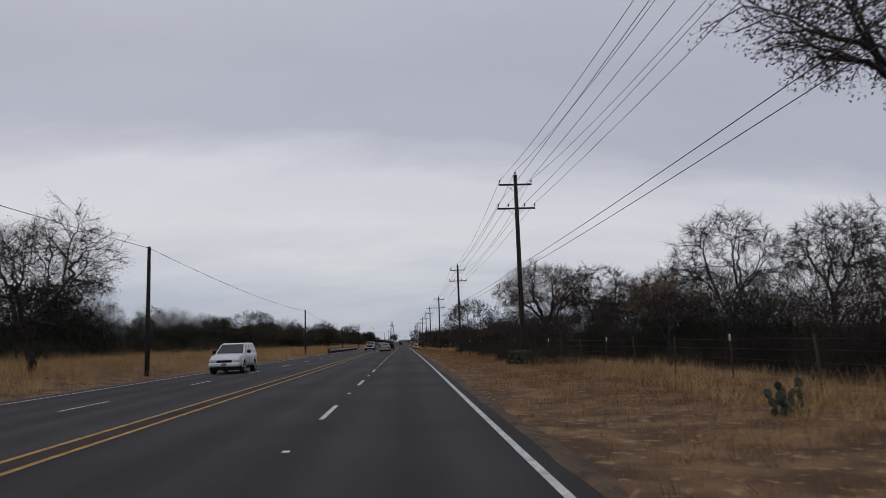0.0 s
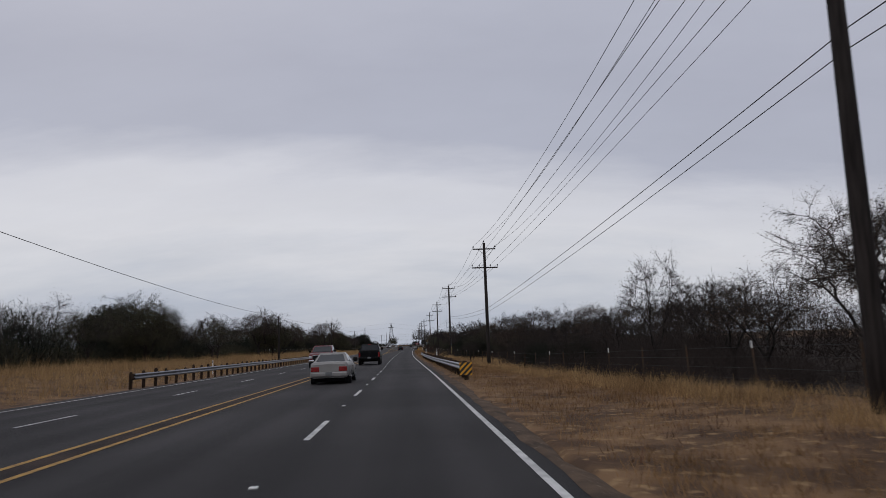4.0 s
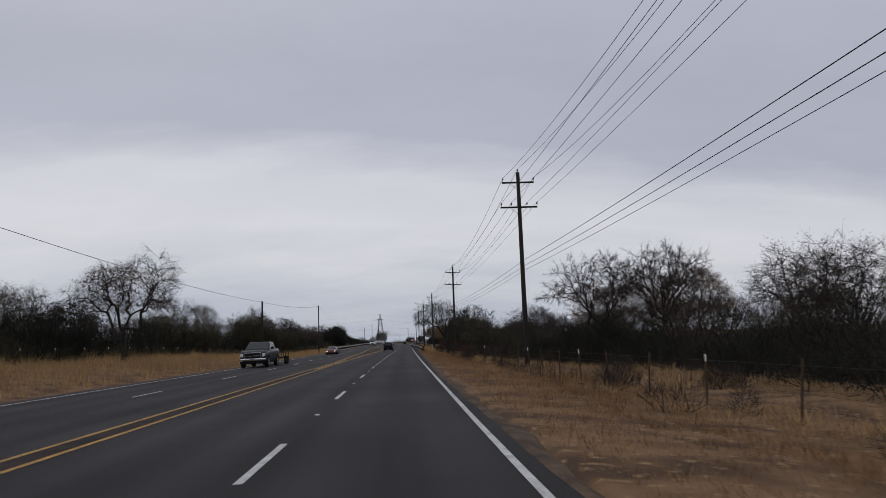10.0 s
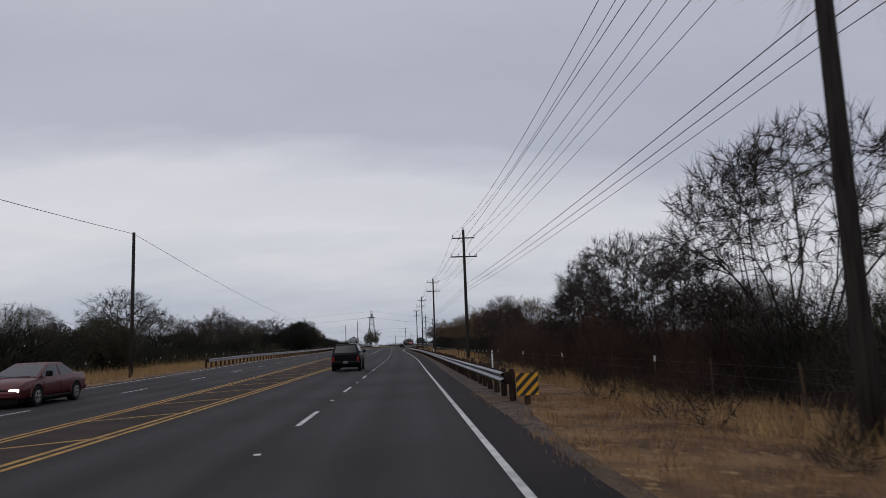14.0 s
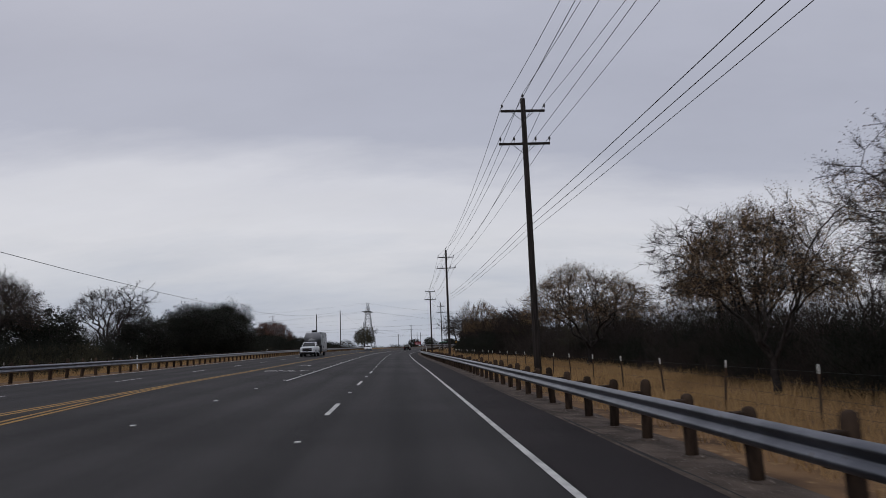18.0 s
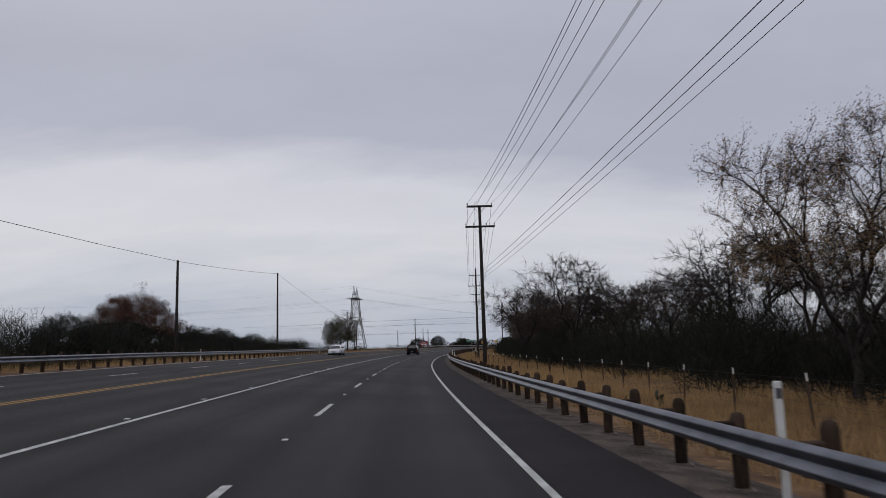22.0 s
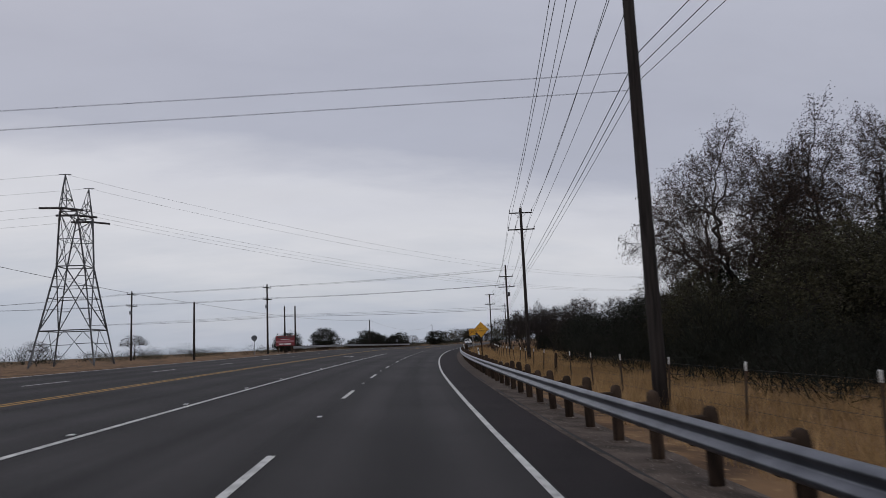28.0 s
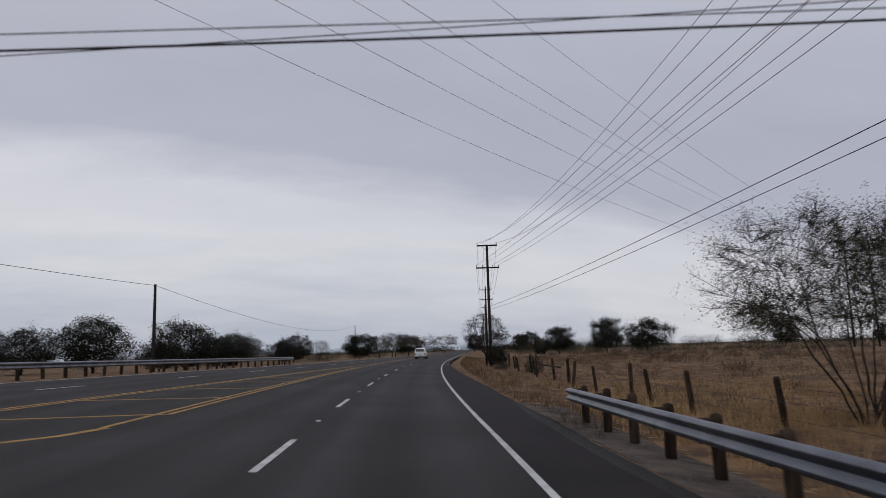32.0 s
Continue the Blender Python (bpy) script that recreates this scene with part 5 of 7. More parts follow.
def brush(name, label, spots, mat, blades, seed, fat=1.0):
    """A thicket of bare stems: spots of (s, u, radius, height). One object of stuff."""
    rg = np.random.RandomState(seed)
    sp = np.array(spots)
    n = len(sp)
    base = at(sp[:, 0], sp[:, 1])
    r, h = np.repeat(sp[:, 2], blades), np.repeat(sp[:, 3], blades)
    b = np.repeat(base, blades, 0)
    a = rg.uniform(0, 2 * np.pi, n * blades)
    q = np.sqrt(rg.uniform(0, 1, n * blades))
    zf = rg.uniform(0, 1, n * blades) ** 0.8
    env = np.sqrt(np.clip(1 - (zf - 0.35) ** 2 / 0.5, 0.05, 1))
    start = b + np.stack([np.cos(a) * q * r * env, np.sin(a) * q * r * env, zf * h * (0.75 + 0.25 * rg.uniform(0, 1, n * blades)) - 0.05], 1)
    out = np.stack([np.cos(a) * rg.uniform(0.0, 0.8, n * blades), np.sin(a) * rg.uniform(0.0, 0.8, n * blades), rg.uniform(0.2, 1.4, n * blades)], 1) + rg.normal(0, 0.40, (n * blades, 3))
    out /= np.linalg.norm(out, axis=1)[:, None]
    length = (0.25 + h * rg.uniform(0.10, 0.36, n * blades)) * (1.15 - 0.75 * zf)
    side = np.cross(out, rg.normal(0, 1, out.shape)); side /= np.linalg.norm(side, axis=1)[:, None]
    w = (fat * (0.008 + 0.0055 * h) * rg.uniform(0.4, 1.4, n * blades) * (1.15 - 0.7 * zf))[:, None]
    tip = start + out * length[:, None]
    v = np.stack([start - side * w, start + side * w, tip], 1).reshape(-1, 3)
    return tagged(put(name, raw_mesh(name, v, np.arange(len(v)).reshape(-1, 3), mat)), label, "brush", kind="stuff")


rng = random.Random(5)


def lumps(s, k, seed):
    return 0.5 + 0.5 * noise.noise(Vector((s * k, seed, 0.3))) * 1.6


spots = []
for s in np.arange(-50, 864, 1.3):
    f = float(np.interp(s, FRONT_S, FRONT_U))
    g = lumps(s, 0.11, 1.0)
    if rng.random() < 0.25 + g:
        spots.append((s, f + rng.uniform(0.5, 3.0), rng.uniform(0.6, 1.4), (0.7 + 1.7 * g) * rng.uniform(0.6, 1.15)))
    g = lumps(s, 0.09, 4.0)
    spots.append((s + 0.6, f + rng.uniform(2.6, 6.0), rng.uniform(1.2, 2.2), (0.9 + 4.2 * g * g) * rng.uniform(0.7, 1.2) * (0.7 if s > 800 else 1)))
brush("thicket", "dense dark bare brush along the fence", spots, BRUSH, 760, 21, 0.42)
spots = []
for s in np.arange(-50, 835, 2.5):
    f = float(np.interp(s, FRONT_S, FRONT_U))
    g = lumps(s, 0.05, 8.0)
    spots.append((s, f + rng.uniform(5, 11), rng.uniform(1.8, 2.8), (2.7 + 2.9 * g) * rng.uniform(0.8, 1.1)))
    spots.append((s, f + rng.uniform(11, 26), rng.uniform(2.2, 3.4), (3.1 + 3.1 * g) * rng.uniform(0.8, 1.1)))
spots += [(s, rng.uniform(18, 25), rng.uniform(1.6, 2.4), rng.uniform(3.4, 5.2)) for s in np.arange(470, 600, 1.3)]
brush("thicket", "dark bare woodland undergrowth", spots, BRUSH, 440, 22, 0.8)
spots = [(s, rng.uniform(9.0, 13.5), rng.uniform(0.8, 1.5), rng.uniform(2.2, 4.6)) for s in np.arange(378, 432, 0.8)]
brush("young_brush", "reddish brown young brush behind the guardrail's end", spots, LEAF_RUST, 620, 28, 0.45)
spots = [(s + rng.uniform(-2, 2), rng.uniform(6.2, 8.5), rng.uniform(0.3, 0.8), rng.uniform(0.5, 1.5)) for s in np.arange(225, 420, 3.1)]
brush("verge_shrubs", "small bare shrubs in the grass before the fence", spots, BRUSH, 260, 29, 0.6)
spots = [(s, rng.uniform(14.0, 17.5), rng.uniform(1.3, 1.9), rng.uniform(3.0, 4.8)) for s in np.arange(224, 262, 1.1)]
spots += [(s, float(np.interp(s, FRONT_S, FRONT_U)) + rng.uniform(2, 5), rng.uniform(1.2, 1.8), rng.uniform(2.6, 4.2)) for s in np.arange(185, 470, 4.3)]
brush("olive_scrub", "rounded olive-brown scrub behind the wire fence", spots, LEAF_OLIVE, 620, 44, 0.5)
spots = [(s, rng.uniform(7.2, 9.6), rng.uniform(0.8, 1.3), rng.uniform(0.8, 1.9)) for s in np.arange(50, 87, 0.6)]
brush("low_thicket", "low dark brown brush grown through the wire fence", spots, BRUSH, 520, 45, 0.5)
# single bushes on the verge and about the fence
for i, (s, u, r, h, mat) in enumerate(((37.5, 7.2, 1.0, 1.2, BRUSH), (50, 6.9, 0.6, 0.7, BRUSH), (36.4, 8.4, 1.2, 1.0, BRUSH), (88.2, 7.0, 0.7, 0.9, LEAF_DARK), (87.8, 7.8, 0.9, 1.1, LEAF_DARK), (84.6, 7.0, 0.5, 0.8, BRUSH), (103.3, 8.5, 0.5, 0.7, BRUSH), (99.2, 9.0, 0.4, 0.9, BRUSH),
                                    (239.6, 9.3, 1.0, 1.7, BRUSH), (43.2, 7.6, 0.9, 0.8, BRUSH), (224, 9.4, 1.0, 1.9, BRUSH), (242, 10.6, 1.1, 2.4, BRUSH), (246.2, 9.0, 0.9, 1.4, BRUSH), (253.8, 10.4, 1.1, 2.0, BRUSH), (259, 10.6, 0.8, 1.3, BRUSH), (278.6, 8.8, 0.8, 1.3, BRUSH), (276, 11.8, 0.8, 1.0, BRUSH), (329, 7.3, 0.9, 1.7, LEAF_RUST), (327.6, 9.4, 1.1, 2.0, BRUSH), (333, 8.0, 0.8, 1.3, LEAF_RUST), (357, 7.4, 1.1, 2.0, BRUSH), (361, 8.2, 1.2, 2.4, BRUSH), (918, 9.8, 0.8, 1.7, LEAF_DARK), (926, 7.6, 0.7, 0.8, BRUSH))):
    ob = brush("bush", "dark leafy low bush in the verge grass" if mat == LEAF_DARK else "bare twiggy bush standing in the dry grass", [(s, u, r, h)], mat, 900, 300 + i, 0.8)
    tagged(ob, category="bush", kind="")
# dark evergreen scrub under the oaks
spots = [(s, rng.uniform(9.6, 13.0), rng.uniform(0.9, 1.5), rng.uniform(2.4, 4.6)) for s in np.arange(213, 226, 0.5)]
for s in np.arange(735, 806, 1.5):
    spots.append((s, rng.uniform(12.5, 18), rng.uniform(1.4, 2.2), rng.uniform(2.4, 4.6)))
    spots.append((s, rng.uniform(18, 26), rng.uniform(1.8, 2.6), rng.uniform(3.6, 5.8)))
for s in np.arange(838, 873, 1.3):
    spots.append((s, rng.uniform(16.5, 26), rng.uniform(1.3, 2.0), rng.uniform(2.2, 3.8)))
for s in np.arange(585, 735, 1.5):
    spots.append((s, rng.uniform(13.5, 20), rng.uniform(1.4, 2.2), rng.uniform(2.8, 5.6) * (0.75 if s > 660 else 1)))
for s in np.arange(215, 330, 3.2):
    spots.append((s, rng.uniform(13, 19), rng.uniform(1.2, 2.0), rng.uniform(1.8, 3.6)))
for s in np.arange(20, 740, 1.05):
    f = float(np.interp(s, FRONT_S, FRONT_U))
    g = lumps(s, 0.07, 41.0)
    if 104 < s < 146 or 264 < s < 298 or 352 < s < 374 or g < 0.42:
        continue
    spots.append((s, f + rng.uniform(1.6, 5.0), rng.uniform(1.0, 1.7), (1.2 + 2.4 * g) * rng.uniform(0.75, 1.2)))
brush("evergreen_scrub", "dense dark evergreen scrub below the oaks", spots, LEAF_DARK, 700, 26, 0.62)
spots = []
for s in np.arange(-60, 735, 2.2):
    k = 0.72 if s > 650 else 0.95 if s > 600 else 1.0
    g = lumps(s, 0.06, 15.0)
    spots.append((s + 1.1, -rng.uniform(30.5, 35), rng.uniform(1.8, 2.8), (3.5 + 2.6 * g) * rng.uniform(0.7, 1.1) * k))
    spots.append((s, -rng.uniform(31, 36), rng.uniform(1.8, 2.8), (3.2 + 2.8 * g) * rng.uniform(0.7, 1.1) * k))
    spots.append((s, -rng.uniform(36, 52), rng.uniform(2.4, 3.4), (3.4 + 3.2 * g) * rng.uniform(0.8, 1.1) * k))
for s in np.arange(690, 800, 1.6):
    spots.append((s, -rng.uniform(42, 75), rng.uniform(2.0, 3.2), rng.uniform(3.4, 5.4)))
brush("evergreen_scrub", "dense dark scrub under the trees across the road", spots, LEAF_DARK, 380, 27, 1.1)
spots = []
for s in np.arange(-60, 735, 2.2):
    k = 0.55 if s > 590 else 1.0
    g = lumps(s, 0.06, 12.0)
    spots.append((s, -rng.uniform(29.5, 33), rng.uniform(1.2, 2.4), (1.2 + 2.6 * g) * rng.uniform(0.7, 1.1) * k))
for s in np.arange(740, 1250, 5.0):
    spots.append((s, -rng.uniform(48, 90) if s < 960 else -rng.uniform(24, 60), rng.uniform(1.5, 3), rng.uniform(1.2, 2.6)))
for s in np.arange(1040, 1300, 3.0):
    spots.append((s, rng.uniform(14, 60), rng.uniform(2, 3), rng.uniform(1.5, 3.5)))
brush("hedgerow", "dark olive brush across the road", spots, LEAF_OLIVE, 340, 23, 1.1)
spots = [(rng.uniform(880, 1060), rng.uniform(16, 90), rng.uniform(0.5, 1.3), rng.uniform(0.5, 1.3)) for _ in range(300)]
brush("field_shrubs", "low dry shrubs in the open field", spots, LEAF_BROWN, 200, 24)
spots = [(rng.uniform(985, 1090), rng.uniform(30, 150), rng.uniform(1.2, 2.6), rng.uniform(0.9, 2.6)) for _ in range(150)]
brush("field_scrub", "dark low scrub along the far edge of the field", spots, LEAF_OLIVE, 300, 42, 0.8)
# distant wooded horizon
spots, bare = [], []
for s in np.arange(-100, 2400, 7.0):
    g = lumps(s, 0.021, 33.0)
    spots.append((s, -rng.uniform(110, 190), 6, (2.6 + 4.2 * g) * rng.uniform(0.7, 1.15)))
    if s < 840:
        bare.append((s, rng.uniform(60, 110), rng.uniform(3, 5.5), (1.8 + 3.4 * g) * rng.uniform(0.6, 1.2)))
    elif s > 1150:
        spots.append((s, rng.uniform(60, 120) if s < 1300 else rng.uniform(15, 90), 6, (3.0 + 4.6 * g) * rng.uniform(0.7, 1.15)))
    elif s > 930:
        spots.append((s, rng.uniform(150, 240), 6, rng.uniform(3.5, 6.5)))
for s in np.arange(985, 1420, 4.0):
    spots.append((s, rng.uniform(130, 250), 5, rng.uniform(3, 6.0)))
for _ in range(120):
    spots.append((rng.uniform(1300, 1900), rng.uniform(-120, 120), 7, rng.uniform(5, 9)))
brush("far_woods", "distant dark woods along the horizon", spots, LEAF_DARK, 260, 25, 2.2)
brush("far_woods", "distant bare winter woods beyond the fence", bare, BRUSH, 420, 37, 1.3)


def grass(name, label, n, s_of, u_of, h0, h1, mat, seed):
    rg = np.random.RandomState(seed)
    s = s_of(rg, n)
    u = u_of(rg, n, s)
    base = at(s, u) - np.array([0, 0, 0.02])
    blades = 5
    b = np.repeat(base, blades, 0) + np.c_[rg.normal(0, 0.10, (n * blades, 2)), np.zeros(n * blades)]
    clump = np.array([0.95 + 1.1 * noise.noise(Vector((a * 0.55, c * 0.75, seed))) + 0.5 * noise.noise(Vector((a * 0.12, c * 0.2, seed + 9))) for a, c in zip(s, u)])
    h = np.repeat(rg.uniform(h0, h1, n) * np.clip(clump, 0.25, 1.55), blades) * rg.uniform(0.5, 1.2, n * blades)
    tip = b + np.c_[rg.normal(0, 0.35, (n * blades, 2)) * h[:, None], h]
    side = rg.normal(0, 1, (n * blades, 3)); side[:, 2] = 0
    side *= (0.0055 + 0.006 * h)[:, None] / np.linalg.norm(side, axis=1)[:, None]
    v = np.stack([b - side, b + side, tip], 1).reshape(-1, 3)
    return tagged(put(name, raw_mesh(name, v, np.arange(len(v)).reshape(-1, 3), mat)), label, "grass", kind="stuff")


grass("verge_grass", "short dry tan grass on the verge", 90000, lambda g, n: g.uniform(-20, 380, n), lambda g, n, s: 2.5 + g.uniform(0, 1, n) ** 0.8 * 7.4, 0.05, 0.22, STRAW, 31)
grass("dead_weeds", "rust-brown dead weeds among the verge grass", 15000, lambda g, n: g.uniform(-20, 380, n), lambda g, n, s: 2.6 + g.uniform(0, 1, n) ** 0.7 * 7.0, 0.05, 0.24, WEED, 38)
grass("tall_grass", "tall dry tan grass along the fence", 56000, lambda g, n: g.uniform(-20, 900, n), lambda g, n, s: 6.8 + g.uniform(0, 1, n) ** 0.9 * np.clip(np.where(s > 862, 14, np.interp(s, FRONT_S, FRONT_U) + 0.9 - 6.8), 1.2, 14), 0.18, 0.52, TALL_STRAW, 32)
grass("tall_grass", "tall dry tan grass behind the guardrail", 80000, lambda g, n: g.uniform(390, 880, n), lambda g, n, s: np.interp(s, (376, 475, 585, 667, 755, 872), (4.6, 5.1, 5.3, 4.9, 4.6, 5.4)) + g.uniform(0, 1, n) * 11.5, 0.22, 0.56, TALL_STRAW, 33)
grass("field_grass", "dry tan grass in the open field", 24000, lambda g, n: g.uniform(870, 1010, n), lambda g, n, s: 4.0 + g.uniform(0, 1, n) ** 1.5 * 60, 0.12, 0.4, FIELD_STRAW, 34)
grass("far_verge_grass", "tall dry tan grass across the road", 46000, lambda g, n: g.uniform(0, 440, n), lambda g, n, s: left_edge(s) - 1.1 - g.uniform(0, 1, n) ** 0.85 * 16, 0.3, 0.9, TALL_STRAW, 35)
grass("far_verge_grass", "dry tan grass behind the far guardrail", 22000, lambda g, n: g.uniform(430, 760, n), lambda g, n, s: -20.5 - g.uniform(0, 1, n) * 11, 0.25, 0.7, TALL_STRAW, 36)


# ---- vehicles ----
TYRE = material("tyre_rubber", (0.022, 0.022, 0.023), (0.014, 0.014, 0.015), 20, 4, 0.85)
RIM = material("alloy_rim", (0.34, 0.35, 0.36), (0.16, 0.165, 0.17), 12, 4, 0.4, metal=0.6)
CHROME = material("chrome", (0.72, 0.73, 0.75), (0.6, 0.61, 0.63), 5, 3, 0.15, metal=1.0)
TRIM = material("black_plastic_trim", (0.010, 0.010, 0.011), (0.006, 0.006, 0.006), 10, 4, 0.75)
PANE = material("tinted_car_glass", (0.018, 0.021, 0.024), (0.012, 0.014, 0.016), 1.5, 2, 0.08)
TAIL = material("red_lamp_lens", (0.24, 0.007, 0.008), (0.15, 0.005, 0.005), 12, 3, 0.25, coat=0.2)
LENS = material("clear_lamp_lens", (0.62, 0.64, 0.66), (0.40, 0.41, 0.43), 14, 3, 0.12, coat=0.8)
LIT = glow("lit_headlamp", (1.0, 0.92, 0.78), 3.0)
PLATE = material("plain_plate", (0.16, 0.165, 0.17), (0.11, 0.115, 0.12), 10, 3, 0.6)


def paint(name, c, coat=0.15):
    m = material(name, c, tuple(k * 0.85 for k in c), 1.5, 4, 0.35, coat=coat)
    m.node_tree.nodes["Principled BSDF"].inputs["Specular IOR Level"].default_value = 0.3 if sum(c) > 0.1 else 0.12
    return m


def loft(bm, sections):
    """sections: (y, half outline of (x, z) from the bottom centre to the top centre)."""
    rings = []
    for y, half in sections:
        full = [(x, z) for x, z in half] + [(-x, z) for x, z in half[-2:0:-1]]
        rings.append([bm.verts.new((x, y, z)) for x, z in full])
    n = len(rings[0])
    for a, b in zip(rings, rings[1:]):
        for i in range(n):
            bm.faces.new((a[i], a[(i + 1) % n], b[(i + 1) % n], b[i]))
    bm.faces.new(rings[0]); bm.faces.new(rings[-1][::-1])
    bmesh.ops.recalc_face_normals(bm, faces=bm.faces)
    return bm


def on_face(q, u0, u1, v0, v1, lift):
    """A pane inset on the quad q (bottom left, bottom right, top right, top left), lifted off it, with a thickness."""
    q = [Vector(p) for p in q]
    n = (q[1] - q[0]).cross(q[3] - q[0]).normalized()

    def b(u, v):
        return (q[0].lerp(q[1], u)).lerp(q[3].lerp(q[2], u), v)
    bm = bmesh.new()
    lo = [b(u0, v0), b(u1, v0), b(u1, v1), b(u0, v1)]
    vs = [bm.verts.new(p + n * lift) for p in lo] + [bm.verts.new(p - n * 0.02) for p in lo]
    bm.faces.new(vs[:4])
    for i in range(4):
        bm.faces.new((vs[i], vs[i + 4], vs[(i + 1) % 4 + 4], vs[(i + 1) % 4]))
    bmesh.ops.recalc_face_normals(bm, faces=bm.faces)
    return bm


SHAPES = {
    # length, half width, sill, stations (y, top, half width), cab belt (y0, y1, z, hw), cab roof (y0, y1, z, hw), wheel (y front, y rear, radius), doors
    "pickup": dict(L=5.9, hw=1.0, zb=0.50, st=((-2.92, 1.30, 0.95), (-2.86, 1.38, 1.0), (-0.9, 1.38, 1.0), (0.95, 1.36, 1.0), (1.25, 1.34, 1.0), (2.2, 1.31, 0.99), (2.70, 1.26, 0.975), (2.84, 1.19, 0.95), (2.90, 1.08, 0.93)),
                   belt=(-1.34, 1.30, 1.34, 0.95), roof=(-1.20, 0.50, 1.95, 0.80), wheels=(1.86, -1.84, 0.43), cut=0.46),
    "suv": dict(L=5.0, hw=0.97, zb=0.42, st=((-2.48, 1.10, 0.88), (-2.38, 1.22, 0.95), (0.8, 1.22, 0.97), (1.1, 1.16, 0.97), (1.95, 1.10, 0.95), (2.35, 1.00, 0.92), (2.5, 0.85, 0.86)),
                belt=(-2.36, 1.12, 1.18, 0.91), roof=(-2.12, 0.30, 1.84, 0.73), wheels=(1.50, -1.45, 0.38), cut=0.66),
    "sedan": dict(L=4.8, hw=0.91, zb=0.30, st=((-2.38, 0.92, 0.80), (-2.25, 1.02, 0.88), (-1.4, 1.04, 0.91), (0.9, 0.98, 0.91), (1.2, 0.95, 0.91), (1.9, 0.87, 0.89), (2.25, 0.75, 0.84), (2.4, 0.62, 0.74)),
                  belt=(-1.78, 1.28, 0.95, 0.84), roof=(-0.95, 0.22, 1.45, 0.62), wheels=(1.42, -1.40, 0.33), cut=0.50),
}


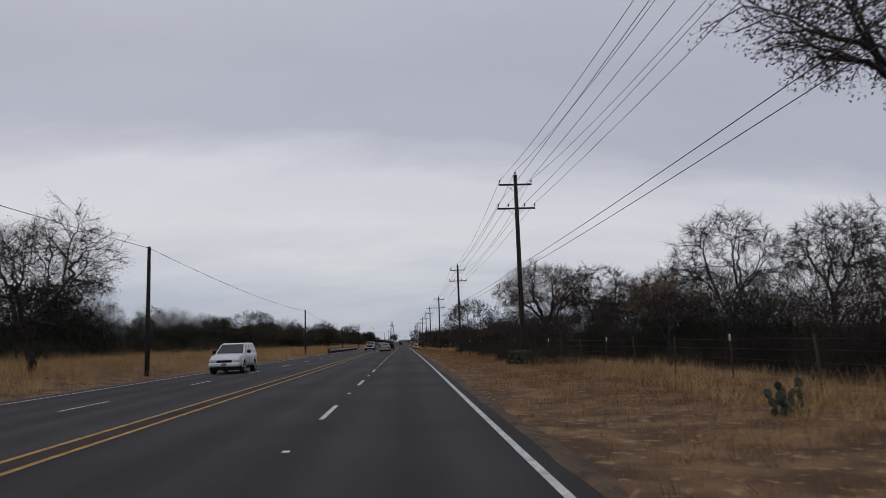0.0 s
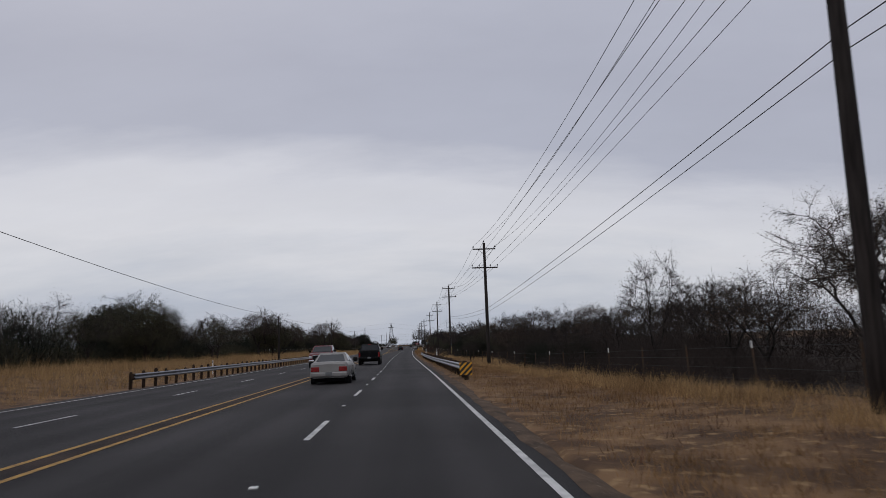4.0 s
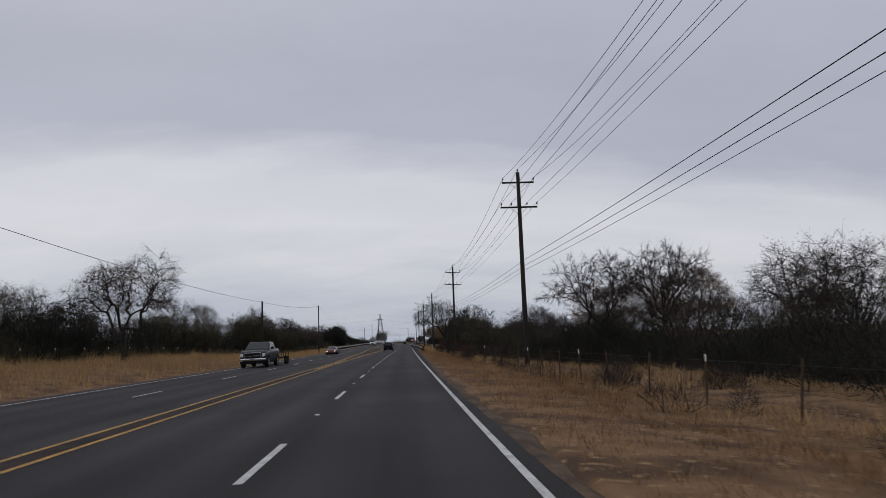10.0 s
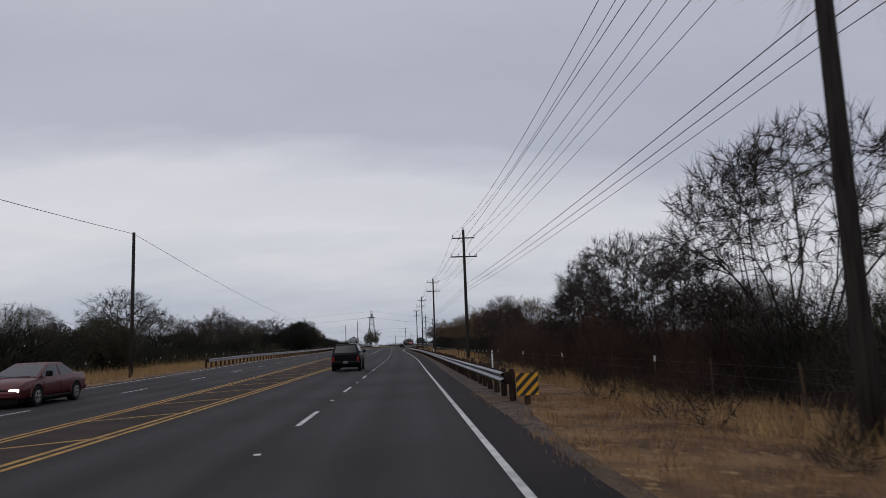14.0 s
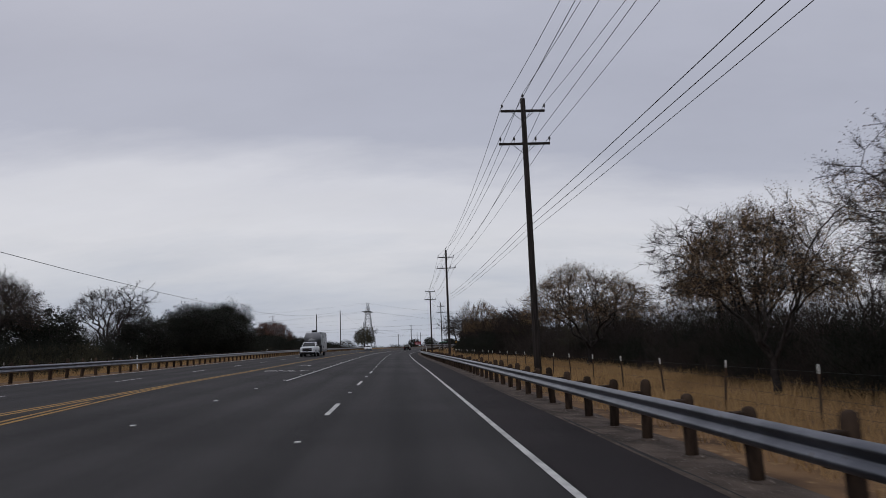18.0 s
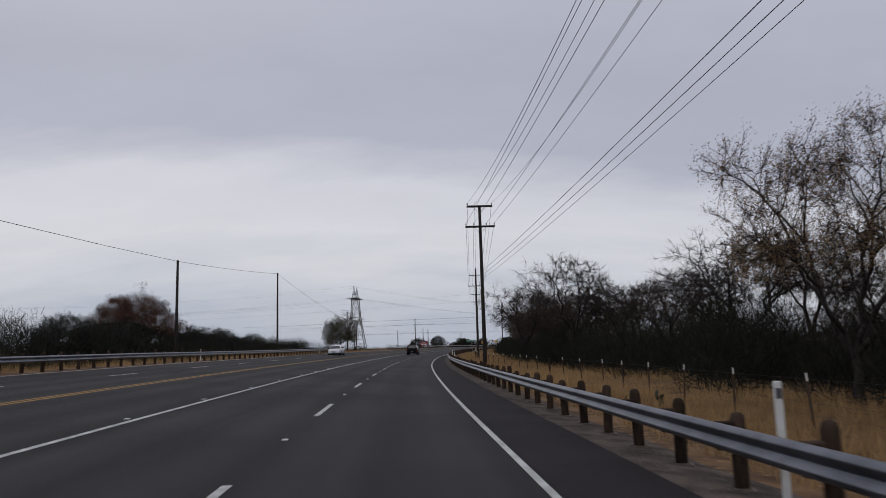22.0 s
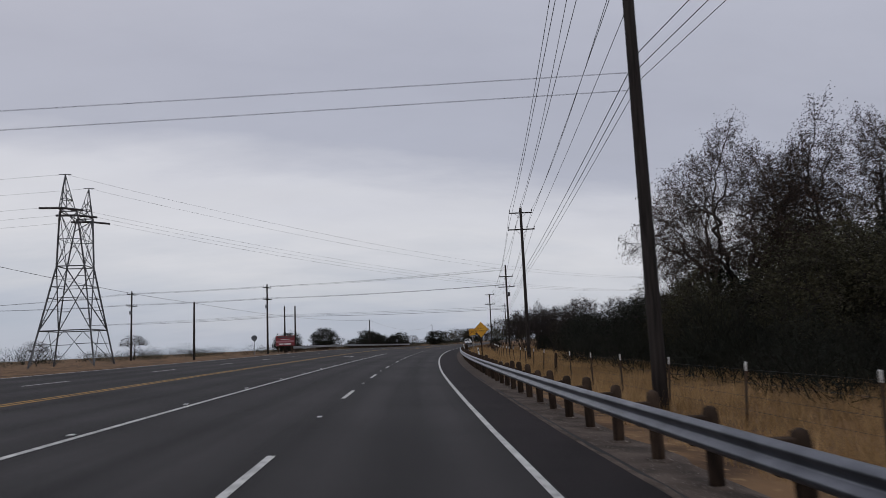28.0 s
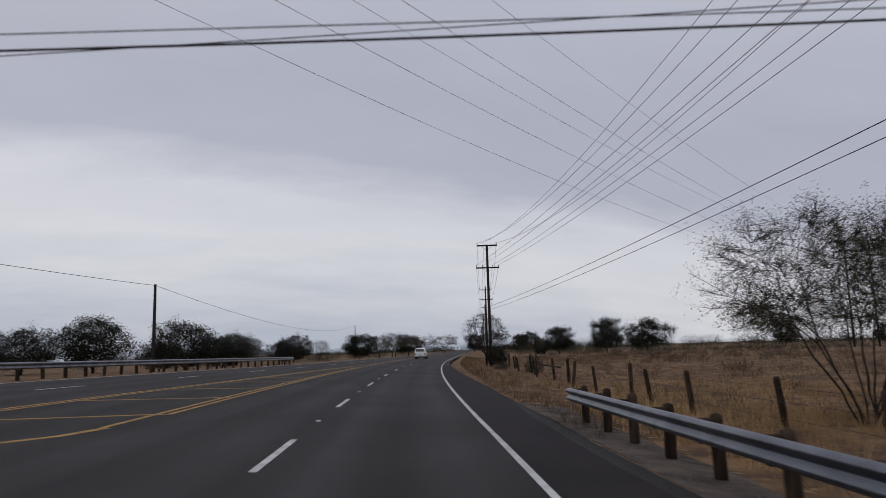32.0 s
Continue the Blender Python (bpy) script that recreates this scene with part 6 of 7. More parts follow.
def vehicle(name, label, kind, coat, s, u, turn, chrome=False, lit=False, marker_lamps=False):
    k = SHAPES[kind]
    root = tagged(new(name), label, {"pickup": "pickup truck", "suv": "car", "sedan": "car"}[kind], "vehicles on the road")
    root.matrix_basis = stand(s, u, 0.004, turn) @ Matrix.Scale(1.09 if kind == "pickup" else 1.03, 4)
    zb = k["zb"]
    sec = []
    for y, zt, hw in k["st"]:
        sec.append((y, [(0, zb), (hw * 0.86, zb), (hw * 0.97, zb + 0.12), (hw, zb + 0.30), (hw, zt - 0.24), (hw * 0.975, zt - 0.10), (hw * 0.93, zt - 0.02), (hw * 0.86, zt), (0, zt + 0.025)]))
    body = part("body", loft(bmesh.new(), sec), coat, root, smooth=True)
    body.data.set_sharp_from_angle(angle=radians(32))
    (b0, b1, bz, bw), (r0, r1, rz, rw) = k["belt"], k["roof"]
    mid = lambda a, b, f: a + (b - a) * f  # noqa: E731
    bm = bmesh.new()
    ring = lambda y0, y1, w, z: [bm.verts.new((x, y, z)) for x, y in ((-w, y0), (w, y0), (w, y1), (-w, y1))]  # noqa: E731
    rings = [ring(b0, b1, bw, bz - 0.05), ring(b0, b1, bw, bz), ring(r0, r1, rw, rz - 0.06), ring(mid(r0, r1, 0.04), mid(r0, r1, 0.90), rw * 0.93, rz)]
    for a, b in zip(rings, rings[1:]):
        for i in range(4):
            bm.faces.new((a[i], a[(i + 1) % 4], b[(i + 1) % 4], b[i]))
    bm.faces.new(rings[-1])
    bmesh.ops.recalc_face_normals(bm, faces=bm.faces)
    bmesh.ops.bevel(bm, geom=[e for e in bm.edges], offset=0.025, segments=2, affect="EDGES")
    cab = part("cab", bm, coat, root, smooth=True)
    cab.data.set_sharp_from_angle(angle=radians(40))
    z1 = rz - 0.06
    part("windscreen", on_face([(bw, b1, bz), (-bw, b1, bz), (-rw, r1, z1), (rw, r1, z1)], 0.05, 0.95, 0.06, 0.95, 0.012), PANE, root, "tinted windscreen")
    part("rear_window", on_face([(-bw, b0, bz), (bw, b0, bz), (rw, r0, z1), (-rw, r0, z1)], 0.07, 0.93, 0.10, 0.92, 0.012), PANE, root, "tinted rear window")
    for sx in (1, -1):
        q = [(bw, b0, bz), (bw, b1, bz), (rw, r1, z1), (rw, r0, z1)] if sx > 0 else [(-bw, b1, bz), (-bw, b0, bz), (-rw, r0, z1), (-rw, r1, z1)]
        c = k["cut"] if sx > 0 else 1 - k["cut"]
        for a, b in ((0.07, c - 0.03), (c + 0.03, 0.93)):
            part("side_window", on_face(q, a, b, 0.10, 0.90, 0.012), PANE, root, "tinted side window")
        part("mirror", box(bmesh.new(), (0.22, 0.12, 0.20), pose(sx * (bw + 0.16), b1 - 0.45, bz + 0.12), 0.03), TRIM, root, "black door mirror")
        for y in k["wheels"][:2]:
            r = k["wheels"][2]
            x = sx * (k["hw"] - 0.095)
            bm = bmesh.new()
            m = pose(x, y, r) @ Matrix.Rotation(math.pi / 2, 4, "Y")
            lathe(bm, [(r * 0.62, -0.13), (r * 0.95, -0.135), (r, -0.09), (r, 0.09), (r * 0.95, 0.135), (r * 0.62, 0.13)], m, 20)
            w = part("wheel", bm, TYRE, root, "black tyre")
            bm = bmesh.new()
            lathe(bm, [(r * 0.60, 0.06), (r * 0.62, 0.135), (r * 0.56, 0.145), (r * 0.50, 0.137), (r * 0.20, 0.142), (r * 0.15, 0.152)] if sx > 0 else [(r * 0.15, -0.152), (r * 0.20, -0.142), (r * 0.50, -0.137), (r * 0.56, -0.145), (r * 0.62, -0.135), (r * 0.60, -0.06)], m, 14)
            part("rim", bm, RIM, w, "alloy rim")
            # thin black plates on the closed rim imitate the shaded gaps between spokes
            for a in range(5):
                t = math.radians(72 * a)
                hole = box(bmesh.new(), (0.006, r * 0.16, r * 0.26), m @ Matrix.Rotation(t, 4, "Z") @ Matrix.Translation((r * 0.35, 0, sx * 0.143)) @ Matrix.Rotation(math.pi / 2, 4, "Y"))
                part("spoke_gap_shade", hole, TRIM, w, "dark plate for the shaded gap between spokes")
            # flat black half-disc on the body, standing for the shaded wheel hollow
            bm = bmesh.new()
            n = 14
            arc = [bm.verts.new((sx * (k["hw"] + 0.004), y + (r + 0.09) * math.cos(math.pi * i / n), max(zb - 0.02, r + (r + 0.09) * math.sin(math.pi * i / n)))) for i in range(n + 1)]
            bm.faces.new(arc if sx < 0 else arc[::-1])
            part("arch_shade", bm, TRIM, root, "flat dark plate for the shaded wheel arch")
            ends = [(sx * k["hw"], y + (r + 0.105) * math.cos(math.pi * i / n), r + (r + 0.105) * math.sin(math.pi * i / n)) for i in range(n + 1)]
            v, f = line_tube(ends, 0.034, 6)
            put("fender_flare", raw_mesh("fender_flare", v, f, coat, True), root)
        # door shuts, handles and a sill strip
        shuts = [b0 + 0.06, b0 + (b1 - b0) * k["cut"], b1 - 0.30]
        for y in shuts:
            part("door_shut", box(bmesh.new(), (0.012, 0.016, bz - zb - 0.30), pose(sx * (k["hw"] + 0.001), y, 0.5 * (bz + zb) + 0.02)), TRIM, root, "dark shut line of a door")
        for y in shuts[:2]:
            part("door_handle", box(bmesh.new(), (0.035, 0.16, 0.035), pose(sx * (k["hw"] + 0.012), y + 0.20, bz - 0.17), 0.01), CHROME if chrome else coat, root, "door handle")
        part("sill", box(bmesh.new(), (0.10, (b1 - b0) * 0.94, 0.09), pose(sx * (k["hw"] - 0.03), 0.5 * (b0 + b1), zb - 0.03), 0.02), TRIM, root, "black sill step")
        zt = k["st"][0][1]
        hw = k["st"][0][2]
        th = 0.46 if kind != "sedan" else 0.22
        part("tail_lamp", box(bmesh.new(), (0.16 if kind != "sedan" else 0.38, 0.10, th), pose(sx * (hw - (0.05 if kind != "sedan" else 0.16)), k["st"][0][0] + 0.03, zt - 0.10 - th / 2), 0.02), TAIL, root, "red tail lamp")
        fy, fz, fw = k["st"][-1]
        part("headlamp", box(bmesh.new(), (0.30 if kind != "pickup" else 0.25, 0.16, {"pickup": 0.24, "suv": 0.18, "sedan": 0.13}[kind]), pose(sx * (fw - 0.105), fy - 0.045, fz - (0.13 if kind == "pickup" else 0.06), 0, 0, -sx * 8), 0.035), LIT if lit else LENS, root, "lit headlamp" if lit else "clear headlamp")
    fy, fz, fw = k["st"][-1]
    ry, rzt, rhw = k["st"][0]
    bright = CHROME if chrome else coat
    gh = {"pickup": 0.44, "suv": 0.26, "sedan": 0.12}[kind]
    gw, gz = fw * (1.30 if kind == "pickup" else 1.05), fz + (0.04 if kind == "pickup" else -0.02) - gh / 2
    part("grille", box(bmesh.new(), (gw, 0.06, gh), pose(0, fy + 0.005, gz), 0.02), TRIM, root, "black grille")
    if chrome:
        for z in ((-0.5, 0.0, 0.5) if marker_lamps is False else (-0.5, 0.5)):
            part("grille_bar", box(bmesh.new(), (gw + 0.06, 0.06, 0.045), pose(0, fy + 0.02, gz + z * gh), 0.015), CHROME, root, "chrome grille bar")
        for sx in (-1, 1):
            part("grille_bar", box(bmesh.new(), (0.05, 0.06, gh), pose(sx * gw / 2, fy + 0.02, gz), 0.015), CHROME, root, "chrome grille bar")
    part("front_bumper", box(bmesh.new(), (2 * fw + 0.12, 0.24, 0.20 if kind == "pickup" else 0.24), pose(0, fy + 0.0, zb + (0.11 if kind == "pickup" else 0.14)), 0.06), bright, root, "chrome bumper" if chrome else "")
    part("valance", box(bmesh.new(), (2 * fw, 0.18, 0.24), pose(0, fy - 0.05, zb - 0.07), 0.04), TRIM, root, "black lower valance")
    part("rear_bumper", box(bmesh.new(), (2 * rhw + 0.08, 0.20, 0.22), pose(0, ry - 0.03, zb + 0.16), 0.05), TRIM if kind == "pickup" else coat, root, "black rear bumper" if kind == "pickup" else "")
    part("number_plate", box(bmesh.new(), (0.31, 0.012, 0.155), pose(0, ry - 0.14, zb + 0.20), 0.004), PLATE, root, "plain pale plate")
    part("number_plate", box(bmesh.new(), (0.31, 0.012, 0.155), pose(0, fy + 0.118, zb + 0.16), 0.004), PLATE, root, "plain pale plate")
    part("underbody", box(bmesh.new(), (k["hw"] * 1.6, k["L"] * 0.86, 0.22), pose(0, 0, zb - 0.06), 0.04), TRIM, root, "dark underbody")
    if kind == "pickup":
        # closed black slab painted as the shaded inside of the open bed
        part("bed_shade", box(bmesh.new(), (1.62, 1.44, 0.03), pose(0, -2.12, 1.385), 0.01), TRIM, root, "black slab for the shaded open bed")
        part("tailgate_badge", box(bmesh.new(), (0.30, 0.012, 0.06), pose(0, ry - 0.006, zb + 0.62), 0.01), CHROME, root, "chrome badge")
        part("tailgate", box(bmesh.new(), (1.52, 0.03, 0.50), pose(0, ry - 0.004, rzt - 0.30), 0.012), coat, root, "tailgate panel")
        part("tailgate_handle", box(bmesh.new(), (0.26, 0.03, 0.07), pose(0, ry - 0.02, rzt - 0.14), 0.012), TRIM, root, "black tailgate handle")
        part("brake_lamp", box(bmesh.new(), (0.34, 0.03, 0.035), pose(0, r0 - 0.02, rz - 0.045), 0.008), TAIL, root, "red high brake lamp")
        for x in (-0.36, 0.36):
            part("hood_crease", box(bmesh.new(), (0.05, 1.25, 0.03), pose(x, 2.0, 1.325, -2), 0.012), coat, root)
    for x in (-0.3, 0.3):
        part("wiper", rod(bmesh.new(), (x - 0.28, b1 - 0.015, bz + 0.05), (x + 0.22, b1 - 0.045, bz + 0.08), 0.011, sides=5), TRIM, root, "black wiper")
    if marker_lamps:
        for x in (-0.5, -0.18, 0.0, 0.18, 0.5):
            part("roof_lamp", box(bmesh.new(), (0.10, 0.07, 0.035), pose(x, r1 - 0.10, rz + 0.012), 0.01), TAIL, root, "small roof lamp")
    return root


BLACK_PAINT = paint("black_car_paint", (0.003, 0.003, 0.004), 0.05)
RED_PAINT = paint("red_car_paint", (0.115, 0.008, 0.013))
WHITE_CAR = paint("white_car_paint", (0.62, 0.63, 0.65))
SILVER = paint("silver_car_paint", (0.27, 0.26, 0.25))
MAROON = paint("maroon_car_paint", (0.10, 0.022, 0.024))
DARK_GREY = paint("dark_grey_car_paint", (0.022, 0.027, 0.028))
vehicle("suv", "white sport utility vehicle driving in the outer oncoming lane", "suv", WHITE_CAR, 47.3, -11.2, 180)
vehicle("sedan", "silver beige sedan in the inner lane", "sedan", SILVER, 136, -3.75, 0)
vehicle("pickup_truck", "black crew cab pickup truck in the inner lane", "pickup", BLACK_PAINT, 175.0, -3.65, 0)
vehicle("pickup_truck", "red pickup truck with a chrome bumper and black grille", "pickup", RED_PAINT, 170.8, -8.15, 180, True, False, True)
vehicle("pickup_truck", "dark grey pickup truck pulling a flat trailer", "pickup", DARK_GREY, 313.3, -12.2, 180, True)
vehicle("sedan", "dark maroon sedan with its headlamps lit", "sedan", MAROON, 384, -13.4, 180, lit=True)
vehicle("suv", "black boxy sport utility vehicle in the inner lane", "suv", BLACK_PAINT, 409, -3.7, 0)
vehicle("suv", "black boxy sport utility vehicle beyond the curve", "suv", BLACK_PAINT, 704, -3.7, 0)
vehicle("pickup_truck", "white pickup truck towing a large caravan", "pickup", WHITE_CAR, 569, -13.2, 180, True)
vehicle("sedan", "white sedan in the oncoming lanes", "sedan", WHITE_CAR, 678.3, -13.4, 180)
vehicle("suv", "white sport utility vehicle at the far bend", "suv", WHITE_CAR, 985, -3.7, 0)

CARAVAN_GREY = material("caravan_panel", (0.36, 0.37, 0.37), (0.29, 0.30, 0.305), 0.8, 5, 0.4)
CARAVAN_CAP = material("caravan_nose_cap", (0.135, 0.14, 0.15), (0.10, 0.105, 0.115), 0.7, 4, 0.3, coat=0.3)
CARAVAN_DARK = material("caravan_graphic", (0.05, 0.055, 0.06), (0.035, 0.04, 0.045), 2, 4, 0.4)


def extrude(bm, poly, w):
    """A side outline (y, z) given the width w."""
    rows = [[bm.verts.new((x, y, z)) for y, z in poly] for x in (-w / 2, w / 2)]
    n = len(poly)
    for i in range(n):
        bm.faces.new((rows[0][i], rows[0][(i + 1) % n], rows[1][(i + 1) % n], rows[1][i]))
    bm.faces.new(rows[0]); bm.faces.new(rows[1])
    bmesh.ops.recalc_face_normals(bm, faces=bm.faces)
    return bm


def plate_of(pts, y0, y1):
    bm = bmesh.new()
    a = [bm.verts.new((x, y0, z)) for x, z in pts]
    b = [bm.verts.new((x, y1, z)) for x, z in pts]
    bm.faces.new(a); bm.faces.new(b[::-1])
    for i in range(len(pts)):
        bm.faces.new((a[i], b[i], b[(i + 1) % len(pts)], a[(i + 1) % len(pts)]))
    bmesh.ops.recalc_face_normals(bm, faces=bm.faces)
    return bm


def arc_band(bm, x, cy, cz, r, w, a0, a1, flat=0.8, n=18):
    """A crescent in the plane x, swelling to the width w at its middle."""
    rows = []
    for i in range(n + 1):
        a, k = a0 + (a1 - a0) * i / n, w * math.sin(math.pi * i / n)
        rows.append([bm.verts.new((x, cy + q * math.cos(a), cz + flat * q * math.sin(a))) for q in (r - k, r)])
    for a, b in zip(rows, rows[1:]):
        bm.faces.new((a[0], b[0], b[1], a[1]))
    return bm


def caravan(s, u):
    root = tagged(new("caravan"), "grey fifth wheel caravan with swoosh graphics and dark nose cap", "caravan", "vehicles on the road")
    root.matrix_basis = stand(s, u, 0.004, 180)
    poly = [(-4.6, 0.62), (2.2, 0.62), (2.3, 1.62), (3.3, 1.66), (3.3, 3.66), (-3.4, 3.66), (-4.5, 3.50), (-4.6, 3.3)]
    bm = extrude(bmesh.new(), poly, 2.44)
    bmesh.ops.bevel(bm, geom=list(bm.edges), offset=0.06, segments=2, affect="EDGES")
    part("body", bm, CARAVAN_GREY, root)
    nose = [(3.28, 1.66), (3.9, 1.70), (4.5, 1.92), (4.86, 2.35), (4.84, 2.80), (4.62, 3.18), (4.2, 3.46), (3.7, 3.62), (3.28, 3.66)]
    bm = extrude(bmesh.new(), nose, 2.46)
    bmesh.ops.bevel(bm, geom=[e for e in bm.edges if abs(e.verts[0].co.x - e.verts[1].co.x) < 0.01], offset=0.22, segments=3, affect="EDGES")
    part("nose_cap", bm, CARAVAN_CAP, root, "dark moulded nose cap", True)
    part("nose_graphic", plate_of([(-0.75, 2.40), (0.7, 2.36), (0.42, 2.62), (0.05, 2.72), (-0.28, 2.55)], 4.868, 4.90), CARAVAN_GREY, root, "pale graphic on the nose")
    for sx in (-1, 1):
        part("door", box(bmesh.new(), (0.03, 0.75, 1.9), pose(sx * 1.222, -1.0, 1.75), 0.01), CARAVAN_GREY, root, "entry door")
        part("door_window", box(bmesh.new(), (0.03, 0.42, 0.55), pose(sx * 1.232, -1.0, 2.25), 0.01), PANE, root, "dark window")
        for y, z, w, h in ((-3.3, 2.45, 0.8, 0.62), (-4.25, 2.45, 0.45, 0.95), (0.55, 2.95, 0.34, 0.42), (0.6, 1.35, 0.34, 0.34)):
            part("window", box(bmesh.new(), (0.03, w, h), pose(sx * 1.225, y, z), 0.01), PANE, root, "dark window")
        for cy, cz, r, w, a0, a1 in ((2.1, 2.55, 1.05, 0.20, 0.5, 4.4), (2.25, 2.5, 0.72, 0.13, 0.7, 4.2), (2.7, 2.65, 1.30, 0.10, 1.6, 3.7), (-2.6, 2.3, 1.25, 0.16, 0.2, 2.6), (-2.9, 1.85, 1.6, 0.14, 3.5, 5.6)):
            part("swoosh", arc_band(bmesh.new(), sx * 1.226, cy, cz, r, w, a0, a1), CARAVAN_DARK, root, "dark painted swoosh")
        for y in (-1.5, -2.45):
            bm = bmesh.new()
            lathe(bm, [(0.2, -0.11), (0.37, -0.11), (0.38, 0.0), (0.37, 0.11), (0.2, 0.11)], pose(sx * 1.05, y, 0.38) @ Matrix.Rotation(math.pi / 2, 4, "Y"), 16)
            wheel = part("wheel", bm, TYRE, root, "black tyre")
            part("rim", lathe(bmesh.new(), [(0.21, -0.09), (0.20, 0.0), (0.12, 0.09)], pose(sx * 1.06, y, 0.38) @ Matrix.Rotation(sx * math.pi / 2, 4, "Y"), 12), RIM, wheel, "alloy rim")
        part("landing_leg", box(bmesh.new(), (0.10, 0.10, 0.75), pose(sx * 0.9, 1.9, 0.62), 0.01), TRIM, root, "steel landing leg")
    part("skirt", box(bmesh.new(), (2.47, 6.7, 0.40), pose(0, -1.2, 0.80), 0.03), CARAVAN_DARK, root, "dark lower panel")
    part("front_wall", box(bmesh.new(), (2.3, 0.05, 1.0), pose(0, 2.29, 1.14), 0.01), CARAVAN_DARK, root, "dark wall under the overhang")
    part("roof_unit", box(bmesh.new(), (0.8, 0.95, 0.36), pose(0, 2.0, 3.82), 0.09), TRIM, root, "black roof air unit")
    for y in (0.3, -1.6, -3.0):
        part("roof_vent", box(bmesh.new(), (0.45, 0.45, 0.14), pose(0, y, 3.71), 0.04), CARAVAN_GREY, root, "roof vent")
    part("hitch", box(bmesh.new(), (0.25, 0.3, 0.5), pose(0, 4.0, 1.5), 0.03), TRIM, root, "steel hitch")
    return root


caravan(577.3, -13.25)


def flat_trailer(s, u):
    root = tagged(new("flat_trailer"), "low black utility trailer with rail sides", "trailer", "vehicles on the road")
    root.matrix_basis = stand(s, u, 0.004, 180)
    part("deck", box(bmesh.new(), (1.9, 4.2, 0.10), pose(0, 0, 0.62), 0.02), TRIM, root)
    part("drawbar", rod(bmesh.new(), (0, 2.0, 0.58), (0, 3.5, 0.58), 0.05, sides=6), TRIM, root)
    for sx in (-0.93, 0.93):
        part("rail", rod(bmesh.new(), (sx, -2.1, 1.15), (sx, 2.1, 1.15), 0.03, sides=6), TRIM, root)
        for y in (-2.0, -1.0, 0.0, 1.0, 2.0):
            part("stake", box(bmesh.new(), (0.05, 0.05, 0.55), pose(sx, y, 0.9), 0.006), TRIM, root)
        for y in (-0.45, 0.45):
            bm = bmesh.new()
            lathe(bm, [(0.16, -0.10), (0.32, -0.10), (0.33, 0.0), (0.32, 0.10), (0.16, 0.10)], pose(sx * 1.12, y, 0.33) @ Matrix.Rotation(math.pi / 2, 4, "Y"), 16)
            part("wheel", bm, TYRE, root, "black tyre")
        part("mudguard", box(bmesh.new(), (0.24, 1.7, 0.05), pose(sx * 1.12, 0, 0.72), 0.02), TRIM, root)
    return root


flat_trailer(320.6, -12.2)


# ---- signs and markers ----
def letters(text, size, mat, parent, m, spacing=1.0, tall=1.0, name="lettering"):
    cu = bpy.data.curves.new(name, "FONT")
    cu.body, cu.size, cu.align_x, cu.align_y, cu.extrude, cu.space_character = text, size, "CENTER", "CENTER", 0.002, spacing
    cu.materials.append(mat)
    ob = put(name, cu, parent, m @ Matrix.Diagonal((1, tall, 1, 1)))
    ob["label"] = "painted letters"
    return ob


SIGN_WHITE = material("sign_white", (0.75, 0.75, 0.74), (0.66, 0.66, 0.65), 3, 4, 0.45)
UPRIGHT = Matrix.Rotation(math.pi / 2, 4, "X")


def warning_diamond(s, u, h, lines, side=0.91):
    root = tagged(new("warning_sign"), "yellow diamond warning sign reading plant entrance on a wooden post", "road sign")
    root.matrix_basis = stand(s, u, 0, -3)
    part("post", box(bmesh.new(), (0.10, 0.10, h + 0.9), pose(0, 0.06, (h + 0.3) / 2), 0.01), POST_WOOD, root, "brown wooden post")
    r = side / math.sqrt(2)

    def dia(q):
        return [(0, h - q), (q, h), (0, h + q), (-q, h)]
    part("panel", plate_of(dia(r), -0.004, 0.008), SIGN_YELLOW, root, "yellow panel")
    for i in range(4):
        a, b = dia(r - 0.02)[i], dia(r - 0.02)[(i + 1) % 4]
        c, d = dia(r - 0.05)[(i + 1) % 4], dia(r - 0.05)[i]
        part("border", plate_of([a, b, c, d], -0.0065, -0.0042), SIGN_BLACK, root, "black border")
    for i, t in enumerate(lines):
        letters(t, 0.185, SIGN_BLACK, root, pose(0, -0.009, h + 0.09 - 0.19 * i) @ UPRIGHT, 1.08)
    for z in (r - 0.13, -r + 0.13):
        part("bolt", rod(bmesh.new(), (0, -0.02, h + z), (0, 0.02, h + z), 0.012, sides=6), STEEL_GREY, root)


warning_diamond(800.8, 5.15, 2.75, ("PLANT", "ENTRANCE"))


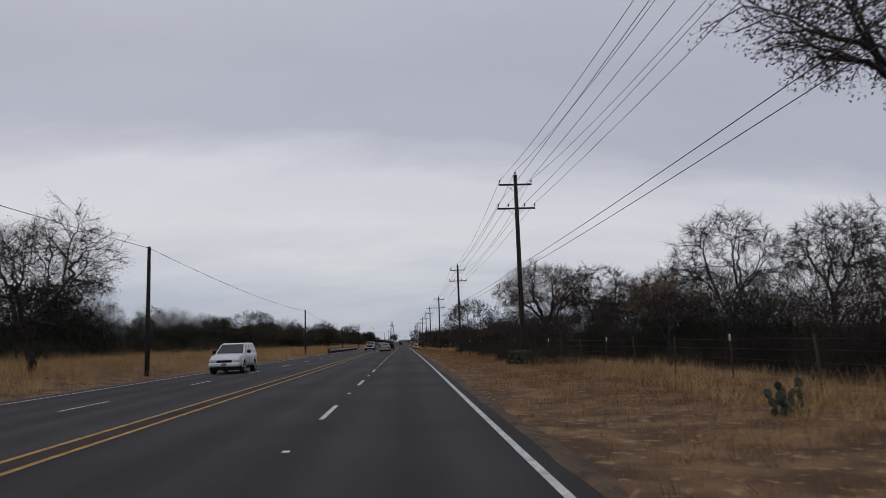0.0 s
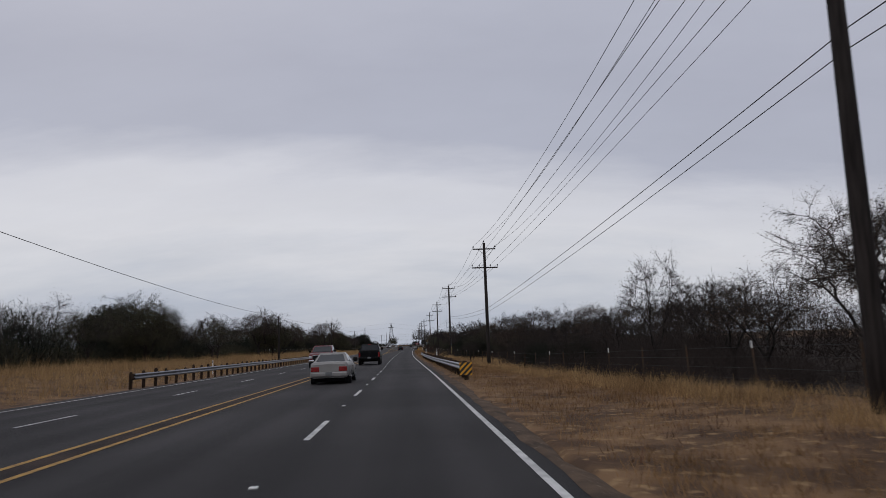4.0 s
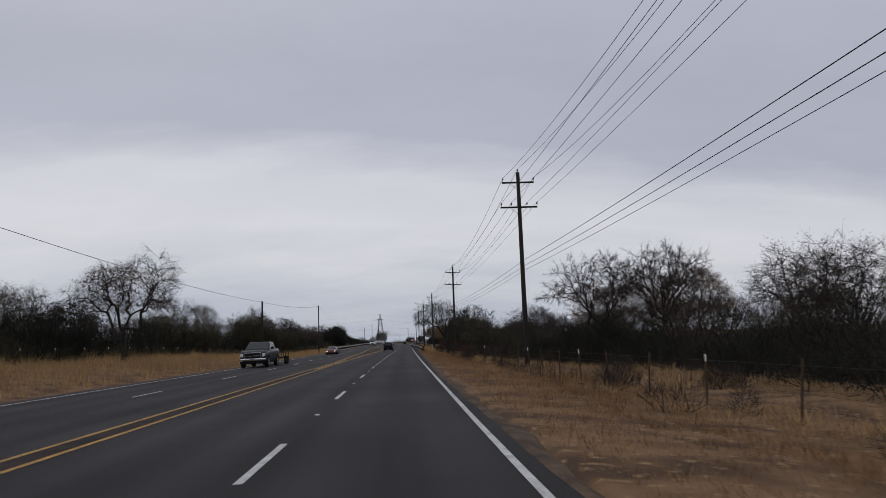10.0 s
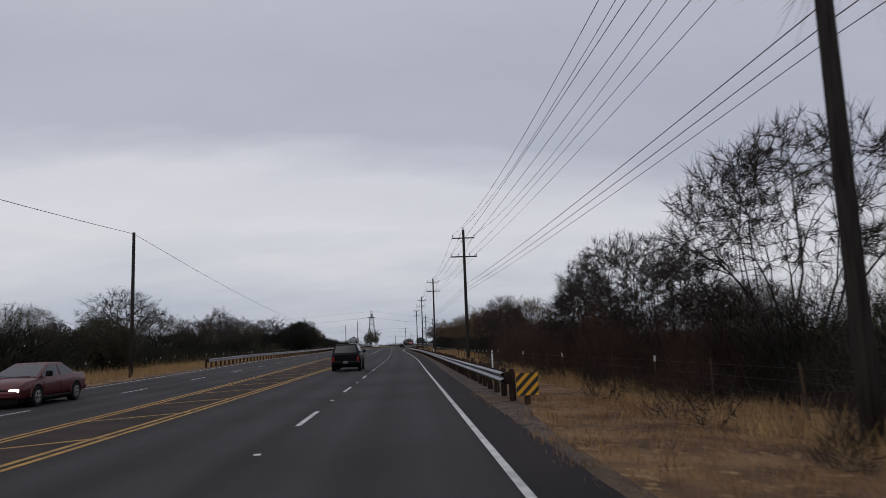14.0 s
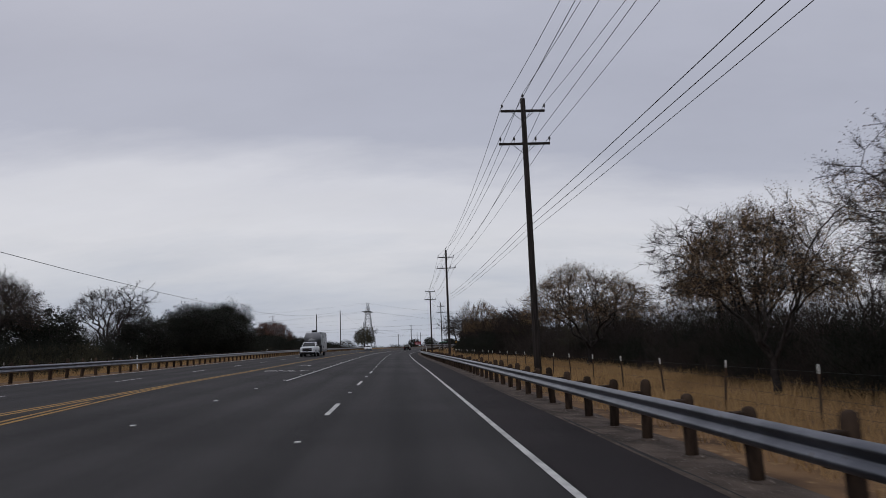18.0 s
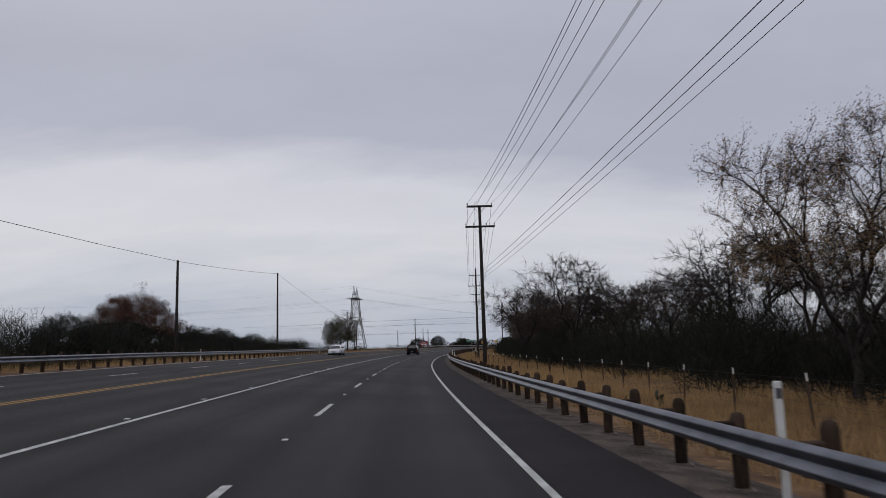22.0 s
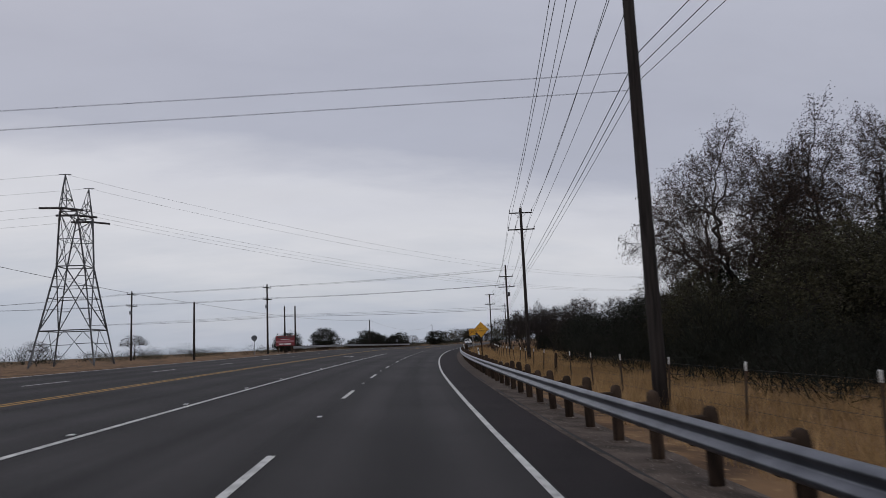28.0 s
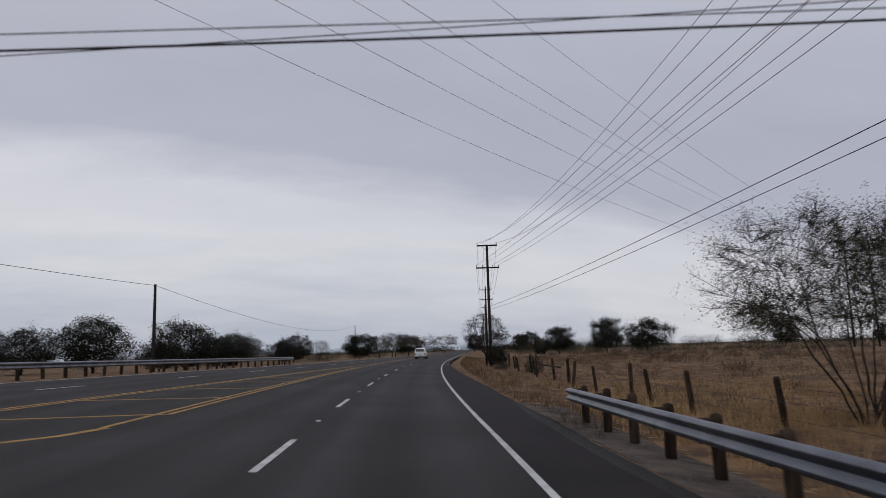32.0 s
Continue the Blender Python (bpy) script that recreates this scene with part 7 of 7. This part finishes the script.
def guide_sign(s, u, h):
    root = tagged(new("road_sign"), "green guide sign with white letters and arrow on a leaning post", "road sign")
    root.matrix_basis = stand(s, u, 0, -2) @ pose(0, 0, 0, 0, -3.0, 0)
    part("post", box(bmesh.new(), (0.09, 0.06, h + 0.4), pose(0, 0.05, h / 2), 0.008), POST_GREY, root, "grey post")
    w, q = 1.22, 0.22
    part("panel", box(bmesh.new(), (2 * w, 0.012, 2 * q), pose(0, 0, h), 0.004), SIGN_GREEN, root, "green panel")
    for z in (-q + 0.02, q - 0.02):
        part("border", box(bmesh.new(), (2 * w - 0.04, 0.003, 0.014), pose(0, -0.0085, h + z)), SIGN_WHITE, root, "white border")
    for x in (-w + 0.02, w - 0.02):
        part("border", box(bmesh.new(), (0.014, 0.003, 2 * q - 0.05), pose(x, -0.0085, h)), SIGN_WHITE, root, "white border")
    x0 = -w + 0.27
    part("arrow", plate_of([(x0 - 0.14, h), (x0, h + 0.10), (x0 - 0.02, h + 0.03), (x0 + 0.13, h + 0.03), (x0 + 0.13, h - 0.03), (x0 - 0.02, h - 0.03), (x0, h - 0.10)], -0.010, -0.0065), SIGN_WHITE, root, "white arrow")
    letters("Wirtz Dam Rd", 0.31, SIGN_WHITE, root, pose(0.24, -0.009, h) @ UPRIGHT, 1.05)


POST_GREY = material("weathered_grey_post", (0.30, 0.28, 0.26), (0.2, 0.19, 0.17), 8, 6, 0.8, stretch=(3, 3, 0.4))
guide_sign(743.2, 6.1, 3.15)


def arrow_board(s, u, h):
    """Double-headed arrow board with slanted stripes at both sides."""
    root = tagged(new("arrow_sign"), "yellow double arrow board with black slanted stripes on a leaning post", "road sign")
    root.matrix_basis = stand(s, u, 0, 36) @ pose(0, 0, 0, 0, -4.5, 0)
    part("post", rod(bmesh.new(), (0, 0.05, -0.3), (0, 0.05, h), 0.05, sides=8), POST_GREY, root, "grey post")
    w, q = 0.60, 0.46
    part("panel", box(bmesh.new(), (2 * w, 0.012, 2 * q), pose(0, 0, h), 0.004), SIGN_YELLOW, root, "yellow panel")
    part("arrow", plate_of([(-0.25, h), (-0.11, h + 0.14), (-0.11, h + 0.045), (0.11, h + 0.045), (0.11, h + 0.14), (0.25, h), (0.11, h - 0.14), (0.11, h - 0.045), (-0.11, h - 0.045), (-0.11, h - 0.14)], -0.011, -0.0065), SIGN_BLACK, root, "black double arrow")
    for x0, x1, z0, z1 in ((-0.30, 0.30, h + 0.26, h + 0.275), (-0.30, 0.30, h - 0.275, h - 0.26), (-0.30, -0.285, h - 0.26, h + 0.26), (0.285, 0.30, h - 0.26, h + 0.26)):
        part("border", plate_of([(x0, z0), (x1, z0), (x1, z1), (x0, z1)], -0.009, -0.0065), SIGN_BLACK, root, "black border")
    for sx in (-1, 1):
        for z in (-0.42, -0.10, 0.22):
            p = [(sx * 0.34, h + min(z + 0.20, q - 0.01)), (sx * 0.34, h + min(z + 0.32, q - 0.01)), (sx * (w - 0.01), h + min(z + 0.14, q - 0.01)), (sx * (w - 0.01), h + max(z + 0.02, -q + 0.01))]
            part("stripe", plate_of(p, -0.009, -0.0065), SIGN_BLACK, root, "black slanted stripe")


arrow_board(845.5, 5.85, 3.05)


def delineator(s, u, h=1.15, tilt=0.0):
    root = tagged(new("marker_post"), "slim white roadside marker post", "marker post", "white marker posts")
    root.matrix_basis = stand(s, u) @ pose(0, 0, 0, 0, tilt, 0)
    bm = box(bmesh.new(), (0.10, 0.035, h + 0.3), pose(0, 0, h / 2 - 0.15), 0.012)
    part("post", bm, WHITE_PAINT, root)
    part("reflector", box(bmesh.new(), (0.07, 0.008, 0.12), pose(0, -0.02, h - 0.14), 0.003), GALV, root, "pale reflector")


for s, u, t in ((169.6, 3.10, 1), (199.2, 3.10, 0), (399.5, 5.7, 0), (448, 4.2, -5), (578, 4.5, 0), (645.5, 4.3, -6), (680, 4.2, 0), (786.5, 4.1, -6), (821, 4.35, -8), (455, -20.5, 1), (520, -20.8, -2), (575, -20.6, 0), (640, -20.8, 1), (700, -20.6, 2), (160, -16.2, 0)):
    delineator(s, u, 1.38 if u > 0 else 1.15, t)


def hoarding(s, u):
    root = tagged(new("billboard"), "faded red billboard on timber posts with small lamps", "billboard")
    root.matrix_basis = stand(s, u, 0, -6)
    part("panel", box(bmesh.new(), (3.5, 0.10, 1.75), pose(0, 0, 2.3), 0.02), SIGN_RED, root, "faded red panel")
    part("band", box(bmesh.new(), (3.3, 0.012, 0.30), pose(0, -0.058, 2.2)), HOARD_PINK, root, "pale pink band")
    for i, (x, w, z, hh) in enumerate(((-0.65, 1.5, 2.95, 0.20), (0.85, 1.1, 2.95, 0.20), (0.0, 1.6, 2.55, 0.07), (-0.75, 0.8, 1.75, 0.24), (0.45, 1.2, 1.75, 0.24))):
        part("lettering_bar", box(bmesh.new(), (w, 0.014, hh), pose(x, -0.06, z)), SIGN_WHITE if i > 1 else CARAVAN_DARK, root, "bar of unreadable lettering")
    for x in (-1.3, 1.3):
        part("post", rod(bmesh.new(), (x, 0.12, -0.3), (x, 0.12, 2.6), 0.10, sides=8), POST_WOOD, root)
    for x in (-1.2, 0.0, 1.2):
        part("lamp_arm", rod(bmesh.new(), (x, 0, 3.15), (x, -0.6, 3.55), 0.02, sides=6), TRIM, root)
        part("lamp_head", box(bmesh.new(), (0.20, 0.16, 0.14), pose(x, -0.62, 3.52, 30), 0.03), TRIM, root)


HOARD_PINK = material("faded_pink_print", (0.42, 0.20, 0.22), (0.30, 0.12, 0.15), 2, 5, 0.6)
hoarding(864.5, -27.0)


def sign_back(s, u):
    root = tagged(new("stop_sign"), "octagonal sign seen from its grey back", "road sign")
    root.matrix_basis = stand(s, u, 0, 200)
    part("post", box(bmesh.new(), (0.06, 0.05, 2.9), pose(0, 0, 1.2), 0.005), STEEL_GREY, root)
    part("panel", plate_of([(0.40 * math.cos(math.pi / 8 + i * math.pi / 4), 2.4 + 0.40 * math.sin(math.pi / 8 + i * math.pi / 4)) for i in range(8)], 0.03, 0.04), GALV, root, "bare metal back")


sign_back(836, -23.5)
sign_back(955, -22.0)

# arrows and a word on the turn lane
for s in (521.0, 814.5):
    pts = [(-0.1, 0.0), (0.1, 0.0), (0.1, 2.0), (-0.2, 2.6), (-0.55, 2.6), (-0.55, 3.0), (-1.15, 2.3), (-0.55, 1.6), (-0.55, 2.1), (-0.3, 2.1), (-0.1, 1.8)]
    q = at(s + np.array([p[1] for p in pts]), -7.55 + np.array([p[0] for p in pts]), 0.006)
    bm = bmesh.new()
    bmesh.ops.triangulate(bm, faces=[bm.faces.new([bm.verts.new(p) for p in q])])
    part("turn_arrow", bm, WHITE_LINE, road, "white left turn arrow")
m_only = stand(509.5, -7.6, 0.012)
bank = math.atan(float(np.interp(509, BANK_S, BANK_V)))
letters("ONLY", 1.05, WHITE_LINE, road, m_only @ Matrix.Rotation(bank, 4, "Y"), 1.0, 2.6, "turn_lane_word")

# raised pavement markers
MARKER = bpy.data.meshes.new("raised_marker")
_bm = box(bmesh.new(), (0.11, 0.11, 0.02), pose(0, 0, 0.008), 0.006)
_bm.to_mesh(MARKER); _bm.free(); MARKER.materials.append(WHITE_PAINT)
for i in range(-2, 73):
    s = float(np.interp(i + 0.63, DASH_N, DASH_S))
    put("raised_marker", MARKER, road, stand(s, -1.85, 0.004))
    if 462 < s < 834:
        put("raised_marker", MARKER, road, stand(s + 3, -5.65, 0.004))
        put("raised_marker", MARKER, road, stand(s - 3.1, -5.65, 0.004))


# ---- the lattice transmission tower and its lines ----
TOWER_STEEL = material("weathered_tower_steel", (0.115, 0.118, 0.128), (0.065, 0.066, 0.07), 1.2, 6, 0.6, metal=0.4)
def lattice_tower(p, turn, h, label):
    root = tagged(new("transmission_tower"), label, "transmission tower")
    root.matrix_basis = Matrix.Translation(p) @ pose(0, 0, 0, 0, 0, turn)
    g = h / 24.0
    lev = [(0, 3.9, 3.9), (4.6 * g, 3.12, 3.12), (13.0 * g, 1.72, 1.72), (20.0 * g, 1.05, 2.9)]
    corner = lambda i, k: np.array([(-1, 1, 1, -1)[k % 4] * lev[i][1], (-1, -1, 1, 1)[k % 4] * lev[i][2], lev[i][0]])  # noqa: E731
    heavy, light = [], []
    for k in range(4):
        a, b = [corner(i, k) for i in range(4)], [corner(i, k + 1) for i in range(4)]
        mid = [0.5 * (p + q) for p, q in zip(a, b)]
        # level struts at the knee and the waist, one great cross between them, and a spread foot
        heavy += [(a[1], b[1]), (a[2], b[2]), (a[3], b[3]), (a[1], b[2]), (b[1], a[2])]
        light += [(a[0], mid[1]), (b[0], mid[1]), (a[2], b[3]), (b[2], a[3])]
        for f in (0.3, 0.62):
            light += [(a[0] + (a[1] - a[0]) * f, mid[1] + (a[0] - mid[1]) * (1 - f)), (b[0] + (b[1] - b[0]) * f, mid[1] + (b[0] - mid[1]) * (1 - f))]
        for f in (0.16, 0.32):
            light += [(a[1] + (a[2] - a[1]) * f, a[1] + (b[2] - a[1]) * f), (b[1] + (b[2] - b[1]) * f, b[1] + (a[2] - b[1]) * f), (a[2] + (a[1] - a[2]) * f, a[2] + (b[1] - a[2]) * f), (b[2] + (b[1] - b[2]) * f, b[2] + (a[1] - b[2]) * f)]
        half = [0.5 * (a[1] + b[2]), 0.5 * (a[1] + a[2]), 0.5 * (b[1] + b[2])]
        light += [(half[1], half[2])]
        q = [0.5 * (a[2] + a[3]), 0.5 * (b[2] + b[3])]
        light += [(q[0], q[1]), (a[2], q[1]), (q[0], b[3])]
    tips, bridge, peaks = [], [], []
    for sy in (-1, 1):
        tip = np.array([0, sy * 5.2, 20.0 * g])
        for sx in (-1, 1):
            bridge += [(np.array([sx * 1.05, sy * 2.9, 20.0 * g]), tip), (np.array([sx * 1.22, sy * 2.6, 18.2 * g]), tip)]
        peak = np.array([0, sy * 4.2, 24.6 * g])
        foot = [np.array([x, sy * y, 20.0 * g]) for x, y in ((-0.9, 2.9), (0.9, 2.9), (0.5, 4.7), (-0.5, 4.7))]
        some = [(f, peak) for f in foot] + [(foot[n], foot[(n + 1) % 4]) for n in range(4)]
        for n in range(4):
            p, q = foot[n], foot[(n + 1) % 4]
            some += [(p + (peak - p) * 0.30, q + (peak - q) * 0.30), (p, q + (peak - q) * 0.30), (p + (peak - p) * 0.30, q + (peak - q) * 0.58)]
        some.append((peak + np.array([-0.7, 0, 0]), peak + np.array([0.7, 0, 0])))
        peaks.append(some)
        tips += [tip, peak]
    tips.append(np.array([0, 0, 20.0 * g]))
    for k in range(4):
        v, f = line_tube([corner(i, k) for i in range(len(lev))], 0.12, 4)
        put("leg", raw_mesh("leg", v, f, TOWER_STEEL), root)
    for name, some, r in (("crossarm", bridge[:4], 0.075), ("crossarm", bridge[4:], 0.075), ("earth_peak", peaks[0], 0.055), ("earth_peak", peaks[1], 0.055), ("bracing", heavy, 0.075), ("lattice", light, 0.045)):
        v, f = tubes([a for a, b in some], [b for a, b in some], [r] * len(some), [r] * len(some), 4)
        ob = put(name, raw_mesh(name, v, f, TOWER_STEEL), root)
        if name in ("bracing", "lattice"):
            ob["kind"] = "stuff"
    m = root.matrix_basis
    return root, [np.array(m @ Vector(t)) for t in tips]


base = at(np.array([834.0]), np.array([-46.7]))[0]
main_tower, tips_a = lattice_tower(base, -3, 24.0, "tall grey steel lattice transmission tower beside the road")


def h_frame(p, turn):
    """Two timber poles with a long crossarm, carrying the high-voltage line on."""
    root = tagged(new("transmission_structure"), "distant timber pole frame with one long crossarm", "transmission tower")
    root.matrix_basis = Matrix.Translation(p) @ pose(0, 0, 0, 0, 0, turn)
    for y in (-2.3, 2.3):
        part("pole", lathe(bmesh.new(), [(0.24, -0.5), (0.19, 12.0), (0.15, 22.4)], pose(0, y, 0), 8), POLE_WOOD, root, smooth=True)
    part("crossarm", box(bmesh.new(), (0.20, 9.6, 0.26), pose(0.2, 0, 20.6), 0.02), POLE_WOOD, root)
    for a, b in (((0, -2.3, 13.0), (0, 2.3, 18.4)), ((0, 2.3, 13.0), (0, -2.3, 18.4))):
        part("cross_brace", rod(bmesh.new(), a, b, 0.08, sides=6), POLE_WOOD, root)
    for y in (-4.4, 0.0, 4.4):
        part("insulator", lathe(bmesh.new(), [(0.05, 0), (0.13, 0.1), (0.13, 1.3), (0.05, 1.4)], pose(0.2, y, 19.05), 8), CERAMIC, root)
    m = root.matrix_basis
    return [np.array(m @ Vector(q)) for q in ((0.2, -4.4, 19.0), (0, -2.3, 22.4), (0.2, 4.4, 19.0), (0, 2.3, 22.4), (0.2, 0, 19.0))]


tips_b = h_frame((143.0, 973.0, -1.7), 37)
left_tower, tips_c = lattice_tower(at(np.array([800.0]), np.array([-260.0]))[0], -30, 24.0, "distant grey lattice transmission tower beyond the trees")
for i in (0, 1, 2, 3, 4):
    for other, away in ((tips_b, 1), (tips_c, -1)):
        a, b = tips_a[i], other[i]
        d = (b - a) / np.linalg.norm(b - a)
        if i in (0, 2, 4):
            v, f = tubes([a], [a + d * 2.6], [0.15], [0.15], 8)
            put("strain_insulator", raw_mesh("strain_insulator", v - np.array(main_tower.matrix_basis.translation), f, CERAMIC), main_tower).matrix_basis = main_tower.matrix_basis.inverted() @ Matrix.Translation(main_tower.matrix_basis.translation)
            a = a + d * 2.6
        span_line("transmission_line", "thin grey high-voltage line from tower to tower", [a, b], 0.46 if away > 0 else 0.36, 0.012, 30)

# distribution line that crosses the road at the side road
side_poles = [(866.5, 12.0, 14.35, 13.0), (873.3, -32.9, 13.65, 13.0), (876.2, -60.8, 13.9, 13.2)]
for s, u, top, a in side_poles[1:]:
    q = utility_pole(s, u, top, ((a, 1.2), (a - 2.2, 1.4)), "double", 78)
    part("transformer", lathe(bmesh.new(), [(0.16, 0), (0.20, 0.03), (0.20, 0.62), (0.12, 0.70)], pose(-0.36, 0, a - 4.3), 12), STEEL_GREY, q, "grey can transformer", True)
for dz, ds, z0 in ((0.2, -1.1, 13.5), (0.2, 0.0, 13.9), (0.2, 1.1, 13.5), (-2.0, -1.2, 10.9), (-2.0, 0.4, 10.9), (-2.0, 1.2, 10.9)):
    span_line("power_line", "overhead conductor crossing the road to the far pole", [hang((866.5 + 0.4 * ds, 12.0), 0, z0), hang((873.3 + ds, -32.9), 0, 13.0 + dz), hang((876.2 + ds, -60.8), 0, 13.2 + dz), hang((884, -120), 0, 13)], 0.5, 0.014)
for z0, far, z1, sag, r in ((6.6, (869.5, -28.5), 7.25, 0.55, 0.024), (7.05, (873.3, -32.9), 7.8, 0.2, 0.012), (6.75, (869.5, -28.5), 7.4, 0.25, 0.013)):
    span_line("telecom_cable", "black telephone cable crossing the road", [hang((866.5, 11.8), 0, z0), hang(far, 0, z1), hang((876, -70), 0, 7.6)], sag, r)
for x, z0, z1, r in ((4.9, 13.3, 10.2, 0.009), (5.2, 15.2, 11.2, 0.009), (6.3, 8.6, 6.9, 0.008), (6.3, 8.1, 6.2, 0.008)):
    span_line("power_line", "tapped line crossing the road on to distant poles", [hang((760, x), 0, z0), hang((762, -140), 0, z1)], 0.12, r)
q = [o for o in scene.objects if o.name.startswith("utility_pole") and abs(o.location.y - float(at(np.array([866.5]), np.array([12.0]))[0][1])) < 1.0][0]
part("transformer", lathe(bmesh.new(), [(0.16, 0), (0.20, 0.03), (0.20, 0.66), (0.12, 0.74)], pose(0.38, 0, 9.6), 12), CERAMIC, q, "dark cable termination", True)


# ---- small roadside things ----
PEAR = material("cactus_green", (0.060, 0.064, 0.046), (0.030, 0.032, 0.024), 6, 5, 0.7, bump=0.3, bump_scale=30)


def prickly_pear(s, u, n, seed, size=0.46):
    root = tagged(new("cactus"), "clump of dusty green prickly pear pads", "cactus")
    root.matrix_basis = stand(s, u) @ Matrix.Scale(size, 4)
    rg = random.Random(seed)
    tips = [(rg.uniform(-0.6, 0.6), rg.uniform(-0.5, 0.5), 0.0) for _ in range(max(3, n // 3))]
    for i in range(n):
        x, y, z = tips[i % len(tips)] if i < len(tips) else tips[rg.randrange(len(tips))]
        m = pose(x, y, z, rg.uniform(-25, 25), rg.uniform(-35, 35), rg.uniform(0, 180))
        bm = bmesh.new()
        bmesh.ops.create_icosphere(bm, subdivisions=2, radius=1.0, matrix=m @ Matrix.Translation((0, 0, 0.20)) @ Matrix.Diagonal((0.16, 0.035, 0.22, 1)))
        part("pad", bm, PEAR, root, smooth=True)
        t = m @ Vector((0, 0, 0.38))
        tips.append((t.x, t.y, t.z))
    return root


prickly_pear(12.6, 6.9, 16, 3)
prickly_pear(13.0, 7.25, 11, 4)
for i, (a, b) in enumerate(((41.2, 7.3), (41.7, 6.9), (42.5, 6.6), (43.4, 6.5), (42.2, 7.2))):
    prickly_pear(a, b, 24, 7 + i, 0.80)
prickly_pear(92.3, 8.1, 14, 20, 0.7)
prickly_pear(593.5, 8.6, 10, 5)
prickly_pear(595.0, 8.2, 8, 6)
LITTER = material("dirty_white_litter", (0.55, 0.54, 0.50), (0.36, 0.34, 0.30), 9, 5, 0.8)
for s, u, w, turn in ((76.1, 3.5, 0.34, 20), (64.4, 3.0, 0.26, 75), (71.0, 4.6, 0.18, 130)):
    bm = bmesh.new()
    bmesh.ops.create_grid(bm, x_segments=5, y_segments=4, size=w / 2)
    for v in bm.verts:
        v.co.z = 0.05 + 0.06 * noise.noise(v.co * 9 + Vector((s, 0, 0)))
    top = bmesh.ops.extrude_face_region(bm, geom=list(bm.faces))["geom"]
    for v in top:
        if isinstance(v, bmesh.types.BMVert):
            v.co.z += 0.012
    ob = tagged(put("litter", bpy.data.meshes.new("litter")), "crumpled dirty white scrap lying in the grass", "litter", "litter on the verge")
    bm.to_mesh(ob.data); bm.free(); ob.data.materials.append(LITTER)
    ob.matrix_basis = stand(s, u, 0.02, turn)
# a broken slab of concrete set on end behind the rail
CONCRETE = material("pale_concrete", (0.52, 0.51, 0.47), (0.34, 0.33, 0.30), 5, 6, 0.9, bump=0.5, bump_scale=25)
bm = bmesh.new()
foot = [bm.verts.new(q) for q in ((-0.28, -0.12, -0.1), (0.26, -0.15, -0.1), (0.30, 0.12, -0.1), (-0.22, 0.14, -0.1))]
head = [bm.verts.new(q) for q in ((-0.10, -0.05, 0.52), (0.06, -0.08, 0.62), (0.10, 0.05, 0.58), (-0.06, 0.07, 0.48))]
for a in range(4):
    bm.faces.new((foot[a], foot[(a + 1) % 4], head[(a + 1) % 4], head[a]))
bm.faces.new(head); bm.faces.new(foot[::-1])
bmesh.ops.bevel(bm, geom=list(bm.edges), offset=0.02, segments=1, affect='EDGES')
chunk = tagged(put("concrete_chunk", bpy.data.meshes.new("concrete_chunk")), "broken pale concrete slab standing behind the guardrail", "rubble")
bm.to_mesh(chunk.data); bm.free(); chunk.data.materials.append(CONCRETE)
chunk.matrix_basis = stand(786.2, 5.3, 0, 25)
bm = box(bmesh.new(), (0.14, 1.25, 0.05), pose(0, 0, 0.03), 0.01)
plank = tagged(put("plank", bpy.data.meshes.new("plank")), "pale weathered plank lying on the verge", "plank")
bm.to_mesh(plank.data); bm.free(); plank.data.materials.append(LITTER)
plank.matrix_basis = stand(254.1, 3.3, 0.03, 68)

# timber-post fence past the end of the guardrail, with a braced corner
fence2 = tagged(new("timber_fence"), "old wire fence on leaning timber posts with a braced corner", "fence")
fence2.matrix_basis = stand(870, 9.4)
inv = fence2.matrix_basis.inverted()
rg = random.Random(9)
for s in np.arange(870, 985, 4.4):
    put("timber_post", WOODPOST, fence2, inv @ stand(s, 9.3 + 0.4 * math.sin(s)) @ pose(0, 0, 0, rg.uniform(-7, 7), rg.uniform(-9, 9), 0) @ Matrix.Scale(rg.uniform(0.95, 1.25), 4))
for h in (0.4, 0.8, 1.15):
    ss = np.arange(870, 985, 4.4)
    v, f = line_tube(at(ss, 9.3 + 0 * ss, h), 0.006, 3)
    ob = put("barbed_wire", raw_mesh("barbed_wire", v, f, WIRE), fence2); ob.matrix_basis = inv
for a, b in ((902, 906.4), (906.4, 910.8)):
    p0, p1 = at(np.array([a, b]), np.array([9.3, 9.3]), 0.95)
    v, f = tubes([p0], [p1], [0.06], [0.055], 8)
    ob = put("brace_rail", raw_mesh("brace_rail", v, f, POST_WOOD), fence2); ob.matrix_basis = inv
